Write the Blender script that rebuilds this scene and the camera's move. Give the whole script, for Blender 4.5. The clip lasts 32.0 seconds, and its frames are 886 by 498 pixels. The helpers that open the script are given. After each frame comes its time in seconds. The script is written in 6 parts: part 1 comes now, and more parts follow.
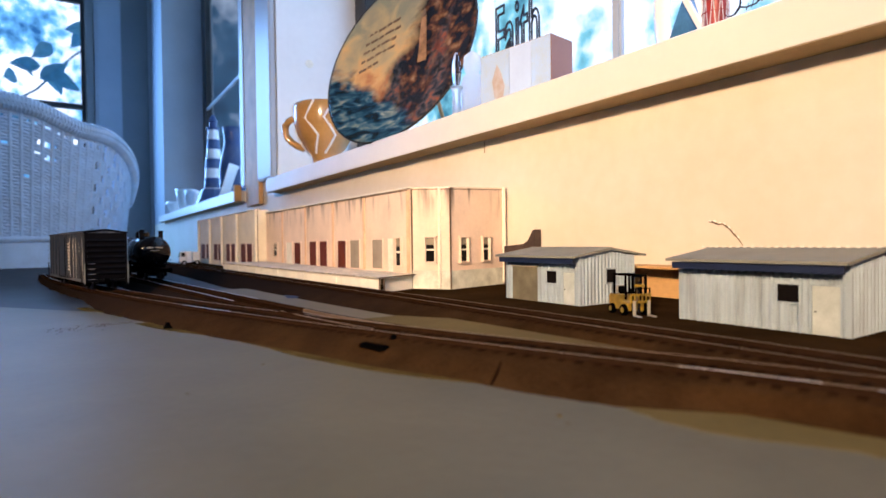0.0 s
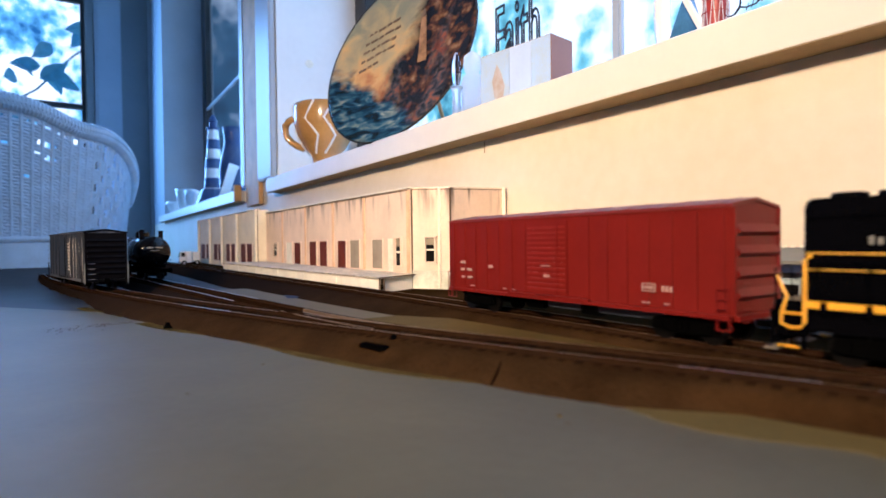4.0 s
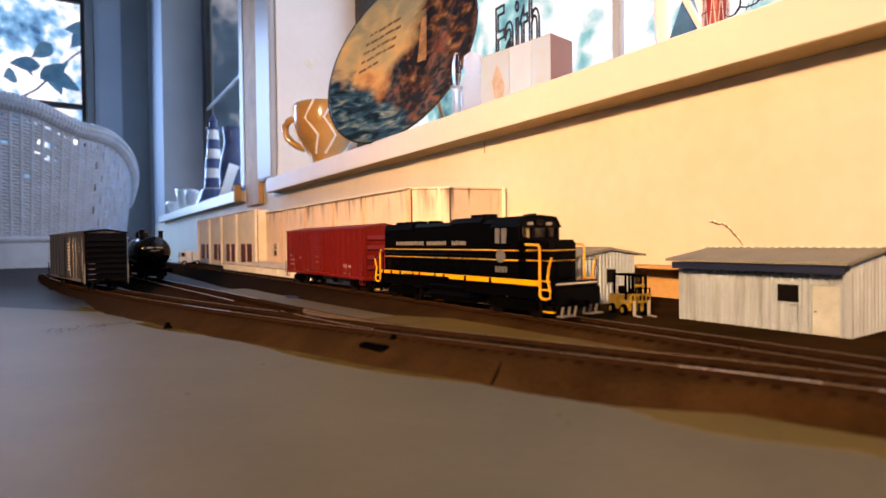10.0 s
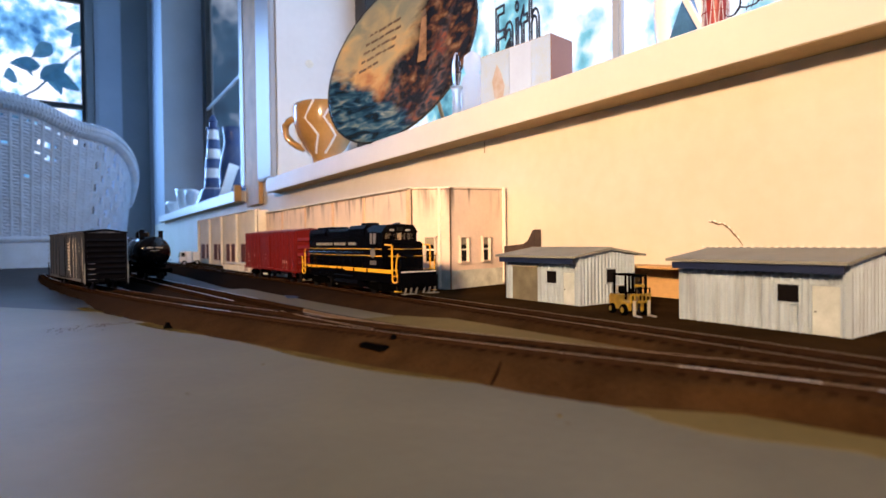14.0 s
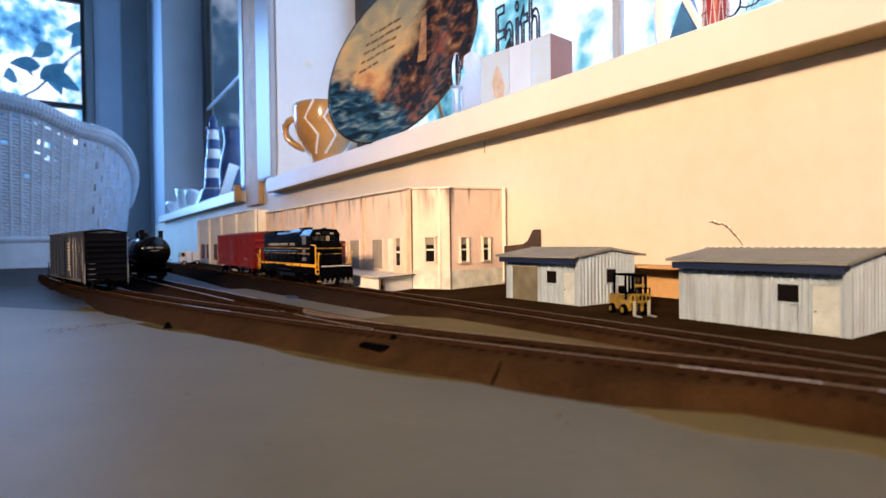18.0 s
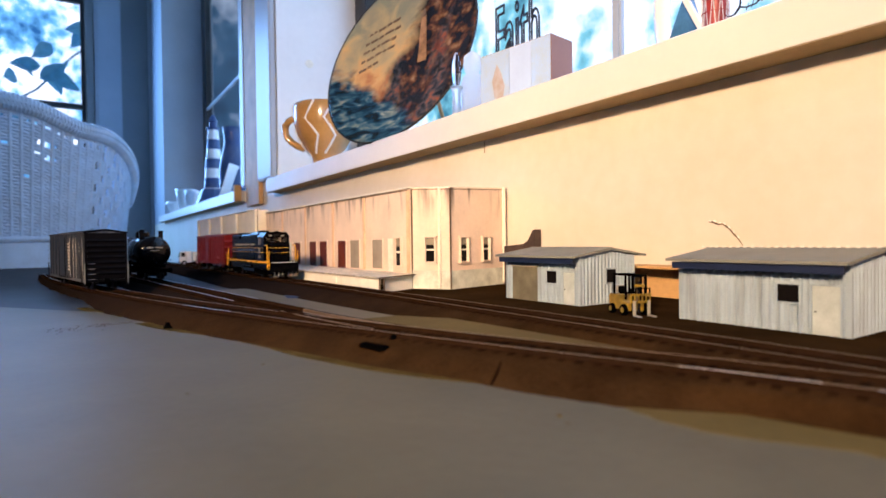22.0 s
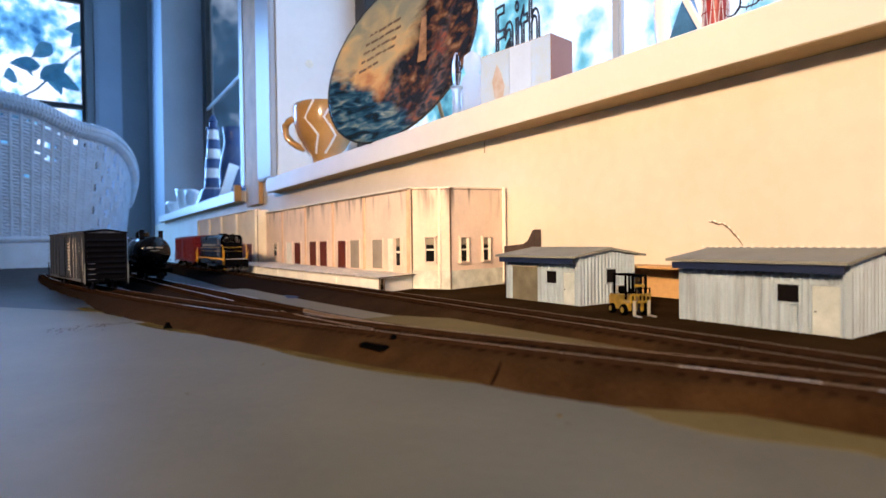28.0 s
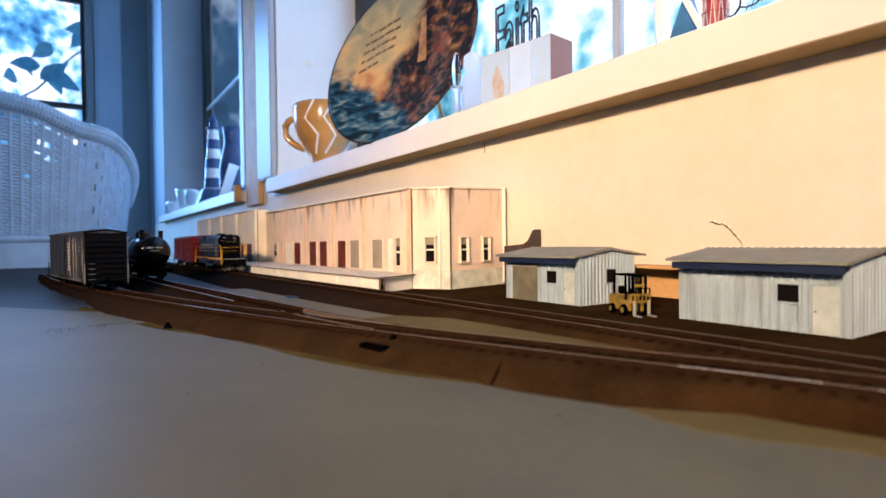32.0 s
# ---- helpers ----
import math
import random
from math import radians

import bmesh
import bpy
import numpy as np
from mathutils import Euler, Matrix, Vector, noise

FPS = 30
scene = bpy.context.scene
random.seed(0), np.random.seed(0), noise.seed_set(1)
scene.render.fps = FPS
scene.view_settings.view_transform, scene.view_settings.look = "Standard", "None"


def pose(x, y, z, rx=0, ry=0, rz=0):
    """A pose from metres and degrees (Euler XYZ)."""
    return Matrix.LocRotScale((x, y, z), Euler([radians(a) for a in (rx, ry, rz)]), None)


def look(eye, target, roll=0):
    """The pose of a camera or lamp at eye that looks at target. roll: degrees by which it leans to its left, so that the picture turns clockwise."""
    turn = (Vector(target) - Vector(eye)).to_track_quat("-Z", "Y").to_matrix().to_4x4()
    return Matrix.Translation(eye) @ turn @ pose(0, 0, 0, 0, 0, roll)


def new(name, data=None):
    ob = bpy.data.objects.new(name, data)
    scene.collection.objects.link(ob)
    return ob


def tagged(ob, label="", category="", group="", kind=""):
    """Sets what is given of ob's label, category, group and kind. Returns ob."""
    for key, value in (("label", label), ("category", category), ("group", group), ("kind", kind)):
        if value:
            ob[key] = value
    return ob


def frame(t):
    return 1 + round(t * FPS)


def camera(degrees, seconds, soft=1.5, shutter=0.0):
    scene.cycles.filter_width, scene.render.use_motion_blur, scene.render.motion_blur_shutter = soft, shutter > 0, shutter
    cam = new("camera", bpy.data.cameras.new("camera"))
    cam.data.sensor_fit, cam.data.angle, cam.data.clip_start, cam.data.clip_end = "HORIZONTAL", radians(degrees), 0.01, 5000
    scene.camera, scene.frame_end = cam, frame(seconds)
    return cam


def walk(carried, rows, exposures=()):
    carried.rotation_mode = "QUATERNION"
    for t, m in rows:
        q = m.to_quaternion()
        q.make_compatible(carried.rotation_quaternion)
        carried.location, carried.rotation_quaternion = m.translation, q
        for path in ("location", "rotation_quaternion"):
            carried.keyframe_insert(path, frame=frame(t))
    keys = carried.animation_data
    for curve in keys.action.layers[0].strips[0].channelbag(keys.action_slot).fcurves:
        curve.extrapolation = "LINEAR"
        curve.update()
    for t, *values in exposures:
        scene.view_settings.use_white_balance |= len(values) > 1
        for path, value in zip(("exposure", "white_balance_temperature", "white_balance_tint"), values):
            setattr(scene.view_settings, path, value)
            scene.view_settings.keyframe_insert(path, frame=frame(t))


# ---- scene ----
# The eye rests just over a white table top; z = 0 is the table, x runs towards the window wall, y along it.
FOV = 77.32
cam = camera(FOV, 32.0, 1.6, 0.4)
# a small real aperture, focused on the yard
cam.data.dof.use_dof, cam.data.dof.focus_distance, cam.data.dof.aperture_fstop = True, 0.46, 11.0
EYE = Vector((0.0, 0.0, 0.0505))
YAW, TILT, ROLL = radians(33.524), radians(-0.832), -0.724
AIM = EYE + Vector((math.sin(YAW) * math.cos(TILT), math.cos(YAW) * math.cos(TILT), math.sin(TILT)))
walk(cam, [(0.0, look(EYE, AIM, ROLL)), (32.0, look(EYE, AIM, ROLL))], exposures=[
    (0.0, -0.22, 6350, 19), (1.0, -0.22, 6350, 18), (2.0, -0.22, 5700, 15), (3.5, -0.22, 5700, 15), (5.5, -0.22, 6750, 21), (6.5, -0.22, 7200, 25), (7.5, -0.22, 8050, 28), (8.2, -0.22, 8850, 31),
    (12.6, -0.22, 8850, 31), (13.4, -0.22, 7650, 25), (14.0, -0.22, 6950, 22), (15.0, -0.22, 6550, 20), (16.5, -0.22, 6400, 20), (27.5, -0.22, 6350, 18), (32.0, -0.22, 6200, 17)])

WALL_X = 0.40        # face of the window wall
GLASS_X = 0.60       # plane of its sashes
FAR_Y = 3.80         # far wall
RAIL_Z = 0.010       # rail heads over the table
SILL_Z = 0.199


# ---- world, lamps ----
world = bpy.data.worlds.new("sky_world")
scene.world = world
world.use_nodes = True
wn = world.node_tree
sky = wn.nodes.new("ShaderNodeTexSky")
sky.sky_type, sky.sun_disc = "NISHITA", False
sky.sun_elevation, sky.sun_rotation = radians(48), radians(60)
wn.nodes["Background"].inputs[1].default_value = 0.10
wn.links.new(sky.outputs[0], wn.nodes["Background"].inputs[0])


def area_lamp(name, m, size_x, size_y, watts, colour):
    data = bpy.data.lights.new(name, "AREA")
    data.shape, data.size, data.size_y, data.energy, data.color = "RECTANGLE", size_x, size_y, watts, colour
    ob = new(name, data)
    ob.matrix_world = m
    return ob


WARM = (1.0, 0.722, 0.430)
BLUE = (0.20, 0.50, 1.0)
table_lamp = area_lamp("table_lamp_light", look((-0.80, -0.42, 0.48), (0.4, 0.54, 0.12)), 0.10, 0.10, 8.2, WARM)
table_lamp.data.spread = radians(73)
# Cool fill for faces turned to -y; its window is unseen.
area_lamp("back_window_light", look((-0.95, -2.47, 0.55), (0.35, 0.4, 0.1)), 1.3, 0.9, 14, (0.29, 0.57, 1.0))
area_lamp("far_window_light", look((-0.45, FAR_Y - 0.02, 0.85), (-0.45, 0.0, 0.4)), 0.9, 1.2, 66, BLUE)
area_lamp("side_window_light", look((GLASS_X - 0.05, 2.4, 0.82), (-1.5, 2.3, 0.70)), 1.4, 1.1, 6.5, BLUE)
area_lamp("near_window_light", look((GLASS_X - 0.02, 0.45, 0.8), (-1.5, 0.45, 0.3)), 1.5, 1.1, 11, BLUE)


# ---- materials ----
def mat(name, col, rough=0.6, metal=0.0, var=0.14, scale=40.0, bump=0.15, bscale=None, tint=None, random_amount=0.0, spec=0.4, coat=0.0, depth=0.0004):
    """A painted or natural surface: broad stains, fine grain and relief; scale in cycles per metre."""
    m = bpy.data.materials.new(name)
    m.use_nodes = True
    nt = m.node_tree
    bsdf = nt.nodes["Principled BSDF"]
    tc = nt.nodes.new("ShaderNodeTexCoord")
    n1, n2 = nt.nodes.new("ShaderNodeTexNoise"), nt.nodes.new("ShaderNodeTexNoise")
    n1.inputs["Scale"].default_value, n1.inputs["Detail"].default_value = scale, 5
    n2.inputs["Scale"].default_value, n2.inputs["Detail"].default_value = scale * 11, 3
    for n in (n1, n2):
        nt.links.new(tc.outputs["Object"], n.inputs["Vector"])
    mixv = nt.nodes.new("ShaderNodeMath")
    mixv.operation = "MULTIPLY_ADD"
    mixv.inputs[1].default_value = 0.35
    nt.links.new(n2.outputs["Fac"], mixv.inputs[0])
    nt.links.new(n1.outputs["Fac"], mixv.inputs[2])
    ramp = nt.nodes.new("ShaderNodeValToRGB")
    e = ramp.color_ramp.elements
    e[0].position, e[1].position = 0.40, 0.95
    lo = tint or [c * (1 - 2 * var) for c in col]
    e[0].color = (*[max(0, c) for c in lo], 1)
    e[1].color = (*[min(1, c * (1 + var)) for c in col], 1)
    nt.links.new(mixv.outputs[0], ramp.inputs["Fac"])
    out = ramp.outputs["Color"]
    if random_amount:
        info, hsv, mm = nt.nodes.new("ShaderNodeObjectInfo"), nt.nodes.new("ShaderNodeHueSaturation"), nt.nodes.new("ShaderNodeMapRange")
        mm.inputs["To Min"].default_value, mm.inputs["To Max"].default_value = 1 - random_amount, 1 + random_amount
        nt.links.new(info.outputs["Random"], mm.inputs["Value"])
        nt.links.new(mm.outputs[0], hsv.inputs["Value"])
        nt.links.new(out, hsv.inputs["Color"])
        out = hsv.outputs["Color"]
    nt.links.new(out, bsdf.inputs["Base Color"])
    bsdf.inputs["Roughness"].default_value = rough
    bsdf.inputs["Metallic"].default_value = metal
    bsdf.inputs["Specular IOR Level"].default_value = spec
    bsdf.inputs["Coat Weight"].default_value = coat
    if bump:
        b = nt.nodes.new("ShaderNodeBump")
        b.inputs["Strength"].default_value, b.inputs["Distance"].default_value = bump, depth
        src = n2
        if bscale:
            src = nt.nodes.new("ShaderNodeTexNoise")
            src.inputs["Scale"].default_value, src.inputs["Detail"].default_value = bscale, 4
            nt.links.new(tc.outputs["Object"], src.inputs["Vector"])
        nt.links.new(src.outputs["Fac"], b.inputs["Height"])
        nt.links.new(b.outputs[0], bsdf.inputs["Normal"])
    return m


def glow(name, build):
    m = bpy.data.materials.new(name)
    m.use_nodes = True
    nt = m.node_tree
    nt.nodes.remove(nt.nodes["Principled BSDF"])
    em = nt.nodes.new("ShaderNodeEmission")
    nt.links.new(em.outputs[0], nt.nodes["Material Output"].inputs[0])
    build(nt, em)
    return m


def foliage_sky(nt, em, scale=1.1, dark=(0.05, 0.22, 0.34), mid_c=(0.22, 0.66, 0.80), strength=1.25, at=(0.44, 0.54, 0.63)):
    """Overcast sky with sunlit leaves before it, far outside."""
    tc = nt.nodes.new("ShaderNodeTexCoord")
    n1, n2 = nt.nodes.new("ShaderNodeTexNoise"), nt.nodes.new("ShaderNodeTexVoronoi")
    n1.inputs["Scale"].default_value, n1.inputs["Detail"].default_value, n1.inputs["Roughness"].default_value = scale, 7, 0.62
    n2.inputs["Scale"].default_value = scale * 5
    add = nt.nodes.new("ShaderNodeMath")
    add.operation = "MULTIPLY_ADD"
    add.inputs[1].default_value = 0.13
    nt.links.new(tc.outputs["Object"], n1.inputs["Vector"])
    nt.links.new(tc.outputs["Object"], n2.inputs["Vector"])
    nt.links.new(n2.outputs["Distance"], add.inputs[0])
    nt.links.new(n1.outputs["Fac"], add.inputs[2])
    ramp = nt.nodes.new("ShaderNodeValToRGB")
    ramp.color_ramp.elements[0].position, ramp.color_ramp.elements[0].color = at[0], (*dark, 1)
    ramp.color_ramp.elements[1].position, ramp.color_ramp.elements[1].color = at[2], (1.0, 1.15, 1.35, 1)
    mid = ramp.color_ramp.elements.new(at[1])
    mid.color = (*mid_c, 1)
    nt.links.new(add.outputs[0], ramp.inputs["Fac"])
    nt.links.new(ramp.outputs["Color"], em.inputs["Color"])
    em.inputs["Strength"].default_value = strength


def glass_mat(name, col=(1, 1, 1), rough=0.0):
    m = bpy.data.materials.new(name)
    m.use_nodes = True
    b = m.node_tree.nodes["Principled BSDF"]
    b.inputs["Base Color"].default_value = (*col, 1)
    b.inputs["Roughness"].default_value, b.inputs["Transmission Weight"].default_value, b.inputs["IOR"].default_value = rough, 1.0, 1.45
    return m


# Table paint set near black: the weak light on its top is in the colour.
M_TABLE = mat("dimmed_table_paint", (0.024, 0.026, 0.030), 0.55, var=0.2, scale=14, bump=0.25, bscale=160, spec=0.10)
M_WALL = mat("cream_wall_paint", (0.72, 0.65, 0.57), 0.55, var=0.05, scale=7, tint=(0.66, 0.57, 0.45), bump=0.25, bscale=55, depth=0.0012)
M_TRIM = mat("white_trim_paint", (0.72, 0.68, 0.63), 0.35, var=0.03, scale=9, bump=0.12, bscale=30, depth=0.0008)
M_PANEL = mat("white_reveal_paint", (0.74, 0.74, 0.74), 0.4, var=0.04, scale=6, bump=0.12, bscale=24, depth=0.001)
# Underside of the white sill: its shade and warm bounce painted brown.
M_SILLSHADE = mat("shaded_sill_underside", (0.34, 0.24, 0.12), 0.7, var=0.12, scale=30, bump=0.2, bscale=300)
M_RAWWOOD = mat("bare_pine", (0.60, 0.36, 0.15), 0.6, var=0.16, scale=22, bump=0.2, bscale=300)
# Grey paint taken darker: the far end's dimness is partly in it.
M_DIMGREY = mat("dimmed_grey_paint", (0.23, 0.245, 0.26), 0.6, var=0.05, scale=5, bump=0.15, bscale=60, depth=0.001)
# White trim again, with its shade and blue light put into the paint.
M_SHADETRIM = mat("shaded_white_trim", (0.42, 0.46, 0.52), 0.4, var=0.04, scale=6, bump=0.12, bscale=24, depth=0.001)
M_DARKFRAME = mat("dark_sash_metal", (0.035, 0.038, 0.045), 0.4, var=0.1, scale=20, bump=0.05)
# Board grey lowered likewise, so its dim lighting sits in the colour.
M_BOARD = mat("dimmed_grey_board_paint", (0.084, 0.073, 0.044), 0.5, var=0.10, scale=22, bump=0.3, bscale=220, spec=0.13)
# Brown for added, unseen walls, chosen to cut the light they bounce.
M_ROOM = mat("bounce_cutting_brown", (0.22, 0.16, 0.11), 0.5, var=0.15, scale=4, bump=0.1)
# Unseen ceiling, toned down for less bounce.
M_CEIL = mat("ceiling_paint", (0.45, 0.44, 0.42), 0.7, var=0.03, scale=5, bump=0.1, depth=0.001)
M_FLOOR = mat("floor_boards", (0.30, 0.20, 0.12), 0.45, var=0.2, scale=6, bump=0.1, depth=0.001)
# White wicker tinted blue: the cool light of its shade is painted in.
M_WICKER = mat("cool_shaded_wicker_paint", (0.60, 0.75, 0.92), 0.5, var=0.08, scale=30, bump=0.2)
M_SIDEGLASS = glass_mat("thin_side_window_glass", (0.86, 0.93, 1.0))
M_SIDEGLASS.node_tree.nodes["Principled BSDF"].inputs["IOR"].default_value = 1.10
M_CABGLASS = glass_mat("smoky_cab_glass", (0.42, 0.38, 0.32))
M_FROST = glass_mat("frosted_glass", (0.97, 0.98, 1.0), 0.35)
M_MILK = mat("milky_white_glass", (0.90, 0.93, 0.97), 0.25, var=0.03, scale=40, bump=0.0)
mk = M_MILK.node_tree
mtl, mad = mk.nodes.new("ShaderNodeBsdfTranslucent"), mk.nodes.new("ShaderNodeMixShader")
mtl.inputs["Color"].default_value, mad.inputs[0].default_value = (0.95, 0.97, 1.0, 1), 0.85
mk.links.new(mk.nodes["Principled BSDF"].outputs[0], mad.inputs[1])
mk.links.new(mtl.outputs[0], mad.inputs[2])
mk.links.new(mad.outputs[0], mk.nodes["Material Output"].inputs[0])
M_CRYSTAL = glass_mat("crystal_glass", (0.93, 0.97, 1.0), 0.02)
M_OUT = glow("trees_and_sky", lambda nt, em: foliage_sky(nt, em, 1.1, (0.05, 0.22, 0.34), (0.22, 0.66, 0.80), 1.3, (0.44, 0.54, 0.63)))
M_OUTFAR = glow("far_trees_and_sky", lambda nt, em: foliage_sky(nt, em, 1.9, (0.02, 0.12, 0.34), (0.14, 0.50, 0.95), 1.55, (0.44, 0.55, 0.655)))
M_OUTSHADE = glow("shaded_evergreens", lambda nt, em: foliage_sky(nt, em, 1.5, (0.02, 0.06, 0.12), (0.06, 0.17, 0.30), 0.75, (0.40, 0.58, 0.85)))

M_BROWN = mat("brown_painted_roadbed", (0.031, 0.0158, 0.0068), 0.7, var=0.35, scale=48, bump=0.6, bscale=420, tint=(0.017, 0.0082, 0.0032), depth=0.0012, spec=0.0)
M_EARTH = mat("dark_brown_ground_paint", (0.032, 0.0175, 0.0070), 0.75, var=0.22, scale=24, bump=0.6, bscale=900, depth=0.0005, spec=0.0)
M_TAN = mat("olive_tan_ground_paint", (0.105, 0.073, 0.022), 0.7, var=0.16, scale=22, bump=0.5, bscale=500, depth=0.0005, spec=0.05)
M_GLUE = mat("yellowed_glue_edge", (0.075, 0.052, 0.018), 0.6, var=0.3, scale=60, bump=0.4, bscale=500, spec=0.0)
M_TIE = mat("brown_plastic_tie", (0.017, 0.0078, 0.0032), 0.6, var=0.2, scale=90, bump=0.3, random_amount=0.3, spec=0.0)
M_RAIL = mat("weathered_nickel_rail", (0.22, 0.145, 0.075), 0.42, metal=0.7, var=0.2, scale=50, bump=0.1)
M_RAILBRIGHT = mat("nickel_rail_glint", (0.80, 0.80, 0.82), 0.30, metal=0.9, var=0.12, scale=50, bump=0.05)
M_RAILSIDE = mat("rust_painted_rail_web", (0.022, 0.011, 0.006), 0.7, var=0.2, scale=80, bump=0.2, spec=0.0)
M_BLACK = mat("black_plastic", (0.0012, 0.0012, 0.0013), 0.6, var=0.2, scale=60, bump=0.1, spec=0.0)
M_STEEL = mat("wheel_steel", (0.006, 0.005, 0.005), 0.45, metal=0.7, var=0.2, scale=120, bump=0.1)



def streaked(name, col, dirt, rough, across, down, lo, hi, amount, zmin=None, zmax=None):
    """Paint with dirt that has run down it in narrow streaks; zmin to zmax: where the runs begin and end."""
    m = mat(name, col, rough, var=0.08, scale=26, bump=0.25, bscale=420, depth=0.0003)
    nt = m.node_tree
    b = nt.nodes["Principled BSDF"]
    base = b.inputs["Base Color"].links[0].from_socket
    tc = nt.nodes.new("ShaderNodeTexCoord")
    mp = nt.nodes.new("ShaderNodeMapping")
    mp.inputs["Scale"].default_value = (across, across, down)
    n = nt.nodes.new("ShaderNodeTexNoise")
    n.inputs["Scale"].default_value, n.inputs["Detail"].default_value = 1.0, 4
    nt.links.new(tc.outputs["Object"], mp.inputs["Vector"])
    nt.links.new(mp.outputs[0], n.inputs["Vector"])
    r = nt.nodes.new("ShaderNodeMapRange")
    r.inputs["From Min"].default_value, r.inputs["From Max"].default_value, r.inputs["To Max"].default_value = lo, hi, amount
    nt.links.new(n.outputs["Fac"], r.inputs["Value"])
    fac = r.outputs[0]
    if zmin is not None:
        sep, g, mu = nt.nodes.new("ShaderNodeSeparateXYZ"), nt.nodes.new("ShaderNodeMapRange"), nt.nodes.new("ShaderNodeMath")
        g.inputs["From Min"].default_value, g.inputs["From Max"].default_value = zmin, zmax
        mu.operation = "MULTIPLY"
        nt.links.new(tc.outputs["Object"], sep.inputs[0])
        nt.links.new(sep.outputs[2], g.inputs["Value"])
        nt.links.new(g.outputs[0], mu.inputs[0])
        nt.links.new(fac, mu.inputs[1])
        fac = mu.outputs[0]
    mx = nt.nodes.new("ShaderNodeMix")
    mx.data_type = "RGBA"
    mx.inputs[7].default_value = (*dirt, 1)
    nt.links.new(fac, mx.inputs[0])
    nt.links.new(base, mx.inputs[6])
    nt.links.new(mx.outputs[2], b.inputs["Base Color"])
    return m


def darken_far_end(m, col, y0, y1):
    """Darkens the colour with y, raggedly: the far end's dimness put into the paint."""
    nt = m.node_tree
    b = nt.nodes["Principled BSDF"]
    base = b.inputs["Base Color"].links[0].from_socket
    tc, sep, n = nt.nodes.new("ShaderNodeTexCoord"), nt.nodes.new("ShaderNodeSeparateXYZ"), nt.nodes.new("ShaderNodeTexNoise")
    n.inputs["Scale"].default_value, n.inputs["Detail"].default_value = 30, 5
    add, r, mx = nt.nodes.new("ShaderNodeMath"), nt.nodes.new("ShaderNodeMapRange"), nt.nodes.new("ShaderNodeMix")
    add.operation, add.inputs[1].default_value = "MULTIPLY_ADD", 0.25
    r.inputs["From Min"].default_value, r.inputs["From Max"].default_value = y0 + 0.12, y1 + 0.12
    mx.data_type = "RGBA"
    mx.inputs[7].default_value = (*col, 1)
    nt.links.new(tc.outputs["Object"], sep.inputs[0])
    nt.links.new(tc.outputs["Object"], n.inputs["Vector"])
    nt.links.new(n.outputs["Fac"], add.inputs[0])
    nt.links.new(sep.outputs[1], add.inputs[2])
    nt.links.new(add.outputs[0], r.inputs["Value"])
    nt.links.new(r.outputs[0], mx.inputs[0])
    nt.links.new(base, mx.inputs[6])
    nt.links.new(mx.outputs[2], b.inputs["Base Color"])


# The roadbed carries the dimness of its far end in its own colour.
darken_far_end(M_BROWN, (0.013, 0.0090, 0.0080), 0.22, 0.60)
M_CONCRETE = streaked("weathered_cream_wall_card", (0.75, 0.59, 0.48), (0.11, 0.085, 0.075), 0.7, 95, 14, 0.50, 0.66, 0.8, 0.072, 0.100)
M_CREAM = streaked("pale_cream_wall_card", (0.80, 0.72, 0.58), (0.30, 0.24, 0.18), 0.7, 60, 18, 0.58, 0.76, 0.35, 0.085, 0.108)
M_PILASTER = mat("pale_cream_pilaster", (0.86, 0.80, 0.68), 0.65, var=0.08, scale=40, bump=0.2)
M_PEACH = mat("peach_stained_pilaster", (0.78, 0.52, 0.33), 0.7, var=0.15, scale=60, bump=0.2)
M_PLINTH = mat("dirty_greenish_white_plinth", (0.62, 0.63, 0.55), 0.75, var=0.22, scale=70, bump=0.3, tint=(0.34, 0.35, 0.29))
M_DECK = mat("pale_weathered_deck_board", (0.70, 0.62, 0.50), 0.75, var=0.2, scale=90, bump=0.3)
# For seams and brown wood, and for the painted shadow under the coping.
M_DARKLINE = mat("dark_seam_and_shadow_line", (0.13, 0.085, 0.05), 0.8, var=0.2, scale=120, bump=0.1)
M_DOORBROWN = mat("red_brown_door_paint", (0.115, 0.019, 0.003), 0.5, var=0.18, scale=70, bump=0.2, spec=0.1)
M_DOORGREY = mat("taupe_door_paint", (0.30, 0.25, 0.19), 0.6, var=0.1, scale=70, bump=0.2)
M_DOORWHITE = mat("off_white_door_paint", (0.80, 0.76, 0.65), 0.55, var=0.12, scale=80, bump=0.2)
M_DARKPANE = mat("dark_window_pane", (0.006, 0.005, 0.005), 0.3, var=0.1, scale=60, bump=0.0, spec=0.05)
M_SHEDWALL = streaked("grey_white_corrugated_siding", (0.335, 0.41, 0.475), (0.14, 0.15, 0.145), 0.5, 120, 16, 0.48, 0.72, 0.5)
M_GARAGE = mat("olive_brown_garage_door_paint", (0.150, 0.135, 0.095), 0.6, var=0.2, scale=70, bump=0.2, spec=0.1)
M_SHEDROOF = mat("grey_shed_roof", (0.20, 0.205, 0.18), 0.6, var=0.10, scale=50, bump=0.25)
M_SHEDDOOR = mat("grey_white_shed_door_paint", (0.44, 0.49, 0.48), 0.5, var=0.12, scale=90, bump=0.15)
M_NAVY = mat("navy_fascia_paint", (0.008, 0.016, 0.052), 0.5, var=0.15, scale=60, bump=0.15)
M_FORK = mat("yellow_forklift_paint", (0.34, 0.215, 0.020), 0.4, var=0.4, scale=120, bump=0.15)
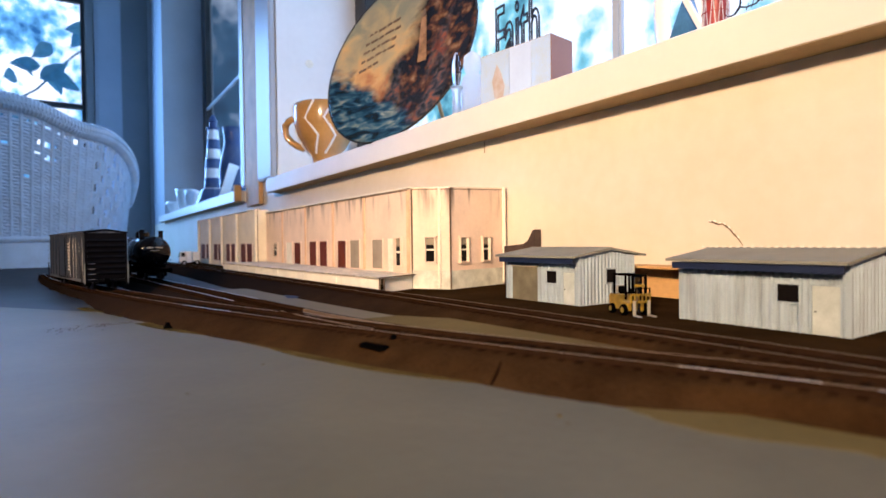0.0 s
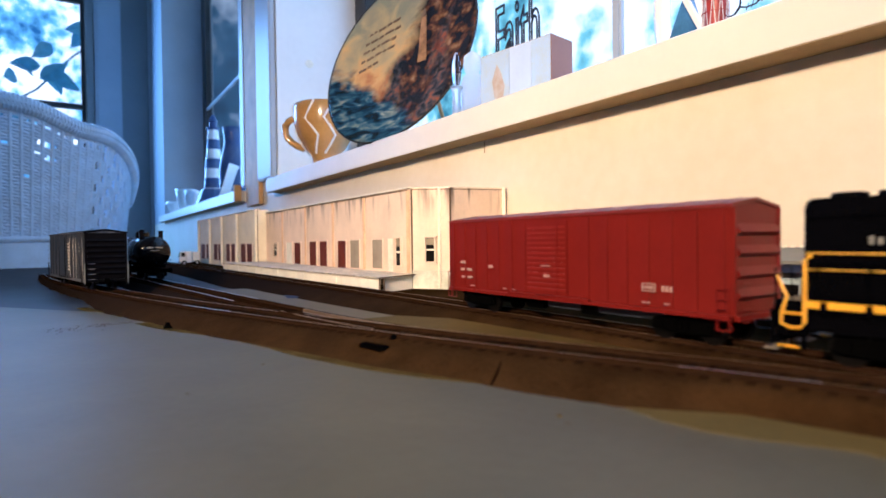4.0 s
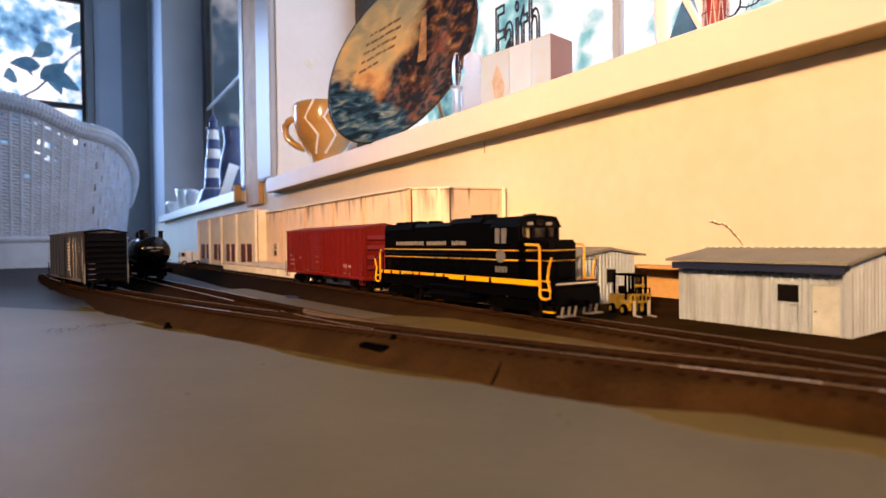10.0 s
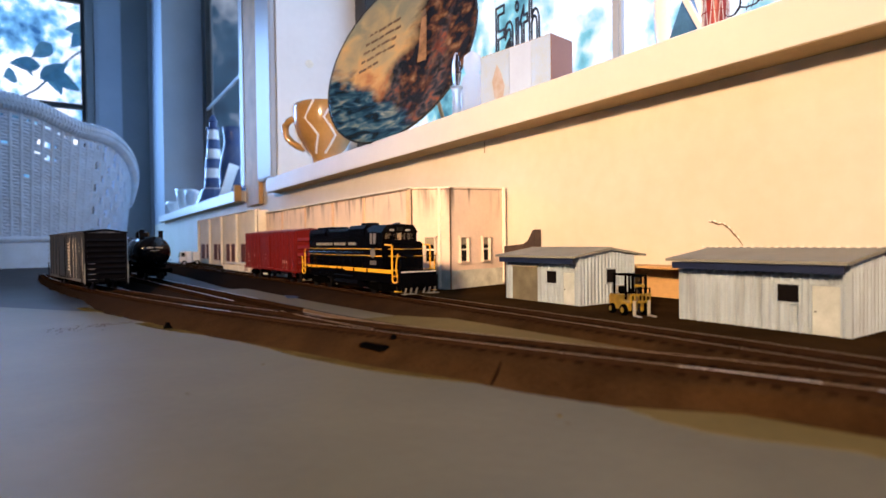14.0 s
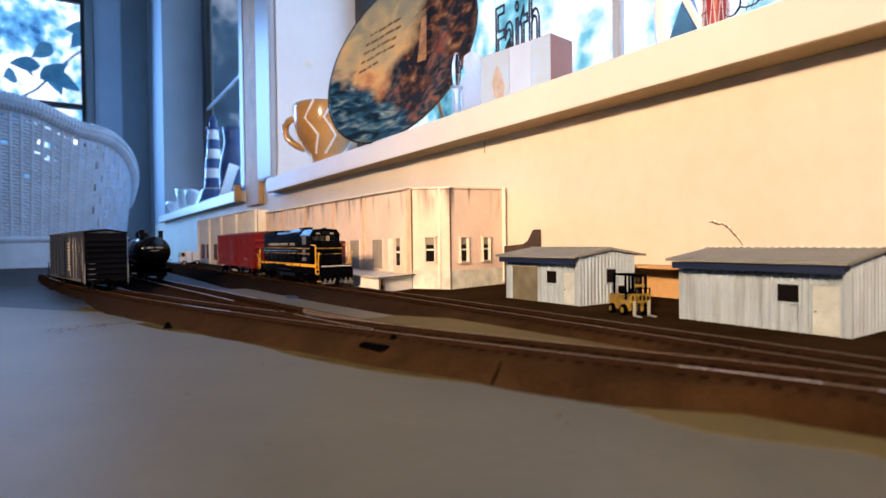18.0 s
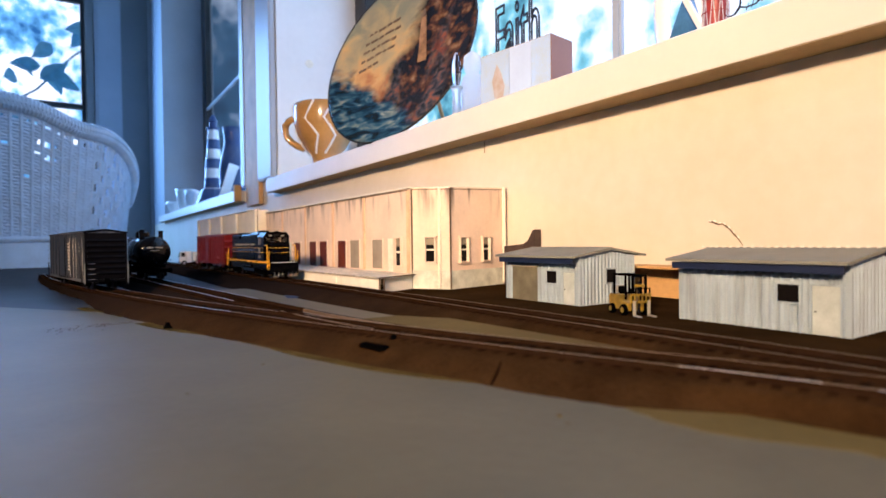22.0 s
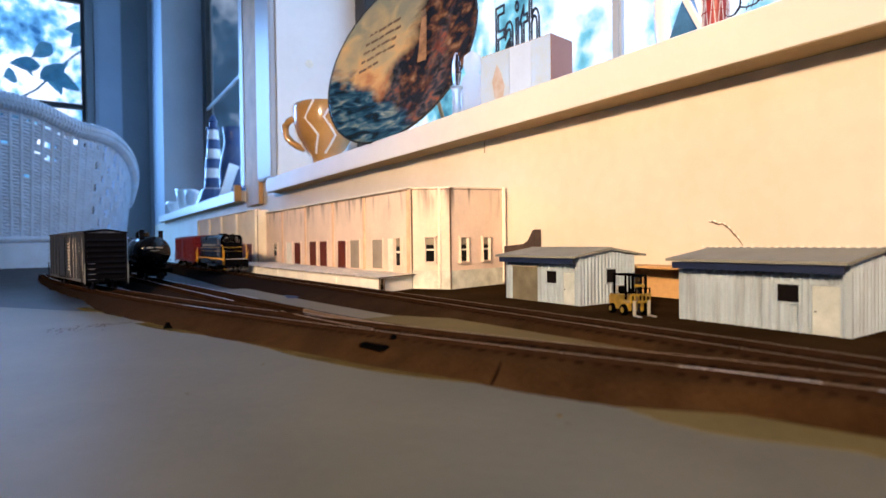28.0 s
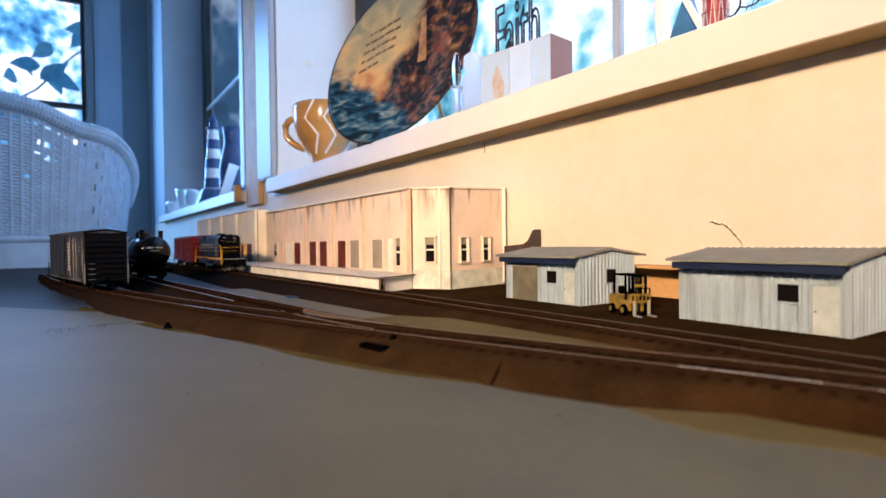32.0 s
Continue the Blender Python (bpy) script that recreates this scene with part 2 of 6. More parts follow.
M_RED = mat("oxide_red_boxcar_paint", (0.125, 0.0082, 0.0062), 0.42, var=0.08, scale=40, bump=0.15, spec=0.15)
M_REDDARK = mat("shaded_red_roof_paint", (0.14, 0.0125, 0.0095), 0.5, var=0.1, scale=50, bump=0.15)
M_LOCO = mat("gloss_black_locomotive_paint", (0.0012, 0.0012, 0.0020), 0.24, var=0.12, scale=60, bump=0.05, spec=0.05)
M_YELLOW = mat("yellow_stripe_paint", (0.70, 0.35, 0.018), 0.45, var=0.08, scale=80, bump=0.05)
M_PLOW = mat("dusty_grey_stripe", (0.14, 0.13, 0.115), 0.6, var=0.15, scale=200, bump=0.0)
M_CREST = mat("dull_grey_crest_paint", (0.105, 0.105, 0.12), 0.5, var=0.2, scale=200, bump=0.0)
M_SILVER = mat("silver_lettering", (0.20, 0.20, 0.19), 0.5, var=0.12, scale=200, bump=0.0)
M_WHITEMARK = mat("white_lettering", (0.62, 0.58, 0.52), 0.6, var=0.1, scale=200, bump=0.0)
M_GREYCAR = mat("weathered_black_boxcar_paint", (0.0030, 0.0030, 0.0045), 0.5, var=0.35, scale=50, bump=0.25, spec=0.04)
# Dusty side; the blue light it reflects is put into the colour too.
M_GREYSIDE = mat("dusty_blue_lit_boxcar_side", (0.030, 0.037, 0.056), 0.45, var=0.35, scale=110, bump=0.2, tint=(0.006, 0.007, 0.011), spec=0.35)
M_YELLOWDIM = mat("worn_yellow_line_paint", (0.60, 0.34, 0.04), 0.5, var=0.25, scale=160, bump=0.0)
M_FASCIA = mat("white_fascia_card", (0.84, 0.80, 0.72), 0.6, var=0.08, scale=60, bump=0.1)
M_TANK = mat("gloss_black_tank_paint", (0.002, 0.002, 0.003), 0.13, var=0.2, scale=60, bump=0.05, spec=0.26)
M_TRUCKWHITE = mat("white_toy_truck_paint", (0.80, 0.82, 0.86), 0.4, var=0.05, scale=80, bump=0.1)


# ---- mesh helpers ----
def bx(bm, x0, x1, y0, y1, z0, z1):
    v = [bm.verts.new(p) for p in ((x0, y0, z0), (x1, y0, z0), (x1, y1, z0), (x0, y1, z0), (x0, y0, z1), (x1, y0, z1), (x1, y1, z1), (x0, y1, z1))]
    for f in ((3, 2, 1, 0), (4, 5, 6, 7), (0, 1, 5, 4), (1, 2, 6, 5), (2, 3, 7, 6), (3, 0, 4, 7)):
        bm.faces.new([v[i] for i in f])
    return v


def box(x0, x1, y0, y1, z0, z1, bevel=0.0):
    bm = bmesh.new()
    bx(bm, min(x0, x1), max(x0, x1), min(y0, y1), max(y0, y1), min(z0, z1), max(z0, z1))
    if bevel:
        bmesh.ops.bevel(bm, geom=bm.edges[:], offset=bevel, segments=2, affect="EDGES", clamp_overlap=True)
    return bm


def prism(points, axis, a, b, bm=None):
    """Extrudes a plan polygon along an axis; points are the other two coordinates, in axis order."""
    bm = bm or bmesh.new()
    def at(p, s):
        q = list(p)
        q.insert(axis, s)
        return q
    lo, hi = [bm.verts.new(at(p, a)) for p in points], [bm.verts.new(at(p, b)) for p in points]
    bm.faces.new(lo[::-1])
    bm.faces.new(hi)
    for i in range(len(points)):
        j = (i + 1) % len(points)
        bm.faces.new((lo[i], lo[j], hi[j], hi[i]))
    bmesh.ops.recalc_face_normals(bm, faces=bm.faces[:])
    return bm


def tube(pts, r, sides=8, bm=None, closed=False):
    """A round bar along a line of points."""
    bm = bm or bmesh.new()
    pts = [Vector(p) for p in pts]
    n = len(pts)
    rings = []
    for i, p in enumerate(pts):
        d = (pts[(i + 1) % n] - pts[i - 1]) if closed else (pts[min(i + 1, n - 1)] - pts[max(i - 1, 0)])
        d.normalize()
        u = d.cross(Vector((0, 0, 1)) if abs(d.z) < 0.9 else Vector((1, 0, 0))).normalized()
        w = d.cross(u)
        rr = r[i] if isinstance(r, (list, tuple)) else r
        rings.append([bm.verts.new(p + rr * (math.cos(2 * math.pi * k / sides) * u + math.sin(2 * math.pi * k / sides) * w)) for k in range(sides)])
    for i in range(n if closed else n - 1):
        a, b = rings[i], rings[(i + 1) % n]
        for k in range(sides):
            bm.faces.new((a[k], a[(k + 1) % sides], b[(k + 1) % sides], b[k]))
    if not closed:
        bm.faces.new(rings[0][::-1])
        bm.faces.new(rings[-1])
    return bm


def lathe(profile, sides=32, bm=None):
    """Turns (radius, z) pairs round the z axis."""
    bm = bm or bmesh.new()
    rings = []
    for r, z in profile:
        rings.append([bm.verts.new((max(r, 1e-5) * math.cos(2 * math.pi * k / sides), max(r, 1e-5) * math.sin(2 * math.pi * k / sides), z)) for k in range(sides)])
    for a, b in zip(rings, rings[1:]):
        for k in range(sides):
            bm.faces.new((a[k], a[(k + 1) % sides], b[(k + 1) % sides], b[k]))
    bm.faces.new(rings[0][::-1])
    bm.faces.new(rings[-1])
    return bm


def moved(bm, m):
    bmesh.ops.transform(bm, matrix=m, verts=bm.verts[:])
    return bm


def joined(*bms):
    out = bmesh.new()
    for b in bms:
        me = bpy.data.meshes.new("joint")
        b.to_mesh(me)
        b.free()
        out.from_mesh(me)
        bpy.data.meshes.remove(me)
    return out


def mesh_of(name, bm, material, smooth=False):
    me = bpy.data.meshes.new(name)
    bm.to_mesh(me)
    bm.free()
    me.materials.append(material)
    if smooth:
        for p in me.polygons:
            p.use_smooth = True
    return me


def part(name, bm, material, parent, label="", smooth=False):
    ob = new(name, mesh_of(name, bm, material, smooth))
    ob.parent = parent
    if label:
        tagged(ob, label)
    return ob


def thing(name, label, category, m=None, group="", kind=""):
    ob = new(name)
    ob.empty_display_size = 0.02
    if m is not None:
        ob.matrix_world = m
    return tagged(ob, label, category, group, kind)


def solid(name, bm, material, label="", category="", kind="", group="", smooth=False):
    ob = new(name, mesh_of(name, bm, material, smooth))
    return tagged(ob, label, category, group, kind)


def share(name, me, parent, m):
    ob = new(name, me)
    ob.parent = parent
    ob.matrix_local = m
    return ob


# ---- the room ----
ROOM = thing("window_wall", "cream painted wall with deep window openings", "wall", kind="structure")
part("lower_wall", box(WALL_X, 0.66, -2.5, FAR_Y, -0.75, 0.1686), M_WALL, ROOM)
part("upper_wall", box(WALL_X, 0.66, -2.5, FAR_Y, 1.50, 1.75), M_WALL, ROOM)
part("pier", box(WALL_X, 0.66, 1.30, 1.60, 0.1687, 1.4998), M_PANEL, ROOM)
part("paint_blister", moved(lathe([(0.010, 0.0), (0.009, 0.0008), (0.005, 0.0013), (0.001, 0.0014)], 18), pose(0.4795, 1.2999, 0.4837, 90)), M_DOORWHITE, ROOM, "small paint blister on the reveal")
part("pier", box(WALL_X, 0.66, 3.30, FAR_Y, 0.1687, 1.4998), M_SHADETRIM, ROOM)
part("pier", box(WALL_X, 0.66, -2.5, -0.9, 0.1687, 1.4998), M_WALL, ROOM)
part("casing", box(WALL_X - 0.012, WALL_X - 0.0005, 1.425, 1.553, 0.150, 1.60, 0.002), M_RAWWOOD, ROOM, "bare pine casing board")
part("casing", box(WALL_X - 0.016, WALL_X - 0.0005, 1.305, 1.422, 0.206, 1.60, 0.003), M_SHADETRIM, ROOM)
part("casing", box(WALL_X - 0.014, WALL_X - 0.0005, 1.556, 1.600, 0.206, 1.60, 0.003), M_SHADETRIM, ROOM)

for nm, y0, y1 in (("window_sill_near", -0.9, 1.298), ("window_sill_far", 1.602, 3.298)):
    sill = thing(nm, "white painted deep wooden window sill", "window sill", kind="structure")
    part("sill_board", prism([(WALL_X - 0.0296, 0.1676), (WALL_X - 0.030, 0.1682), (WALL_X - 0.030, SILL_Z - 0.0012), (WALL_X - 0.0288, SILL_Z), (0.597, SILL_Z), (0.597, 0.1688), (WALL_X - 0.0293, 0.1688)], 1, y0, y1), M_TRIM, sill)
    part("underside_board", box(WALL_X - 0.0291, WALL_X - 0.0003, y0, y1, 0.1670, 0.1687), M_SILLSHADE, sill, "sill underside with its shade painted brown")
part("end_grain", box(WALL_X - 0.034, WALL_X - 0.0145, 1.590, 1.6015, 0.168, 0.212, 0.001), M_RAWWOOD, sill, "bare sawn wood end")

far = thing("far_wall", "grey-white far wall with a tall window", "wall", kind="structure")
part("wall_panel", box(0.066, 0.62, FAR_Y + 0.001, FAR_Y + 0.2, -0.75, 1.75), M_DIMGREY, far)
part("wall_panel", box(-3.5, -1.0, FAR_Y + 0.001, FAR_Y + 0.2, -0.75, 1.75), M_DIMGREY, far)
part("wall_panel", box(-1.0, 0.066, FAR_Y + 0.001, FAR_Y + 0.2, -0.75, 0.20), M_DIMGREY, far)
part("wall_panel", box(-1.0, 0.066, FAR_Y + 0.001, FAR_Y + 0.2, 1.55, 1.75), M_DIMGREY, far)
part("casing", box(0.123, 0.243, FAR_Y - 0.02, FAR_Y, 0.10, 1.66, 0.004), M_SHADETRIM, far)
part("casing", box(0.066, 0.108, FAR_Y - 0.010, FAR_Y, 0.10, 1.62, 0.003), M_DIMGREY, far)
part("casing_bead", box(0.109, 0.122, FAR_Y - 0.024, FAR_Y, 0.10, 1.64, 0.003), M_SHADETRIM, far)
part("corner_board", box(0.386, WALL_X - 0.002, FAR_Y - 0.03, FAR_Y, -0.75, 1.74, 0.003), M_SHADETRIM, far)

w = thing("far_window", "dark-framed sash window with bright foliage outside", "window", kind="structure")
for x0, x1, z0, z1 in ((0.043, 0.064, 0.20, 1.55), (-0.998, -0.96, 0.20, 1.55), (-0.96, 0.043, 1.462, 1.55), (-0.96, 0.043, 0.20, 0.25), (-0.96, 0.043, 0.845, 0.875), (-0.49, -0.46, 0.25, 1.462)):
    part("sash_bar", box(x0, x1, FAR_Y + 0.06, FAR_Y + 0.10, z0, z1, 0.003), M_DARKFRAME, w)

w = thing("near_window", "white wooden window over the sill", "window", kind="structure")
for y0, y1 in ((1.235, 1.298), (0.479, 0.4935), (-0.40, -0.366), (-0.9, -0.86)):
    part("sash_post", box(GLASS_X, GLASS_X + (0.035 if y0 > 1 else 0.012), y0, y1, SILL_Z, 1.50, 0.003), M_DARKFRAME if y0 > 1 else M_SHADETRIM, w)
part("sash_rail", box(GLASS_X + 0.002, GLASS_X + 0.03, -0.86, 1.235, SILL_Z, 0.232, 0.003), M_TRIM, w)
part("sash_rail", box(GLASS_X + 0.002, GLASS_X + 0.03, -0.86, 1.235, 0.86, 0.90, 0.003), M_TRIM, w)

w = thing("side_window", "dark-edged double-hung window beyond the pier", "window", kind="structure")
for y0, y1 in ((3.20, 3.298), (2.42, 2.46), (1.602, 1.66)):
    part("sash_post", box(GLASS_X, GLASS_X + 0.035, y0, y1, SILL_Z, 1.50, 0.003), M_DARKFRAME if y0 > 3 else M_SHADETRIM, w)
part("sash_rail", box(GLASS_X + 0.002, GLASS_X + 0.03, 1.66, 3.20, SILL_Z, 0.214, 0.003), M_DIMGREY, w)
part("sash_rail", box(GLASS_X, GLASS_X + 0.011, 1.66, 3.20, 0.769, 0.783, 0.002), M_SHADETRIM, w)
for y0, y1, z0, z1 in ((1.661, 2.419, 0.2145, 0.7685), (2.461, 3.199, 0.2145, 0.7685), (1.661, 2.419, 0.7835, 1.499), (2.461, 3.199, 0.7835, 1.499)):
    part("pane", box(GLASS_X + 0.012, GLASS_X + 0.016, y0, y1, z0, z1), M_SIDEGLASS, w).visible_shadow = False

# Out-of-view window frame, added round the back fill lamp.
bw = thing("back_window", "unseen window added behind the table for cool fill", "window", kind="structure")
for x0, x1, z0, z1 in ((-1.65, -1.60, 0.08, 1.02), (-0.30, -0.25, 0.08, 1.02), (-1.60, -0.30, 0.08, 0.10), (-1.60, -0.30, 1.0, 1.02)):
    part("casing", box(x0, x1, -2.499, -2.48, z0, z1), M_TRIM, bw)
solid("floor", box(-3.5, 0.66, -2.5, FAR_Y + 0.2, -0.80, -0.75), M_FLOOR, "brown board floor of the room", "floor", "structure")
solid("ceiling", box(-3.5, 0.66, -2.5, FAR_Y + 0.2, 1.75, 1.80), M_CEIL, "unseen toned-down ceiling", "ceiling", "structure")
solid("wall_left", box(-3.6, -3.5, -2.5, FAR_Y + 0.2, -0.75, 1.75), M_ROOM, "unseen dark brown wall across the room", "wall", "structure")
solid("wall_behind", box(-3.5, 0.62, -2.6, -2.5, -0.75, 1.75), M_ROOM, "unseen dark brown wall behind the table", "wall", "structure")
back = bmesh.new()
bx(back, 3.2, 3.25, -8, 9.0, -3, 6)
solid("backdrop", back, M_OUT, "bright sky and tree foliage outside the windows", "backdrop", "structure")
solid("backdrop_far", box(-7, 0.85, 7.5, 7.55, -3, 6), M_OUTFAR, "bright sky and blue-green foliage beyond the far wall", "backdrop", "structure")
solid("backdrop_evergreens", box(0.851, 3.2, 7.5, 7.55, -3, 6), M_OUTSHADE, "dark shaded evergreens outside the side window", "backdrop", "structure")
gr = solid("ground", box(-60, 60, -60, 60, -3.2, -3.0), mat("lawn", (0.06, 0.10, 0.03), 0.8, var=0.3, scale=2, bump=0.2), "grass outside the house", "ground", "structure")


# ---- the table and the layout ground ----
TABLE_END = 1.60
table = thing("table", "grey painted table carrying a model railway", "table")
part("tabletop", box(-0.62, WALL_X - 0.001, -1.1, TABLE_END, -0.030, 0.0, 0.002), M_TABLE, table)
part("apron", box(-0.58, WALL_X - 0.03, TABLE_END - 0.05, TABLE_END - 0.03, -0.12, -0.0302), M_TABLE, table)
for lx, ly in ((-0.56, -1.03), (-0.56, TABLE_END - 0.08), (0.31, -1.03), (0.31, TABLE_END - 0.08)):
    part("leg", box(lx, lx + 0.05, ly, ly + 0.05, -0.749, -0.0303, 0.003), M_TABLE, table)


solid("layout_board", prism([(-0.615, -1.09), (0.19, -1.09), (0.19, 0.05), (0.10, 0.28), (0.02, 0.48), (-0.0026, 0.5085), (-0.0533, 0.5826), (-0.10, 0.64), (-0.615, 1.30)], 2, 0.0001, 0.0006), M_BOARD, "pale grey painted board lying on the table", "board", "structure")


def main_x(y):
    if y < 0:
        return 0.211
    return 0.211 - 0.04 * y * y if y < 0.4 else 0.2046 - 0.032 * (y - 0.4)


def near_x(y):
    d = y - 0.1
    return 0.170 - 0.40 * d + 0.225 * d * d - 0.048 * max(0.0, y - 0.3) ** 2 if d > 0 else 0.170 - 0.36 * d - 0.75 * d * d


def branch_x(y):
    if y > 0.35:
        return 0.083 - 0.09 * (y - 0.615)
    s = (y - 0.2) / 0.15
    h00, h10, h01, h11 = 2 * s**3 - 3 * s * s + 1, s**3 - 2 * s * s + s, -2 * s**3 + 3 * s * s, s**3 - s * s
    return h00 * near_x(0.2) + h10 * 0.15 * -0.355 + h01 * 0.10685 + h11 * 0.15 * -0.09


def along(fx, y):
    """The place on a track at y and its unit direction away from the eye."""
    d = Vector((fx(y + 1e-4) - fx(y - 1e-4), 2e-4, 0)).normalized()
    return Vector((fx(y), y, 0)), d


def ribbon(fx, y0, y1, step, profile, wobble=0.0, seed=0.0, left=None):
    """Sweeps a cross-section of (offset to the right, height) along a track; the outer points wander."""
    bm = bmesh.new()
    rows, n = [], int((y1 - y0) / step) + 1
    for i in range(n):
        y = y0 + (y1 - y0) * i / (n - 1)
        p, d = along(fx, y)
        side = Vector((d.y, -d.x, 0))
        row = []
        for k, (o, z) in enumerate(profile):
            j = noise.noise(Vector((y * 26 + seed, k * 3.7, seed))) * 0.7 + noise.noise(Vector((y * 110, k * 5.1, seed + 4))) * 0.3
            if left and o < -0.015:
                o = -0.015 + (o + 0.015) * left(y)
            edge = 1.0 if k in (0, len(profile) - 1) else 0.25
            row.append(bm.verts.new(p + side * (o + wobble * j * edge) + Vector((0, 0, z + (0.0 if edge == 1.0 else wobble * 0.10 * j)))))
        rows.append(row)
    for a, b in zip(rows, rows[1:]):
        for k in range(len(profile) - 1):
            bm.faces.new((a[k], b[k], b[k + 1], a[k + 1]))
    bmesh.ops.recalc_face_normals(bm, faces=bm.faces[:])
    if bm.faces and sum(f.normal.z for f in bm.faces) < 0:
        bmesh.ops.reverse_faces(bm, faces=bm.faces[:])
    return bm


BED = [(-0.033, 0.0002), (-0.029, 0.0020), (-0.0235, 0.0050), (-0.0195, 0.0066), (-0.0150, 0.0077), (0.0150, 0.0077), (0.0195, 0.0066), (0.0235, 0.0042), (0.029, 0.0016), (0.033, 0.0002)]
# how far the main roadbed spreads towards the table's middle
MAIN_Y, MAIN_W = (0.125, 0.145, 0.166, 0.204, 0.242, 0.33, 0.44, 0.58, 0.68, 1.0), (1.2, 0.1, 0.2, 0.5, 0.65, 1.5, 2.0, 2.3, 2.6, 2.0)
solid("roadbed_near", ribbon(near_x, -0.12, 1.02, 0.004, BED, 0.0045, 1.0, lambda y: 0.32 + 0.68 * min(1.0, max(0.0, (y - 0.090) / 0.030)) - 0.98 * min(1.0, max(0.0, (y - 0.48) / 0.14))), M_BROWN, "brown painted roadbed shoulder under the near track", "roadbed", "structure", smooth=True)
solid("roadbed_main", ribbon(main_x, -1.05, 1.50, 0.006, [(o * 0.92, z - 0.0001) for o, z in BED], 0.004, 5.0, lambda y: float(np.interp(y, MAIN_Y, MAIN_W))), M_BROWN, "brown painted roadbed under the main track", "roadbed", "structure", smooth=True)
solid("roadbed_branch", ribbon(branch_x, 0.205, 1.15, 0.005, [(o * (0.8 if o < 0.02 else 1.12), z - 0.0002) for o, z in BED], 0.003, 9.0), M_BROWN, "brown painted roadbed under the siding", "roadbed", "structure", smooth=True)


def sheet(name, edge_a, edge_b, y0, y1, z, material, label, wobble, seed, step=0.004):
    """A thin painted skin between two wandering edges."""
    bm = bmesh.new()
    rows, n = [], int((y1 - y0) / step) + 1
    for i in range(n):
        y = y0 + (y1 - y0) * i / (n - 1)
        ja = noise.noise(Vector((y * 30, seed, 0))) * 0.6 + noise.noise(Vector((y * 120, seed, 7))) * 0.25
        jb = noise.noise(Vector((y * 30, seed, 3))) * 0.6 + noise.noise(Vector((y * 120, seed, 9))) * 0.25
        a, b = edge_a(y) + wobble * ja, edge_b(y) + wobble * jb
        rows.append([bm.verts.new((a, y, 0.0001)), bm.verts.new((a + 0.0012, y, z)), bm.verts.new((b - 0.0012, y, z)), bm.verts.new((b, y, 0.0001))])
    for r, s in zip(rows, rows[1:]):
        for k in range(3):
            bm.faces.new((r[k], r[k + 1], s[k + 1], s[k]))
    return solid(name, bm, material, label, "ground", "structure")


sheet("ground_yard", lambda y: main_x(y) + 0.010, lambda y: WALL_X - 0.0015, -1.05, 0.60, 0.0025, M_EARTH, "dark brown painted ground of the yard", 0.0, 2.0)
sheet("ground_yard_far", lambda y: main_x(y) + 0.012, lambda y: WALL_X - 0.0015, 0.60, 1.56, 0.0022, M_EARTH, "dark brown painted ground behind the track", 0.0, 2.5, 0.02)
sheet("ground_between", lambda y: near_x(y) + 0.012 + 0.35 * max(0.0, y - 0.27), lambda y: main_x(y) - 0.014 - 0.6 * max(0.0, y - 0.262), 0.02, 0.304, 0.0043, M_TAN, "olive tan painted ground between the tracks", 0.003, 11.0)
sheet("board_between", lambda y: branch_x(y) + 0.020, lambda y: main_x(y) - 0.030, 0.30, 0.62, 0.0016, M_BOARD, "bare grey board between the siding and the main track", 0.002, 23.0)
sheet("ground_front", lambda y: near_x(y) - 0.0405 + 0.40 * max(0, y - 0.092), lambda y: near_x(y) - 0.016, -0.10, 0.114, 0.0008, M_TAN, "olive tan painted strip in front of the roadbed", 0.009, 14.0)
sheet("glue_edge", lambda y: near_x(y) - 0.0375 - 0.004 * math.sin(y * 37), lambda y: near_x(y) - 0.030, 0.135, 0.40, 0.0008, M_GLUE, "yellowed glue line along the roadbed edge", 0.003, 17.0)
sheet("glue_edge_far", lambda y: near_x(y) - 0.036 - 0.002 * math.sin(y * 51), lambda y: near_x(y) - 0.030, 0.44, 0.53, 0.0008, M_GLUE, "thin yellowed glue line along the roadbed edge", 0.002, 19.0)


def rail_mesh(fx, y0, y1, offset, step=0.012):
    prof = [(-0.0009, 0.0079), (-0.0003, 0.0083), (-0.0003, 0.0093), (-0.0005, 0.0095), (-0.0005, RAIL_Z), (0.0005, RAIL_Z), (0.0005, 0.0095), (0.0003, 0.0093), (0.0003, 0.0083), (0.0009, 0.0079)]
    bm = bmesh.new()
    rows, n = [], int((y1 - y0) / step) + 1
    for i in range(n):
        p, d = along(fx, y0 + (y1 - y0) * i / (n - 1))
        side = Vector((d.y, -d.x, 0))
        rows.append([bm.verts.new(p + side * (offset + o) + Vector((0, 0, z))) for o, z in prof])
    for a, b in zip(rows, rows[1:]):
        for k in range(len(prof)):
            j = (k + 1) % len(prof)
            bm.faces.new((a[k], a[j], b[j], b[k]))
    bm.faces.new(rows[0])
    bm.faces.new(rows[-1][::-1])
    bmesh.ops.recalc_face_normals(bm, faces=bm.faces[:])
    return bm


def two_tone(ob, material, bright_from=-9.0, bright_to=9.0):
    """The running surface of a rail is bare metal."""
    ob.data.materials.append(material)
    for p in ob.data.polygons:
        if p.normal.z > 0.9 and p.center.z > 0.0098 and bright_from < p.center.y < bright_to:
            p.material_index = 1


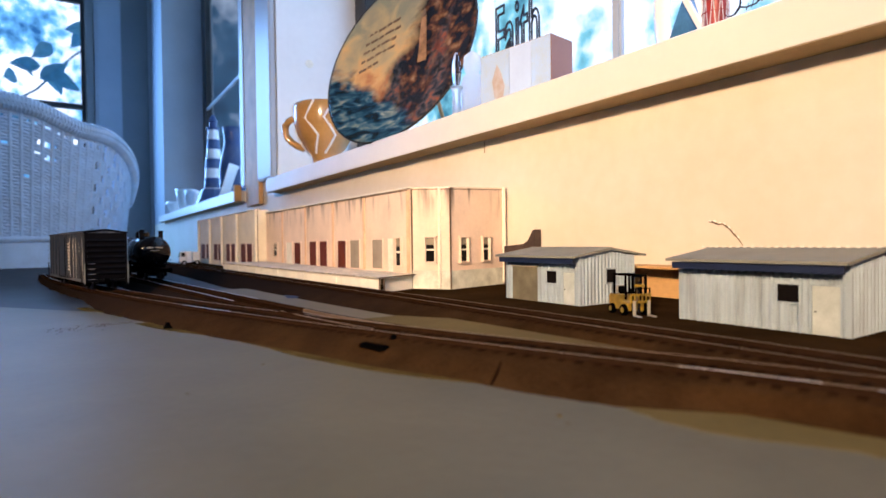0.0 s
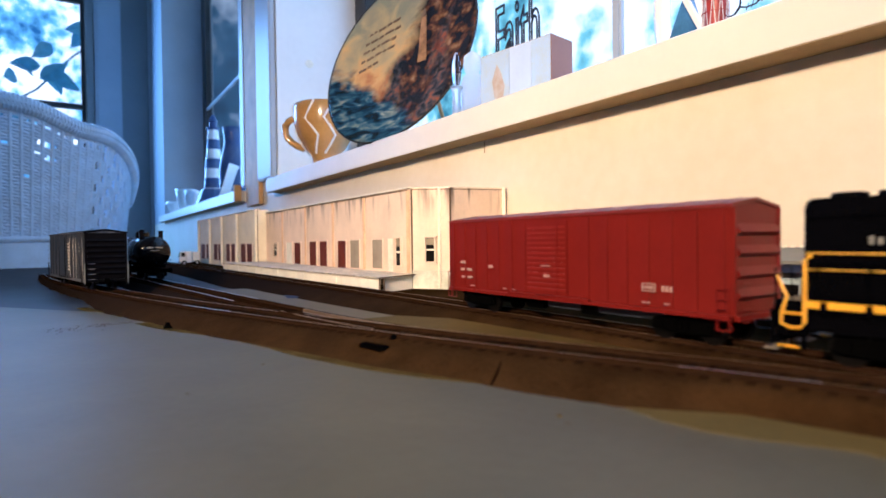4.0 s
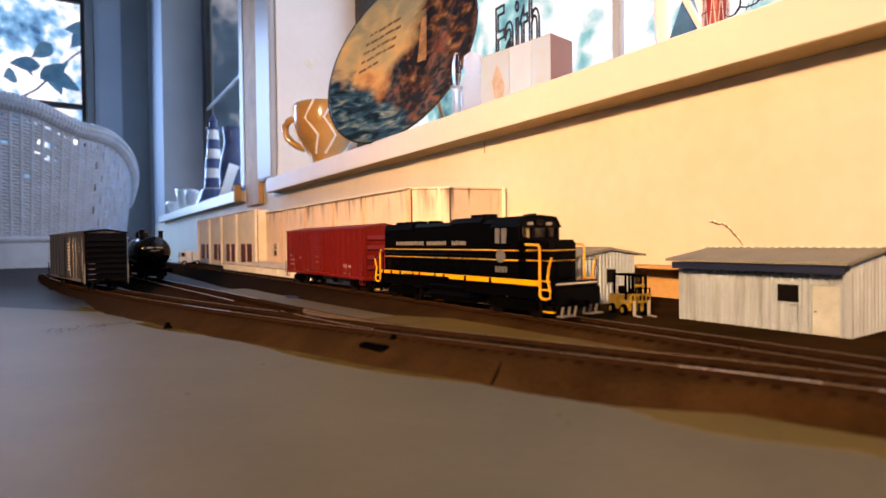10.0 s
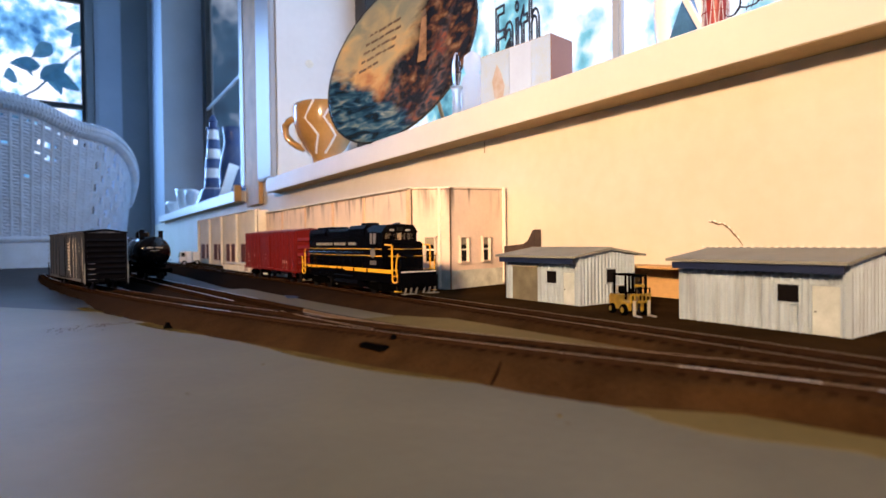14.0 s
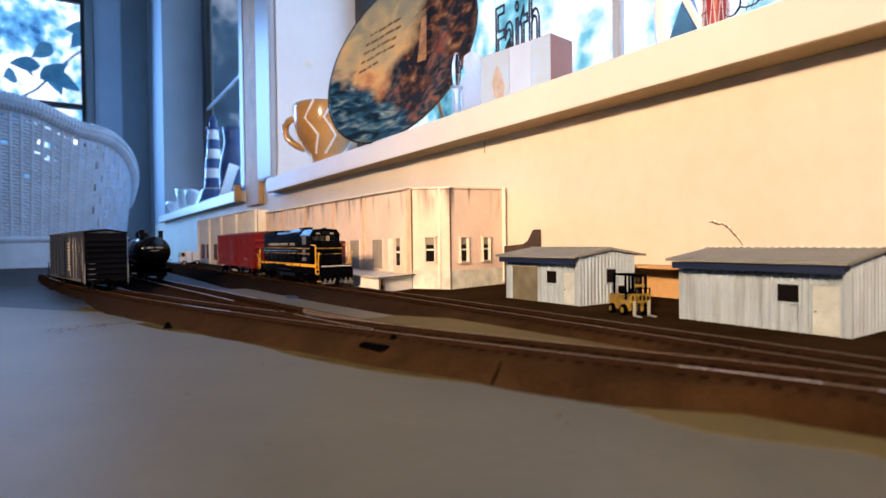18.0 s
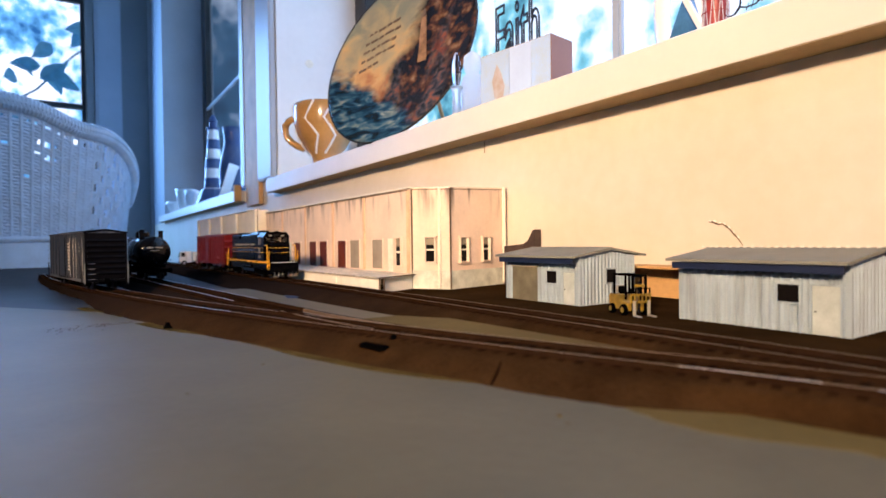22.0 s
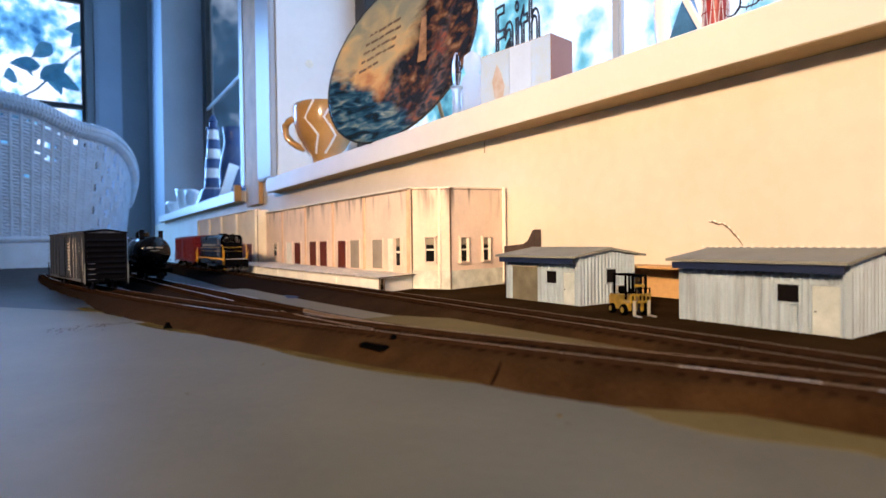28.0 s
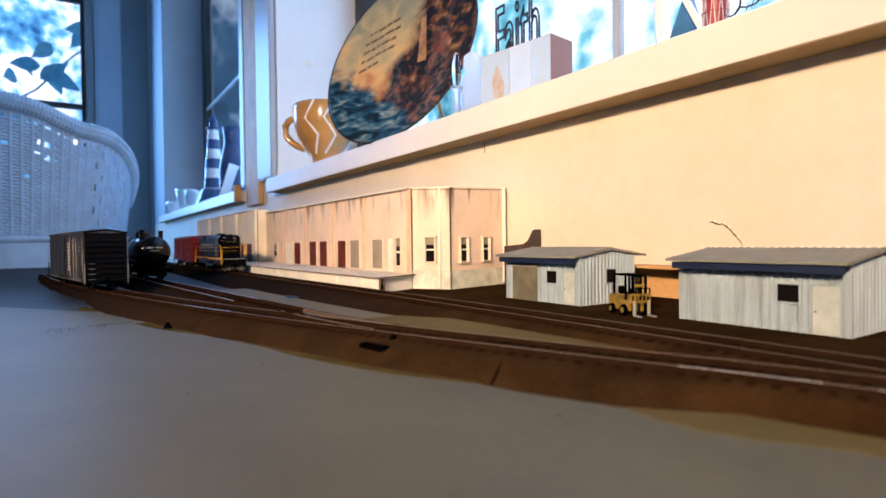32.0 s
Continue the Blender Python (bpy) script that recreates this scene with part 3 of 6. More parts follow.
def track(name, label, fx, y0, y1, head=None):
    t = thing(name, label, "railway track")
    for o in (-0.00875, 0.00875):
        # A given head is bright only beyond y 0.41, where its reflection is painted.
        two_tone(part("rail", rail_mesh(fx, y0, y1, o), M_RAILSIDE, t, "rail with worn bright head"), head or M_RAIL, 0.41 if head else -9.0)
    return t


TRACKS = [(track("main_track", "brown model railway track on raised roadbed", main_x, -1.05, 1.48), main_x, -0.35, 1.48),
          (track("near_track", "brown model railway track curving across the table", near_x, -0.12, 1.02), near_x, -0.02, 1.02),
          (track("siding_track", "bright-railed siding branching off the near track", branch_x, 0.23, 1.12, M_RAILBRIGHT), branch_x, 0.34, 1.12)]
# Bright lengths on one near rail: its highlights, painted on.
glint_rail = TRACKS[1][0].children[0]
glint_rail.data.materials.append(M_RAILBRIGHT)
for p in glint_rail.data.polygons:
    if p.normal.z > 0.9 and p.center.z > 0.0098 and (0.066 < p.center.y < 0.099 or 0.036 < p.center.y < 0.056 or 0.345 < p.center.y < 0.40):
        p.material_index = 2
for i in range(2):
    part("point_blade", rail_mesh(branch_x, 0.235, 0.33, (-0.0072, 0.0072)[i], 0.006), M_RAIL, TRACKS[2][0], "worn point blade of the turnout")
part("frog", box(-0.0016, 0.0016, -0.012, 0.012, 0.0, 0.0022, 0.0004), M_RAILSIDE, TRACKS[2][0]).matrix_local = pose(near_x(0.315) + 0.0085, 0.315, 0.0079, 0, 0, 16)
box_t = thing("turnout_motor", "black plastic switch machine beside the near track", "switch machine", pose(0.1048, 0.2125, 0.0, 0, 0, 15))
part("motor_case", box(-0.0022, 0.0030, -0.0078, 0.0078, 0.0030, 0.0068, 0.0006), M_BLACK, box_t)
part("throw_rod", tube([(0.0090, -0.0012, 0.0072), (0.0115, -0.0005, 0.0090)], 0.0013), M_BLACK, box_t)
nub = thing("track_pin", "dark plastic nub at the roadbed edge", "pin", pose(0.0445, 0.3640, 0.0))
part("pin_base", box(-0.0022, 0.0022, -0.002, 0.002, 0.0001, 0.0022, 0.0004), M_BLACK, nub)
part("pin_head", box(-0.0012, 0.0012, -0.0012, 0.0012, 0.0022, 0.0042, 0.0003), M_BLACK, nub)


jo = thing("roadbed_joint", "dark open joint across the roadbed shoulder", "joint", pose(0.1220, 0.1515, 0.0), kind="structure")
part("gap", tube([(-0.0055, -0.0040, 0.0014), (0.0, 0.0, 0.0036), (0.0055, 0.0038, 0.0064)], [0.0004, 0.0008, 0.0004], 6), M_TIE, jo)
flat = thing("blue_paper_scrap", "pale blue paper scrap beside the main track", "paper scrap", pose(0, 0, 0))
part("sheet", prism([(0.1590, 0.5050), (0.1670, 0.4900), (0.1604, 0.4720), (0.1530, 0.4790)], 2, 0.0021, 0.0026), mat("blue_paper", (0.035, 0.055, 0.11), 0.8, var=0.1, scale=90, bump=0.1, spec=0.05), flat)

# ---- warehouse ----
WH = Vector((0.285, 0.75, 0.0))
wh = thing("warehouse", "weathered cream model warehouse with brown loading doors", "model building", Matrix.Translation(WH))


def wp(name, bm, material, label="", parent=None):
    if parent is None:
        return part(name, moved(bm, Matrix.Translation(-WH)), material, wh, label)
    return part(name, moved(bm, Matrix.Translation(-WH)), material, parent, label)


A2, C2, B2 = Vector((0.285, 0.487)), Vector((0.3078, 0.4510)), Vector((0.3980, 0.4730))
TOP = {"A": 0.1045, "C": 0.1030, "B": 0.1075}


def wall_between(p, q, zp, zq, thick=0.003):
    d = (q - p).normalized()
    n = Vector((-d.y, d.x)) * thick
    bm = bmesh.new()
    lo = [bm.verts.new((v.x, v.y, 0.0024)) for v in (p, q, q + n, p + n)]
    hi = [bm.verts.new((v.x, v.y, z)) for v, z in ((p, zp), (q, zq), (q + n, zq), (p + n, zp))]
    bm.faces.new(lo[::-1])
    bm.faces.new(hi)
    for i in range(4):
        bm.faces.new((lo[i], lo[(i + 1) % 4], hi[(i + 1) % 4], hi[i]))
    bmesh.ops.recalc_face_normals(bm, faces=bm.faces[:])
    return bm


wp("front_wall", box(0.285, 0.288, 0.490, 1.004, 0.0022, 0.1045), M_CONCRETE)
wp("end_wall", wall_between(A2, C2, TOP["A"], TOP["C"]), M_CONCRETE)
wp("end_wall", wall_between(C2, B2, TOP["C"], TOP["B"]), M_CONCRETE)
wp("roof", prism([(0.288, 0.492), (0.309, 0.456), (0.395, 0.478), (0.395, 1.56), (0.288, 1.56)], 2, 0.098, 0.100), M_SHEDROOF)
wp("front_wall", box(0.270, 0.273, 1.0075, 1.565, 0.0022, 0.1105), M_CREAM)
wp("return_wall", box(0.270, 0.290, 1.0042, 1.0072, 0.0022, 0.1105), M_CREAM)
wp("back_wall", box(0.3955, 0.3980, 0.480, 1.565, 0.0022, 0.1045), M_CONCRETE)
wp("far_wall", box(0.2735, 0.3950, 1.562, 1.565, 0.0022, 0.1103), M_CONCRETE)
for y0, y1, x, z in ((0.490, 1.003, 0.285, 0.1046), (1.005, 1.566, 0.270, 0.1106)):
    wp("coping", box(x - 0.0024, x + 0.0035, y0, y1, z, z + 0.0015), M_PILASTER)
for p, q, a, b in ((A2, C2, "A", "C"), (C2, B2, "C", "B")):
    bm = wall_between(p, q, TOP[a] + 0.0012, TOP[b] + 0.0012, 0.0045)
    for v in bm.verts:
        if v.co.z < 0.05:
            v.co.z = (TOP[a] if (Vector(v.co.xy) - p).length < (Vector(v.co.xy) - q).length else TOP[b]) + 0.0001
    wp("coping", bm, M_PILASTER)
    bm = wall_between(p, q, 0.0208, 0.0208, 0.001)
    wp("plinth", moved(bm, Matrix.Translation((-0.0006, -0.0006, 0))), M_PLINTH, "pale dirty plinth band")
    # Thin dark strip painting the shadow that the coping throws.
    bm = wall_between(p, q, TOP[a] - 0.0011, TOP[b] - 0.0011, 0.0015)
    for v in bm.verts:
        if v.co.z < 0.05:
            v.co.z = (TOP[a] if (Vector(v.co.xy) - p).length < (Vector(v.co.xy) - q).length else TOP[b]) - 0.0018
    wp("coping_joint", moved(bm, Matrix.Translation((-0.0004, -0.0006, 0))), M_DARKLINE, "painted shadow line under the coping")
    wp("corner_joint", box(p.x - 0.0009, p.x + 0.0003, p.y - 0.0010, p.y + 0.0002, 0.0026, TOP[a]), M_DARKLINE, "dark open corner joint")
# The same painted shadow strip along the front.
wp("coping_joint", box(0.2842, 0.2849, 0.495, 1.003, 0.1027, 0.1033), M_DARKLINE, "painted shadow line under the coping")
wp("corner_joint", box(0.2694, 0.2703, 1.0034, 1.0041, 0.0026, 0.1100), M_DARKLINE, "dark open corner joint")
for y in (0.909, 0.799, 0.693, 0.598, 0.4935):
    wp("pilaster", box(0.2836, 0.2849, y - 0.0030, y + 0.0030, 0.003, 0.1026, 0.0003), M_PEACH, "peach-stained shallow pilaster")
for y in (1.562, 1.421, 1.291, 1.152, 1.011):
    wp("pilaster", box(0.2662, 0.2699, y - 0.0035, y + 0.0035, 0.003, 0.1104, 0.0004), M_PILASTER, "pale pilaster")
# downpipes on the end wall
for t0, w_, m_ in ((0.72, 0.0011, M_PILASTER),):
    p = A2.lerp(C2, t0) if t0 < 1 else C2.lerp(B2, 0.075)
    wp("downpipe", box(p.x - w_ - 0.001, p.x + w_ - 0.001, p.y - 0.003, p.y - 0.0005, 0.004, 0.1028, 0.0003), m_)
p = C2.lerp(B2, 0.93)
wp("downpipe", box(p.x - 0.0012, p.x + 0.0012, p.y - 0.0035, p.y - 0.0005, 0.004, 0.1070, 0.0003), M_PILASTER)


def front_door(y0, y1, z0, z1, material, x=0.285, frame=True, label=""):
    d = wp("door", box(x - 0.0007, x - 0.0001, y0, y1, z0, z1), material, label)
    if frame:
        part("frame", moved(joined(box(x - 0.0013, x - 0.0001, y0 - 0.0012, y0 - 0.0001, z0, z1 + 0.0012), box(x - 0.0013, x - 0.0001, y1 + 0.0001, y1 + 0.0012, z0, z1 + 0.0012), box(x - 0.0013, x - 0.0001, y0, y1, z1 + 0.0001, z1 + 0.0012)), Matrix.Translation(-WH)), M_CONCRETE, d)
    return d


def sash_window(m, wd, ht):
    """A double-hung window proud of its wall; its frame stands before dark panes."""
    f, dp = 0.0009, 0.0026
    at = Matrix.Translation(-WH) @ m
    ob = part("window", moved(joined(box(-wd / 2 - f, -wd / 2, -dp, 0.0, 0, ht), box(wd / 2, wd / 2 + f, -dp, 0, 0, ht)), at), M_CONCRETE, wh, "cream window surround")
    part("lintel", moved(box(-wd / 2 - 0.0022, wd / 2 + 0.0022, -dp - 0.0006, 0, ht + 0.0001, ht + 0.0016), at), M_CONCRETE, ob)
    part("sill", moved(box(-wd / 2 - 0.0018, wd / 2 + 0.0018, -dp - 0.0008, 0, -0.0018, -0.0001), at), M_CONCRETE, ob)
    part("sash_frame", moved(joined(box(-wd / 2, wd / 2, -0.0010, -0.0003, ht * 0.46, ht * 0.53), box(wd / 2 - 0.0014, wd / 2, -0.0009, -0.0003, 0, ht * 0.46), box(wd / 2 - 0.0014, wd / 2, -0.0009, -0.0003, ht * 0.53, ht)), at), M_DOORWHITE, ob, "off-white sash bars")
    part("pane", moved(box(-wd / 2, wd / 2 - 0.0014, -0.0004, -0.0001, 0, ht * 0.46), at), M_DARKPANE, ob)
    part("pane", moved(box(-wd / 2, wd / 2 - 0.0014, -0.0004, -0.0001, ht * 0.53, ht * 0.70), at), M_DARKPANE, ob)
    part("blind", moved(box(-wd / 2, wd / 2 - 0.0014, -0.0004, -0.0001, ht * 0.70, ht), at), M_DOORGREY, ob, "half-lowered grey blind")


for y0, y1, z0, z1, m_ in ((0.8602, 0.8884, 0.0178, 0.0510, M_DOORWHITE), (0.8207, 0.8494, 0.0178, 0.0506, M_DOORBROWN), (0.7544, 0.7817, 0.0178, 0.0518, M_DOORBROWN),
                           (0.7141, 0.7413, 0.0178, 0.0518, M_DOORBROWN), (0.6518, 0.6771, 0.0178, 0.0522, M_DOORBROWN), (0.6116, 0.6379, 0.0190, 0.0526, M_DOORGREY),
                           (0.5512, 0.5765, 0.0205, 0.0528, M_DOORGREY), (0.5261, 0.5378, 0.0180, 0.0538, M_DOORWHITE)):
    front_door(y0, y1, z0, z1, m_)
for y0, y1 in ((1.4831, 1.5354), (1.427, 1.4687), (1.3374, 1.3809), (1.2963, 1.3314), (1.2153, 1.252), (1.1708, 1.2051), (1.0856, 1.1246), (1.0411, 1.0773)):
    front_door(y0, y1, 0.0134, 0.0496, M_DOORBROWN, 0.270)
SIDE = Matrix(((0, 1, 0, 0), (-1, 0, 0, 0), (0, 0, 1, 0), (0, 0, 0, 1)))
for y, z0, wd, ht in ((0.946, 0.0285, 0.020, 0.021), (0.5137, 0.0250, 0.0120, 0.0290)):
    sash_window(Matrix.Translation((0.2849, y, z0)) @ SIDE, wd, ht)
for p, q, t0, z0, wd, ht in ((A2, C2, 0.50, 0.0300, 0.0105, 0.0240), (C2, B2, 0.205, 0.0298, 0.0118, 0.0240), (C2, B2, 0.590, 0.0300, 0.0115, 0.0236)):
    d = (q - p).normalized()
    m = Matrix(((d.x, -d.y, 0, 0), (d.y, d.x, 0, 0), (0, 0, 1, 0), (0, 0, 0, 1)))
    c = p.lerp(q, t0)
    sash_window(Matrix.Translation((c.x, c.y, z0)) @ m @ Matrix.Translation((0, -0.0001, 0)), wd, ht)
plat = wp("loading_platform", prism([(0.2312, 0.4560), (0.2860, 0.4822), (0.2846, 0.4900), (0.2846, 1.000), (0.2080, 1.000)], 2, 0.0163, 0.0178), M_DECK, "wooden loading platform deck")
FA, FB = Vector((0.2345, 0.4600)), Vector((0.2117, 0.9990))
for i in range(6):
    a, b = FA.lerp(FB, i / 6 + 0.002), FA.lerp(FB, (i + 1) / 6 - 0.002)
    part("fascia_panel", moved(wall_between(b, a, 0.0156, 0.0152, -0.002), Matrix.Translation(-WH)), M_FASCIA, plat)
    part("post", moved(box(b.x - 0.0006, b.x + 0.0016, b.y, b.y + 0.0018, 0.0024, 0.0156), Matrix.Translation(-WH)), M_DOORWHITE, plat)
part("end_panel", moved(wall_between(Vector((0.2420, 0.4655)), Vector((0.2835, 0.4850)), 0.0160, 0.0160, 0.002), Matrix.Translation(-WH)), M_FASCIA, plat, "pale end panel under the deck")
EDGE = [(Vector((0.2312, 0.4560)), Vector((0.2080, 1.000))), (Vector((0.2858, 0.4820)), Vector((0.2312, 0.4560)))]
for p, q in EDGE:
    n_ = Vector((-(q - p).normalized().y, (q - p).normalized().x)) * -0.0006
    bm = prism([p, q, q + n_, p + n_], 2, 0.0164, 0.0175)
    part("edge_strip", moved(bm, Matrix.Translation(-WH)), M_DARKLINE, plat, "brown plank edge of the deck")
for x, y in ((0.2330, 0.4580), (0.2388, 0.4606)):
    part("post", moved(box(x - 0.0006, x + 0.0006, y - 0.0006, y + 0.0006, 0.0024, 0.0162), Matrix.Translation(-WH)), M_DARKLINE, plat, "brown wooden post")


# ---- sheds ----
def ribs(w_, h_, pitch, depth=0.0013):
    """A ribbed sheet in the y-z plane with its ribs towards -x."""
    bm = bmesh.new()
    n = max(2, int(w_ / pitch))
    ys = [w_ * i / n for i in range(n + 1)]
    rows = []
    for i in range(n):
        a, b = ys[i], ys[i + 1]
        g = (b - a)
        for yy, xx in ((a, 0), (a + g * 0.42, 0), (a + g * 0.60, -depth), (a + g * 0.78, -depth)):
            rows.append((yy, xx))
    rows.append((w_, 0))
    vs = [(bm.verts.new((x, y, 0)), bm.verts.new((x, y, h_ if not callable(h_) else h_(y)))) for y, x in rows]
    for (a, b), (c, d) in zip(vs, vs[1:]):
        bm.faces.new((a, b, d, c))
    return bm


def shed(name, label, m, W, D, garage, win, door, side_win, pitch=0.0036):
    t = thing(name, label, "model building", m, "metal sheds by the track")
    EV, RG = 0.0354, 0.0394
    gable = lambda y: EV + (RG - EV) * (1 - abs(y - D / 2) / (D / 2))
    part("core", prism([(0.0006, 0), (D - 0.0006, 0), (D - 0.0006, EV - 0.001), (D / 2, RG - 0.001), (0.0006, EV - 0.001)], 1, 0.0006, W - 0.0006), M_SHEDWALL, t)
    # prism takes (x, z) pairs along y
    part("front_siding", moved(ribs(W, EV, pitch), Matrix.Translation((0.0002, 0, 0))), M_SHEDWALL, t)
    turn = Matrix(((0, 1, 0, 0), (1, 0, 0, 0), (0, 0, 1, 0), (0, 0, 0, 1)))
    part("gable_siding", moved(ribs(D, gable, pitch), Matrix.Translation((0, 0.0002, 0)) @ turn), M_SHEDWALL, t)
    part("gable_siding", moved(ribs(D, gable, pitch), Matrix.Translation((0, W - 0.0002, 0)) @ Matrix.Diagonal((1, -1, 1, 1)) @ turn), M_SHEDWALL, t)
    for y in (0.0, W):
        part("corner_trim", box(-0.0010, 0.0012, y - 0.0010, y + 0.0010, 0, EV), M_SHEDWALL, t)
    part("fascia", box(-0.0085, -0.0072, -0.0006, W + 0.0006, 0.0303, 0.0343), M_NAVY, t, "navy blue fascia band")
    OV, OE = 0.0105, 0.0034
    sl = (RG - EV) / (D / 2)
    for s in (0, 1):
        x0, z0 = (-OV, EV - OV * sl) if s == 0 else (D + OV, EV - OV * sl)
        bm = prism([(x0, z0 + 0.0005), (D / 2, RG + 0.0005), (D / 2, RG + 0.0022), (x0, z0 + 0.0020)], 1, -OE, W + OE)
        part("roof_panel", bm, M_SHEDROOF, t)
    part("ridge_cap", tube([(D / 2, -OE, RG + 0.0021), (D / 2, W + OE, RG + 0.0021)], 0.0007, 6), M_SHEDROOF, t)
    if garage is None:
        for k in range(22):
            part("ridge_bolt", box(D / 2 - 0.0008, D / 2 + 0.0006, -OE + 0.002 + k * 0.0044, -OE + 0.0040 + k * 0.0044, RG + 0.0024, RG + 0.0034), M_DOORWHITE, t)
    if garage:
        g0, g1, gz = garage
        g = part("garage_door", box(-0.0016, -0.0008, g0, g1, 0.0002, gz), M_GARAGE, t, "olive-brown roll-up garage door")
        part("lintel", box(-0.0022, -0.0008, g0 - 0.001, g1 + 0.001, gz + 0.0001, gz + 0.0012), M_DOORGREY, g)
    for y0, y1, z0, z1 in win:
        wo = part("window", joined(box(-0.0021, -0.0006, y0 - 0.0011, y0, z0 - 0.0011, z1 + 0.0011), box(-0.0021, -0.0006, y1, y1 + 0.0011, z0 - 0.0011, z1 + 0.0011), box(-0.0021, -0.0006, y0, y1, z1, z1 + 0.0011), box(-0.0021, -0.0006, y0, y1, z0 - 0.0011, z0)), M_SHEDWALL, t)
        part("pane", box(-0.0012, -0.0008, y0, y1, z0, z1), M_DARKPANE, wo, "black empty pane")
    for x0, x1, z0, z1 in side_win:
        wo = part("window", joined(box(x0 - 0.0011, x0, -0.0021, -0.0002, z0 - 0.0011, z1 + 0.0011), box(x1, x1 + 0.0011, -0.0021, -0.0002, z0 - 0.0011, z1 + 0.0011), box(x0, x1, -0.0021, -0.0002, z1, z1 + 0.0011), box(x0, x1, -0.0021, -0.0002, z0 - 0.0011, z0)), M_SHEDWALL, t)
        part("pane", box(x0, x1, -0.0015, -0.0010, z0, z1), M_DARKPANE, wo, "black empty pane")
    for y0, y1, z1 in door:
        d = part("door", box(-0.0017, -0.0006, y0, y1, 0.0003, z1, 0.0002), M_SHEDDOOR, t, "grey-white entry door")
        part("door_frame", joined(box(-0.0021, -0.0007, y0 - 0.0010, y0 - 0.0001, 0.0002, z1 + 0.001), box(-0.0021, -0.0007, y1 + 0.0001, y1 + 0.001, 0.0002, z1 + 0.001), box(-0.0021, -0.0007, y0, y1, z1 + 0.0001, z1 + 0.001)), M_SHEDWALL, d)
        part("knob", lathe([(0.0001, -0.0004), (0.0004, -0.0003), (0.0005, 0.0), (0.0004, 0.0003), (0.0001, 0.0004)], 8), M_STEEL, d).matrix_local = pose(-0.0021, y1 - 0.0016, z1 * 0.48)
    return t


G0 = 0.0025
shed("small_shed", "small grey-white corrugated shed with grey roof", pose(0.30, 0.2758, G0), 0.0796, 0.060,
     (0.0428, 0.0716, 0.0267), [(0.0215, 0.0322, 0.0153, 0.0242)], [(0.0037, 0.0147, 0.0237)], [(0.0260, 0.0368, 0.0156, 0.0253)])
shed("long_shed", "longer grey-white corrugated shed with grey roof", pose(0.30, 0.1100, G0), 0.0863, 0.066,
     None, [(0.0212, 0.0316, 0.0152, 0.0240)], [(0.0034, 0.0154, 0.0239)], [], 0.0044)

ledge = thing("wooden_ledge", "low wooden ledge against the wall behind the sheds", "ledge", pose(0, 0, 0))
part("top_plank", box(0.3716, WALL_X - 0.0016, 0.205, 0.345, 0.0268, 0.0288, 0.0004), M_RAWWOOD, ledge)
part("face_board", box(0.3955, WALL_X - 0.0016, 0.205, 0.2440, 0.0026, 0.0267), M_RAWWOOD, ledge)
part("face_board", box(0.3945, WALL_X - 0.0016, 0.2446, 0.345, 0.0026, 0.0267), M_RAWWOOD, ledge)
# Dark brown profile with a curved peak, set against the wall.
stop = thing("dark_bracket", "dark brown curved piece standing against the wall", "bracket", pose(0.3925, 0.4450, 0.0025))
part("bracket_body", prism([(0.022, 0.0), (0.022, 0.0415), (-0.009, 0.0438), (-0.016, 0.0475), (-0.0205, 0.0540), (-0.0235, 0.0580), (-0.0265, 0.0585), (-0.0268, 0.0)], 0, -0.003, 0.0055), mat("dark_brown_piece_paint", (0.055, 0.036, 0.030), 0.6, var=0.2, scale=60, bump=0.1), stop)


# ---- the plaster's cracks ----
def crack(name, label, pts, r):
    bm = tube([(WALL_X - 0.0002, y, z) for y, z in pts], r, 5)
    return solid(name, bm, M_CRACK, label, "crack", "structure")


M_CHIP = mat("pale_chipped_plaster", (0.86, 0.80, 0.70), 0.9, var=0.1, scale=200, bump=0.2)
M_CRACK = mat("bare_plaster_crack", (0.26, 0.18, 0.11), 0.9, var=0.2, scale=200, bump=0.2)
crack("crack_1", "jagged crack in the wall plaster", [(0.2384, 0.0624), (0.2345, 0.0620), (0.2310, 0.0602), (0.2275, 0.0604), (0.2253, 0.0590), (0.2222, 0.0565), (0.2190, 0.0527), (0.2165, 0.0500), (0.2129, 0.0444)], [0.0003, 0.0009, 0.0006, 0.0005, 0.0008, 0.0006, 0.0009, 0.0005, 0.0002])
chips = thing("plaster_chips", "pale chipped lips along the crack in the plaster", "plaster chips")
for y, z, l, w, a in ((0.2372, 0.0631, 0.0026, 0.0006, 8), (0.2336, 0.0628, 0.0032, 0.0007, 20), (0.2296, 0.0615, 0.0022, 0.0006, 5), (0.2260, 0.0606, 0.0026, 0.0006, 38), (0.2226, 0.0580, 0.0030, 0.0006, 46), (0.2192, 0.0544, 0.0028, 0.0005, 48), (0.2160, 0.0508, 0.0024, 0.0005, 56)):
    part("chip", moved(prism([(-l / 2, 0), (-l * 0.2, -w), (l * 0.45, -w * 0.7), (l / 2, w * 0.3), (l * 0.1, w)], 0, -0.0007, 0.0), pose(WALL_X - 0.0001, y, z, a)), M_CHIP, chips)
crack("crack_2", "short paint run under the sill", [(0.5125, 0.1665), (0.5128, 0.160), (0.5126, 0.155), (0.5130, 0.1525)], [0.0004, 0.0009, 0.0005, 0.0010])


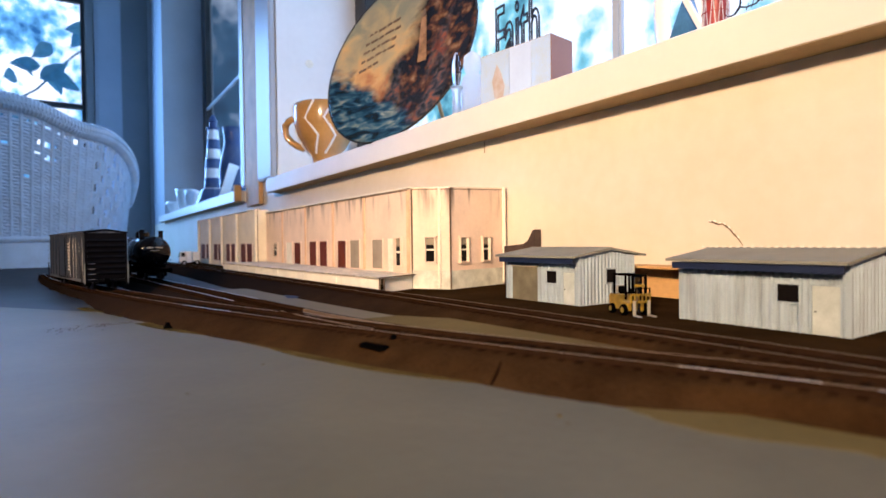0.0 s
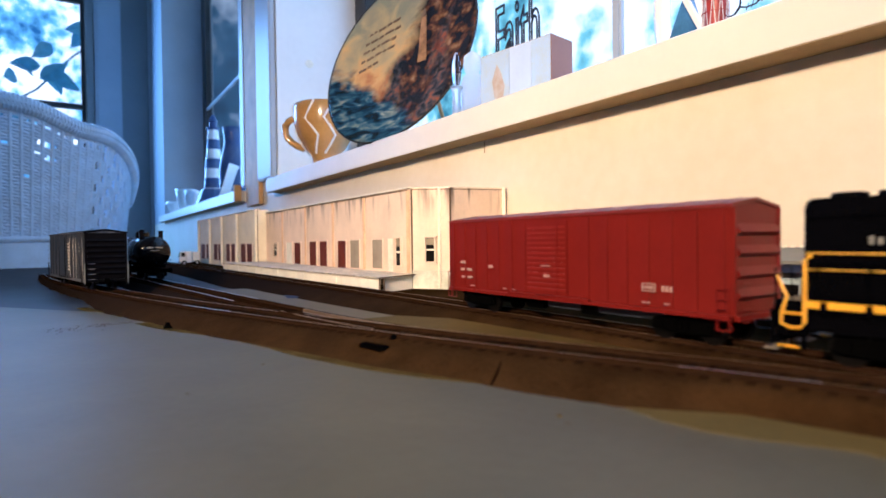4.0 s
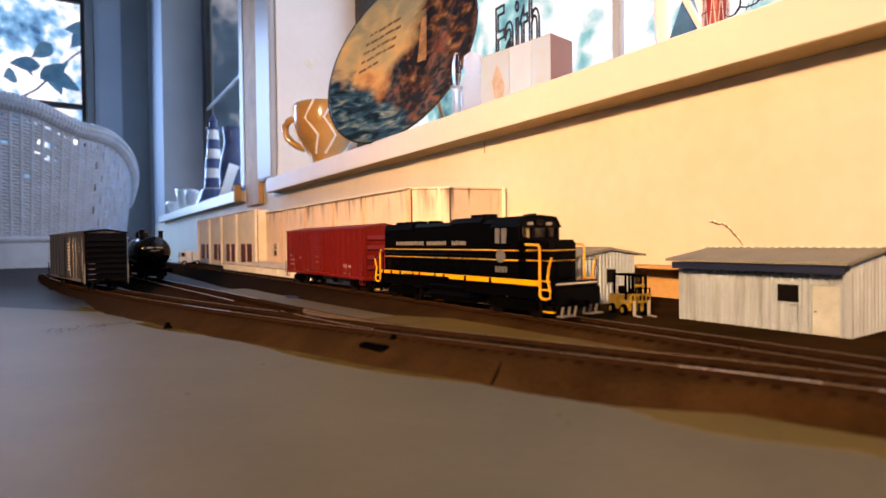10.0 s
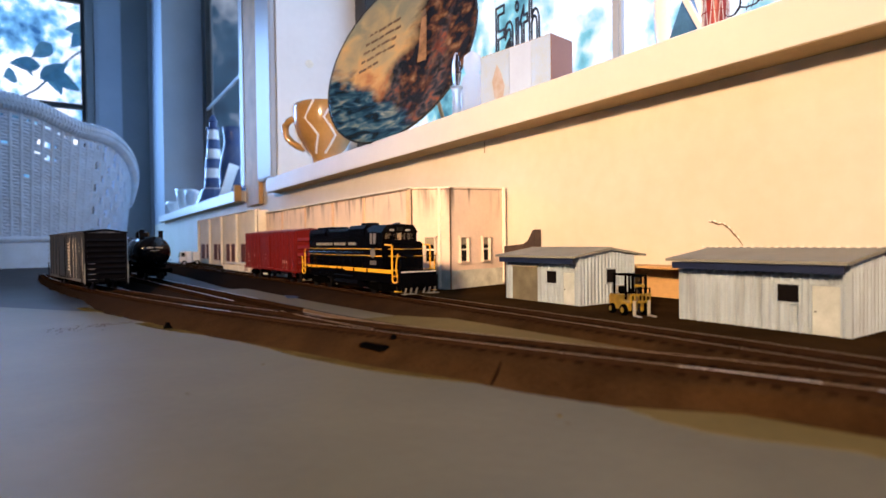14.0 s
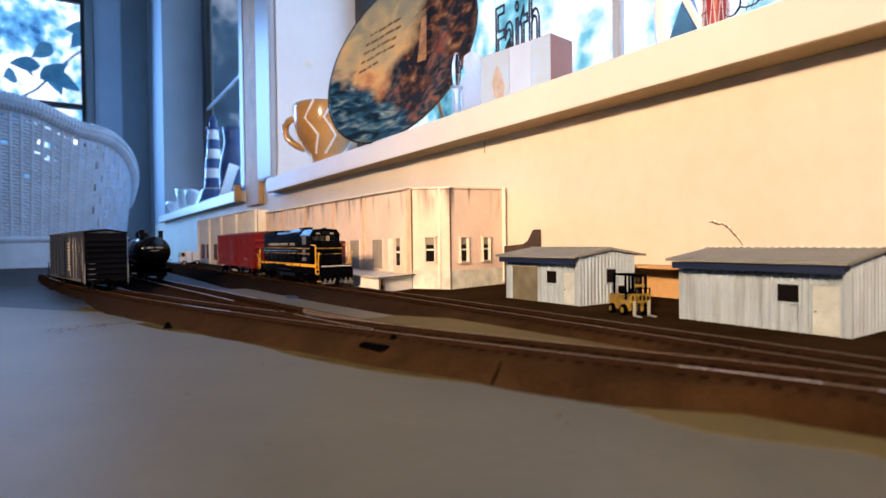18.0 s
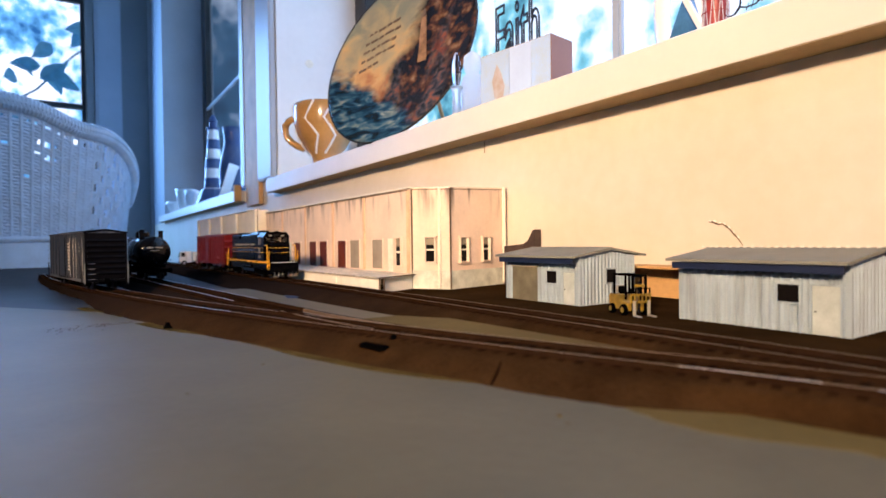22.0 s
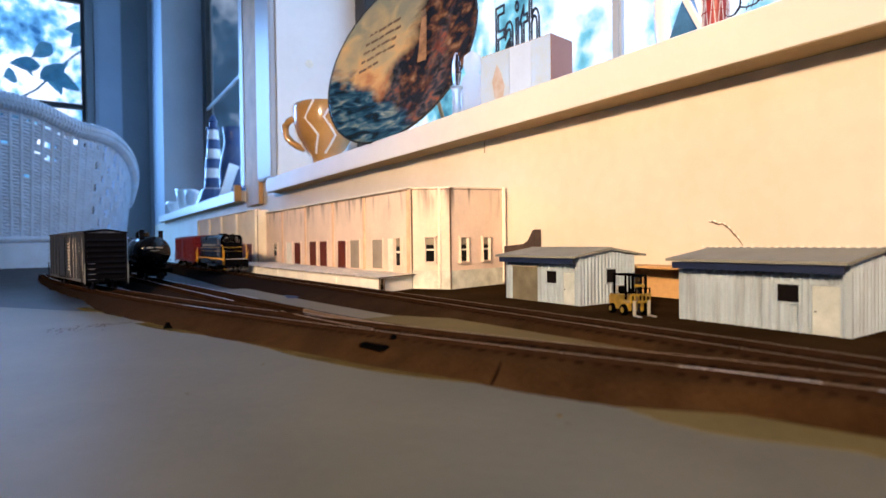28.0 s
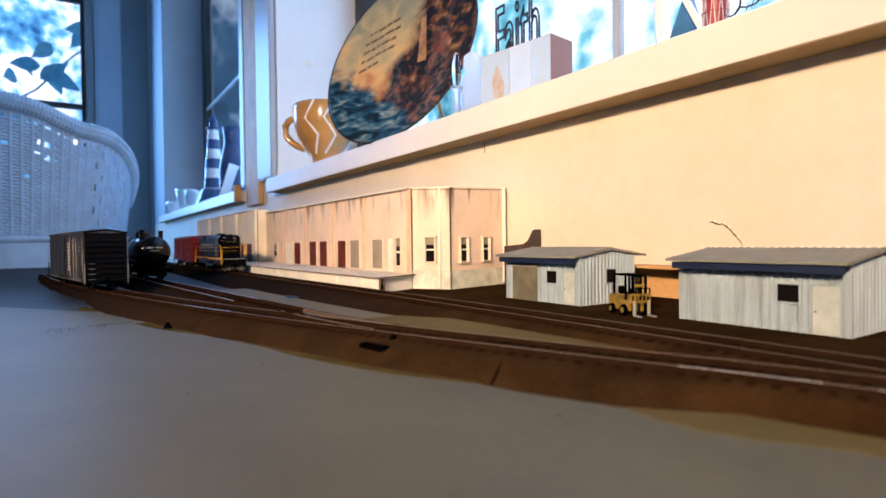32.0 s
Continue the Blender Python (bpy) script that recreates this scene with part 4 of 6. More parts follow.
# ---- forklift ----
M_FORKPALE = mat("worn_bare_fork_steel", (0.34, 0.32, 0.28), 0.5, var=0.2, scale=150, bump=0.1)
def forklift(m):
    t = thing("forklift", "yellow model forklift with raised mast", "forklift", m)
    part("chassis", prism([(-0.0135, 0.0032), (0.0085, 0.0032), (0.0085, 0.0075), (0.001, 0.0085), (-0.002, 0.0118), (-0.0128, 0.0118), (-0.0140, 0.009)], 1, -0.0058, 0.0058), M_FORK, t)
    part("counterweight", box(-0.0155, -0.0125, -0.0056, 0.0056, 0.004, 0.0112, 0.0009), M_FORK, t)
    part("seat", box(-0.0075, -0.0040, -0.0028, 0.0028, 0.0118, 0.0130, 0.0004), M_BLACK, t)
    part("seat_back", box(-0.0088, -0.0076, -0.0028, 0.0028, 0.0118, 0.0165, 0.0004), M_BLACK, t)
    part("steering_wheel", tube([(0.0005 + 0.0003 * math.sin(a), 0.0015 * math.cos(a), 0.0135 + 0.0012 * math.sin(a)) for a in np.linspace(0, 2 * math.pi, 13)[:-1]], 0.0003, 5, closed=True), M_BLACK, t)
    for x, y in ((-0.0092, -0.0050), (-0.0092, 0.0050), (0.0040, -0.0050), (0.0040, 0.0050)):
        part("guard_post", box(x - 0.0005, x + 0.0005, y - 0.0005, y + 0.0005, 0.0095, 0.0232), M_BLACK, t)
    part("overhead_guard", joined(*[box(-0.0098, 0.0050, y - 0.0005, y + 0.0005, 0.0233, 0.0241) for y in (-0.0052, -0.0026, 0, 0.0026, 0.0052)], box(-0.0100, -0.0090, -0.0057, 0.0057, 0.0233, 0.0242), box(0.0042, 0.0052, -0.0057, 0.0057, 0.0233, 0.0242)), M_BLACK, t)
    for y in (-0.0046, 0.0034):
        part("mast_rail", box(0.0095, 0.0110, y, y + 0.0012, 0.0018, 0.0245), M_BLACK, t)
    part("mast_bar", box(0.0096, 0.0108, -0.0034, 0.0034, 0.0172, 0.0186), M_FORK, t)
    part("load_backrest", joined(*[box(0.0112, 0.0118, y - 0.0004, y + 0.0004, 0.0134, 0.0160) for y in (-0.006, -0.003, 0.0, 0.003, 0.006)], box(0.0112, 0.0118, -0.0064, 0.0064, 0.0160, 0.0166)), M_BLACK, t)
    part("gas_bottle", moved(lathe([(0.0008, -0.0040), (0.0022, -0.0032), (0.0022, 0.0032), (0.0008, 0.0040)], 12), pose(-0.0125, 0, 0.0142, 90)), M_FORKPALE, t)
    part("mast_bar", box(0.0096, 0.0108, -0.0034, 0.0034, 0.0228, 0.0243), M_BLACK, t)
    part("lift_cylinder", tube([(0.0100, 0, 0.002), (0.0100, 0, 0.0205)], 0.0008, 8), M_STEEL, t)
    part("carriage", joined(box(0.0112, 0.0122, -0.0064, 0.0064, 0.0080, 0.0092), box(0.0112, 0.0122, -0.0064, 0.0064, 0.0122, 0.0134), *[box(0.0112, 0.0120, y - 0.0004, y + 0.0004, 0.0092, 0.0122) for y in (-0.006, -0.0036, -0.0012, 0.0012, 0.0036, 0.006)]), M_FORK, t)
    for y in (-0.0046, 0.0046):
        part("fork", joined(box(0.0124, 0.0132, y - 0.0008, y + 0.0008, 0.0012, 0.0095), box(0.0124, 0.0195, y - 0.0008, y + 0.0008, 0.0006, 0.0013)), M_FORKPALE, t, "pale worn fork")
    for x, r in ((-0.0095, 0.0030), (0.0045, 0.0034)):
        for y in (-0.0064, 0.0064):
            wl = part("wheel", moved(lathe([(r * 0.5, -0.0012), (r * 0.9, -0.0013), (r, -0.0008), (r, 0.0008), (r * 0.9, 0.0013), (r * 0.5, 0.0012)], 18), pose(x, y, r, 90)), M_BLACK, t)
            part("rim", moved(lathe([(r * 0.2, -0.0015), (r * 0.5, -0.0014), (r * 0.5, 0.0014), (r * 0.2, 0.0015)], 14), pose(x, y, r, 90)), M_FORK, wl)
    return t


forklift(pose(0.2922, 0.2272, G0, 0, 0, -112) @ Matrix.Scale(1.06, 4))

# ---- small white truck at the far end of the yard ----
tr = thing("toy_truck", "small white model truck with a square cab beside the warehouse", "model truck", pose(0.2270, 1.400, 0.0022, 0, 0, 178) @ Matrix.Scale(1.2, 4))
part("chassis", box(-0.011, 0.023, -0.008, 0.008, 0.0042, 0.0062), M_BLACK, tr)
cargo = part("cargo_box", box(-0.011, 0.0008, -0.011, 0.011, 0.0064, 0.0250, 0.0008), M_TRUCKWHITE, tr)
part("rear_door", box(-0.0116, -0.0111, -0.009, 0.009, 0.0075, 0.0235), M_DOORGREY, cargo)
part("side_rail", box(-0.0105, 0.0002, 0.0111, 0.0115, 0.0068, 0.0080), M_STEEL, cargo)
cabp = part("cab", prism([(0.0040, 0.0050), (0.0240, 0.0050), (0.0244, 0.0145), (0.0226, 0.0255), (0.0215, 0.0268), (0.0040, 0.0268)], 1, -0.0108, 0.0108), M_TRUCKWHITE, tr)
part("windscreen", prism([(0.0247, 0.0155), (0.0250, 0.0155), (0.0235, 0.0245), (0.0231, 0.0245)], 1, -0.0090, 0.0090), M_DARKPANE, cabp)
for s in (-1, 1):
    y = s * 0.0108
    part("side_window", box(0.0150, 0.0215, min(y, y + s * 0.0004), max(y, y + s * 0.0004), 0.0165, 0.0240), M_DARKPANE, cabp)
    part("door_line", box(0.0132, 0.0136, min(y, y + s * 0.0003), max(y, y + s * 0.0003), 0.0070, 0.0245), M_DOORGREY, cabp)
part("bumper", box(0.0242, 0.0254, -0.0100, 0.0100, 0.0050, 0.0072, 0.0003), M_STEEL, cabp)
for x in (-0.0060, 0.0165):
    for y in (-0.0098, 0.0098):
        wl = part("wheel", moved(lathe([(0.002, -0.002), (0.0045, -0.002), (0.0045, 0.002), (0.002, 0.002)], 14), pose(x, y, 0.0045, 90)), M_BLACK, tr)
        part("rim", moved(lathe([(0.0004, -0.0022), (0.0019, -0.0021), (0.0019, 0.0021), (0.0004, 0.0022)], 12), pose(x, y, 0.0045, 90)), M_TRUCKWHITE, wl)


# ---- rolling stock; local x points to the cab end, origin on the rail heads ----
WHEEL_R = 0.0055


def wheelset(parent, x):
    ob = part("wheelset", joined(*[moved(lathe([(0.0012, -0.0016), (WHEEL_R * 0.92, -0.0014), (WHEEL_R, -0.0012), (WHEEL_R, 0.0006), (WHEEL_R + 0.0007, 0.0009), (WHEEL_R + 0.0005, 0.0014), (0.0012, 0.0014)], 18), pose(0, y, 0, 90 if y < 0 else -90)) for y in (-0.0085, 0.0085)], tube([(0, -0.0095, 0), (0, 0.0095, 0)], 0.001, 8)), M_STEEL, parent)
    ob.matrix_local = pose(x, 0, WHEEL_R)
    return ob


def truck(parent, x, base, high=0.0):
    """A bogie with two keyed wheelsets."""
    fr = []
    for y in (-0.0118, 0.0118):
        fr.append(prism([(-base / 2 - 0.004, 0.0045), (-base / 2 + 0.003, 0.0035), (-0.004, 0.0030), (0.004, 0.0030), (base / 2 - 0.003, 0.0035), (base / 2 + 0.004, 0.0045), (base / 2 + 0.003, 0.0085), (0.006, 0.0092), (-0.006, 0.0092), (-base / 2 - 0.003, 0.0085)], 1, y - 0.001, y + 0.001))
        for dx in (-base / 2, base / 2):
            fr.append(box(dx - 0.0016, dx + 0.0016, y - 0.0018, y + 0.0018, 0.004, 0.0075))
        for dx in (-0.0022, 0, 0.0022):
            fr.append(tube([(dx, y * 1.06, 0.0042), (dx, y * 1.06, 0.0085)], 0.0008, 6))
    fr.append(box(-0.004, 0.004, -0.0115, 0.0115, 0.0060, 0.0088 + high))
    t = part("truck", moved(joined(*fr), Matrix.Translation((x, 0, 0))), M_BLACK, parent, "black cast truck frame")
    return [wheelset(t, x - base / 2), wheelset(t, x + base / 2)]


def coupler(parent, x, s):
    part("coupler", joined(box(min(x, x + s * 0.006), max(x, x + s * 0.006), -0.0012, 0.0012, 0.0075, 0.0098), box(min(x + s * 0.0045, x + s * 0.0075), max(x + s * 0.0045, x + s * 0.0075), -0.0024, 0.0010, 0.0070, 0.0104, 0.0004)), M_BLACK, parent)


def marks(parent, x0, x1, y, z0, z1, n, material, name="lettering_bar", gap=0.35, uneven=False):
    """Writing that cannot be read: plain bars on a car side."""
    wdt = (x1 - x0) / n
    for i in range(n):
        a, b = x0 + wdt * i, x0 + wdt * (i + 1 - gap)
        t_ = 0.00035
        part(name, box(a, b, y - t_ if y < 0 else y, y if y < 0 else y + t_, z0, z1 - (0.18 * (z1 - z0) if uneven and i % 3 == 1 else 0)), material, parent)


# Lighter red for door ribs: the light they catch is in the colour.
M_REDLIGHT = mat("lit_red_rib_paint", (0.155, 0.0115, 0.009), 0.4, var=0.1, scale=60, bump=0.1, spec=0.2)


def boxcar(name, label, m, L, paint, roof_paint, door_c, door_w, dark=False, group=""):
    t = thing(name, label, "boxcar", m, group)
    HW, Z0, Z1, ZP = 0.0168, 0.0090 if dark else 0.0122, 0.0515, 0.0548
    h = L / 2
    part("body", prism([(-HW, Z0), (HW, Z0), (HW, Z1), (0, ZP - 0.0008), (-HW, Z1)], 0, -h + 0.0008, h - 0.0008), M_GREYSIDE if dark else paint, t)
    part("underframe", box(-h + 0.004, h - 0.004, -0.004, 0.004, 0.0062, Z0 - 0.0001), M_BLACK, t)
    for sx in (-h * 0.25, h * 0.18):
        part("brake_gear", box(sx - 0.006, sx + 0.006, -0.010, -0.0041, 0.0050, Z0 - 0.0002, 0.0008), M_BLACK, t)
    ov = 0.0009
    for s in (-1, 1):
        part("roof_panel", prism([(0, ZP - 0.0006), (s * (HW + ov), Z1 - 0.0002), (s * (HW + ov), Z1 + 0.0012), (0, ZP + 0.0006)], 0, -h, h), roof_paint, t)
        for i in range(9):
            x = -h + 0.006 + (L - 0.012) * i / 8
            part("roof_rib", prism([(0, ZP + 0.0005), (s * (HW + ov - 0.0004), Z1 + 0.0011), (s * (HW + ov - 0.0004), Z1 + 0.0014), (0, ZP + 0.0008)], 0, x - 0.0005, x + 0.0005), roof_paint, t)
    # side posts, door and sill on both sides
    for s in (-1, 1):
        y = s * HW
        n = 17 if not dark else 11
        for i in range(n):
            x = -h + 0.004 + (L - 0.008) * i / (n - 1)
            if abs(x - door_c) < door_w / 2 + 0.002:
                continue
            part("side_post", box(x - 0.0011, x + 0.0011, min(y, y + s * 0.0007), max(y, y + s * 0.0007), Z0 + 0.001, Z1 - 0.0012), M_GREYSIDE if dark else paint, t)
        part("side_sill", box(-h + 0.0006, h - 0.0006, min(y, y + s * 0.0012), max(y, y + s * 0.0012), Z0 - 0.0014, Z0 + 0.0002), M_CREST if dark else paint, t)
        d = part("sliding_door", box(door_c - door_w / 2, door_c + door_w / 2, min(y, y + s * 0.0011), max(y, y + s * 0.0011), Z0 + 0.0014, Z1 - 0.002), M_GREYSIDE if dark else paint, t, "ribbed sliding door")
        for k in range(13):
            z = Z0 + 0.004 + (Z1 - Z0 - 0.009) * k / 12
            part("door_rib", box(door_c - door_w / 2 + 0.0008, door_c + door_w / 2 - 0.0008, min(y + s * 0.0011, y + s * 0.0017), max(y + s * 0.0011, y + s * 0.0017), z - 0.0006, z + 0.0006), M_GREYSIDE if dark else M_REDLIGHT, d)
        part("door_bar", tube([(door_c + door_w * 0.3, y + s * 0.002, Z0 + 0.002), (door_c + door_w * 0.3, y + s * 0.002, Z1 - 0.003)], 0.0004, 5), paint, d)
        part("door_track", box(door_c - door_w, door_c + door_w, min(y, y + s * 0.0019), max(y, y + s * 0.0019), Z0 + 0.0002, Z0 + 0.0012), paint, t)
        for e in (-1, 1):
            x = e * (h - 0.0030)
            lad = part("ladder", joined(*[tube([(x - 0.0022, y + s * 0.0022, z), (x + 0.0022, y + s * 0.0022, z)], 0.00028, 5) for z in np.linspace(Z0 - 0.005, 0.022, 5)], *[tube([(x + q, y + s * 0.0021, Z0 - 0.005), (x + q, y + s * 0.0021, 0.022)], 0.00025, 5) for q in (-0.0022, 0.0022)]), paint, t)
    for e in (-1, 1):
        x = e * h
        end = part("end_panel", box(min(x, x - e * 0.0009), max(x, x - e * 0.0009), -HW, HW, Z0, Z1), paint, t)
        nr = 4 if not dark else 7
        for k in range(nr):
            z = Z0 + 0.0045 + (Z1 - Z0 - 0.008) * (k + 0.3) / nr
            part("end_rib", prism([(x, z - 0.0016), (x + e * 0.0017, z), (x, z + 0.0030 if not dark else z + 0.0018)], 1, -HW + 0.0018, HW - 0.0018), paint, end)
        part("corner_post", box(min(x, x + e * 0.0006), max(x, x + e * 0.0006), -HW, -HW + 0.0016, Z0, Z1), paint, end)
        part("corner_post", box(min(x, x + e * 0.0006), max(x, x + e * 0.0006), HW - 0.0016, HW, Z0, Z1), paint, end)
        part("end_ladder", joined(*[tube([(x + e * 0.0022, -HW + 0.0022, z), (x + e * 0.0022, -HW + 0.0075, z)], 0.00028, 5) for z in np.linspace(0.010, 0.024, 4)]), M_CREST if dark else paint, end)
        part("end_sill", box(min(x, x + e * 0.0022), max(x, x + e * 0.0022), -HW, HW, Z0 - 0.0016, Z0 + 0.0004), paint, end)
        coupler(t, x, e)
        for s in (-1, 1):
            part("stirrup_step", tube([(x - e * 0.001, s * HW, Z0), (x - e * 0.001, s * HW, Z0 - 0.0055), (x - e * 0.006, s * HW, Z0 - 0.0055), (x - e * 0.006, s * HW, Z0)], 0.00035, 5), paint, t)
    wheels = truck(t, -h + 0.022, 0.0205) + truck(t, h - 0.022, 0.0205)
    return t, wheels


red, red_wheels = boxcar("red_boxcar", "red ribbed model boxcar with sliding door", None, 0.174, M_RED, M_REDDARK, -0.0045, 0.027)
M_PINKMARK = mat("dulled_white_lettering", (0.34, 0.22, 0.20), 0.6, var=0.2, scale=200, bump=0.0)
part("centre_sill", box(-0.012, 0.056, -0.0100, 0.0100, 0.0066, 0.0121, 0.0007), mat("blue_grey_sill_paint", (0.05, 0.06, 0.085), 0.45, var=0.2, scale=90, bump=0.1), red, "blue-grey cushion sill under the floor")
for s in (-1, 1):
    y = s * 0.0176
    marks(red, -0.0750, -0.0700, y, 0.0272, 0.0288, 3, M_PINKMARK, "reporting_mark_bar", 0.25)
    marks(red, -0.0748, -0.0708, y, 0.0230, 0.0246, 2, M_PINKMARK, "car_number_bar", 0.25)
    marks(red, -0.0688, -0.0642, y, 0.0230, 0.0246, 3, M_PINKMARK, "car_number_bar", 0.25)
    marks(red, -0.0742, -0.0708, y, 0.0187, 0.0200, 2, M_PINKMARK, "data_bar", 0.25)
    marks(red, -0.0684, -0.0640, y, 0.0187, 0.0200, 3, M_PINKMARK, "data_bar", 0.25)
    marks(red, -0.0490, -0.0452, y, 0.0252, 0.0270, 3, M_PINKMARK, "data_bar", 0.25)
    d_y = s * 0.0186
    marks(red, -0.0070, 0.0000, d_y, 0.0275, 0.0280, 1, M_PINKMARK, "door_mark_bar", 0.1)
    marks(red, -0.0052, -0.0010, d_y, 0.0222, 0.0236, 2, M_PINKMARK, "door_mark_bar", 0.2)
    for x0, x1, z0, z1 in ((0.0500, 0.0560, 0.0220, 0.0224), (0.0500, 0.0560, 0.0190, 0.0194), (0.0500, 0.0505, 0.0194, 0.0220), (0.0555, 0.0560, 0.0194, 0.0220)):
        marks(red, x0, x1, y, z0, z1, 1, M_PINKMARK, "data_panel_edge", 0.0)
    marks(red, 0.0511, 0.0550, y, 0.0201, 0.0213, 4, M_PINKMARK, "data_bar", 0.3)
    marks(red, 0.0590, 0.0645, y, 0.0194, 0.0216, 3, M_PINKMARK, "data_bar", 0.55)
    for x0, x1 in ((0.0500, 0.0540), (0.0600, 0.0625), (-0.0295, -0.0268), (-0.0368, -0.0340), (-0.066, -0.061)):
        marks(red, x0, x1, y, 0.0142, 0.0149, 2, M_PINKMARK, "data_bar", 0.3)


def locomotive():
    t = thing("locomotive", "black model diesel locomotive with yellow stripes and handrails", "locomotive")
    h, SW = 0.0930, 0.0162
    # frame, walkway, sill stripe
    part("frame", box(-h, h, -SW + 0.002, SW - 0.002, 0.0100, 0.0162), M_LOCO, t)
    part("walkway", box(-h, h, -SW, SW, 0.0163, 0.0198, 0.0003), M_LOCO, t)
    for s in (-1, 1):
        y = s * SW
        st = part("sill_stripe", box(0.005, 0.0822, min(y, y + s * 0.0004), max(y, y + s * 0.0004), 0.0172, 0.0199), M_YELLOW, t, "broad yellow sill stripe")
        part("sill_stripe", box(-0.050, 0.005, min(y, y + s * 0.0004), max(y, y + s * 0.0004), 0.0183, 0.0199), M_YELLOW, t, "narrow yellow sill stripe")
        part("sill_stripe", box(-0.0840, -0.050, min(y, y + s * 0.0004), max(y, y + s * 0.0004), 0.0177, 0.0199), M_YELLOW, t, "yellow sill stripe")
        for x in (-0.078, -0.066, -0.0535, -0.0365, -0.0285, -0.0100, 0.0, 0.022, 0.045):
            part("stripe_gap", box(x - 0.0009, x + 0.0009, min(y + s * 0.0004, y + s * 0.0009), max(y + s * 0.0004, y + s * 0.0009), 0.0163, 0.0197), M_LOCO, t)
    # long hood
    HY = 0.0108
    hood = part("long_hood", prism([(-HY, 0.0199), (HY, 0.0199), (HY, 0.0500), (HY - 0.0022, 0.0523), (-HY + 0.0022, 0.0523), (-HY, 0.0500)], 0, -0.0860, 0.0450), M_LOCO, t)
    part("dynamic_brake_blister", prism([(-HY - 0.0004, 0.0460), (HY + 0.0004, 0.0460), (HY + 0.0004, 0.0512), (HY - 0.0020, 0.0542), (-HY + 0.0020, 0.0542), (-HY - 0.0004, 0.0512)], 0, 0.0010, 0.0300), M_LOCO, hood)
    part("radiator_housing", prism([(-HY - 0.0012, 0.0465), (HY + 0.0012, 0.0465), (HY, 0.0527), (-HY, 0.0527)], 0, -0.0840, -0.0460), M_LOCO, hood)
    for x in (-0.0770, -0.0640, -0.0525, -0.0330, 0.0150, 0.0245):
        z = 0.0527 if x < -0.045 else (0.0523 if x < 0 else 0.0542)
        fan = part("roof_fan", moved(lathe([(0.0052, 0), (0.0052, 0.0018), (0.0047, 0.0020), (0.0044, 0.0014), (0.0010, 0.0014)], 20), pose(x, 0, z)), M_LOCO, hood)
    part("exhaust_stack", box(-0.0120, -0.0060, -0.0022, 0.0022, 0.0523, 0.0543, 0.0003), M_LOCO, hood)
    for s in (-1, 1):
        y = s * HY
        for z, name in ((0.0350, "upper"), (0.0297, "lower")):
            part("hood_stripe", box(-0.0858, 0.0450, min(y, y + s * 0.0003), max(y, y + s * 0.0003), z - 0.00029, z + 0.00029), M_YELLOWDIM, hood, "thin yellow hood stripe")
        for i in range(15):
            x = -0.080 + i * 0.0082
            part("hood_door", box(x, x + 0.0072, min(y, y + s * 0.00025), max(y, y + s * 0.00025), 0.0206, 0.0298), M_LOCO, hood)
        for i in range(10):
            x = -0.080 + i * 0.0035
            part("louvre", box(x, x + 0.0028, min(y + s * 0.0012, y + s * 0.0016), max(y + s * 0.0012, y + s * 0.0016), 0.0472, 0.0488), M_LOCO, hood)
        # the railway's name as plain bars
        marks(hood, -0.0680, -0.0310, y, 0.0378, 0.0404, 16, M_SILVER, "name_bar", 0.5, True)
        marks(hood, -0.0275, -0.0045, y, 0.0378, 0.0404, 10, M_SILVER, "name_bar", 0.5, True)
        marks(hood, 0.0012, 0.0160, y, 0.0378, 0.0404, 8, M_SILVER, "name_bar", 0.5, True)
    part("hood_end", box(-0.0866, -0.0861, -0.008, 0.008, 0.022, 0.046), M_LOCO, hood)
    # cab
    CY = 0.0155
    shell = [box(0.0452, 0.0668, -CY, CY, 0.0199, 0.0420), prism([(-CY, 0.0471), (CY, 0.0471), (CY, 0.0475), (CY - 0.0035, 0.0525), (0, 0.0532), (-CY + 0.0035, 0.0525), (-CY, 0.0475)], 0, 0.0452, 0.0668)]
    for s in (-1, 1):
        for x0, x1 in ((0.0452, 0.0479), (0.0522, 0.0530), (0.0579, 0.0668)):
            shell.append(box(x0, x1, s * CY, s * (CY - 0.0010), 0.0420, 0.0471))
    for y0, y1 in ((-CY + 0.0010, -0.0131), (-0.0064, -0.0056), (0.0056, 0.0064), (0.0131, CY - 0.0010)):
        shell.append(box(0.0658, 0.0668, y0, y1, 0.0420, 0.0471))
    shell.append(box(0.0452, 0.0462, -0.0100, 0.0100, 0.0420, 0.0471))
    cab = part("cab", joined(*shell), M_LOCO, t)
    part("roof_overhang", prism([(-CY - 0.0006, 0.0474), (-CY + 0.0034, 0.0532), (0, 0.0540), (CY - 0.0034, 0.0532), (CY + 0.0006, 0.0474), (CY - 0.0033, 0.0526), (0, 0.0533), (-CY + 0.0033, 0.0526)], 0, 0.0446, 0.0680), M_LOCO, cab)
    for s in (-1, 1):
        y = s * CY
        # Side panes filled with pale grey: a painted reflection.
        for x0, x1 in ((0.0483, 0.0519), (0.0535, 0.0571)):
            part("side_window", box(x0, x1, y - s * 0.0006, y + s * 0.0002, 0.0388, 0.0470), M_CREST, cab, "cab side window with its pale reflection painted on")
        part("window_frame", joined(box(0.0470, 0.0590, min(y, y + s * 0.0005), max(y, y + s * 0.0005), 0.0379, 0.0386), box(0.0470, 0.0590, min(y, y + s * 0.0007), max(y, y + s * 0.0007), 0.0471, 0.0478)), M_LOCO, cab)
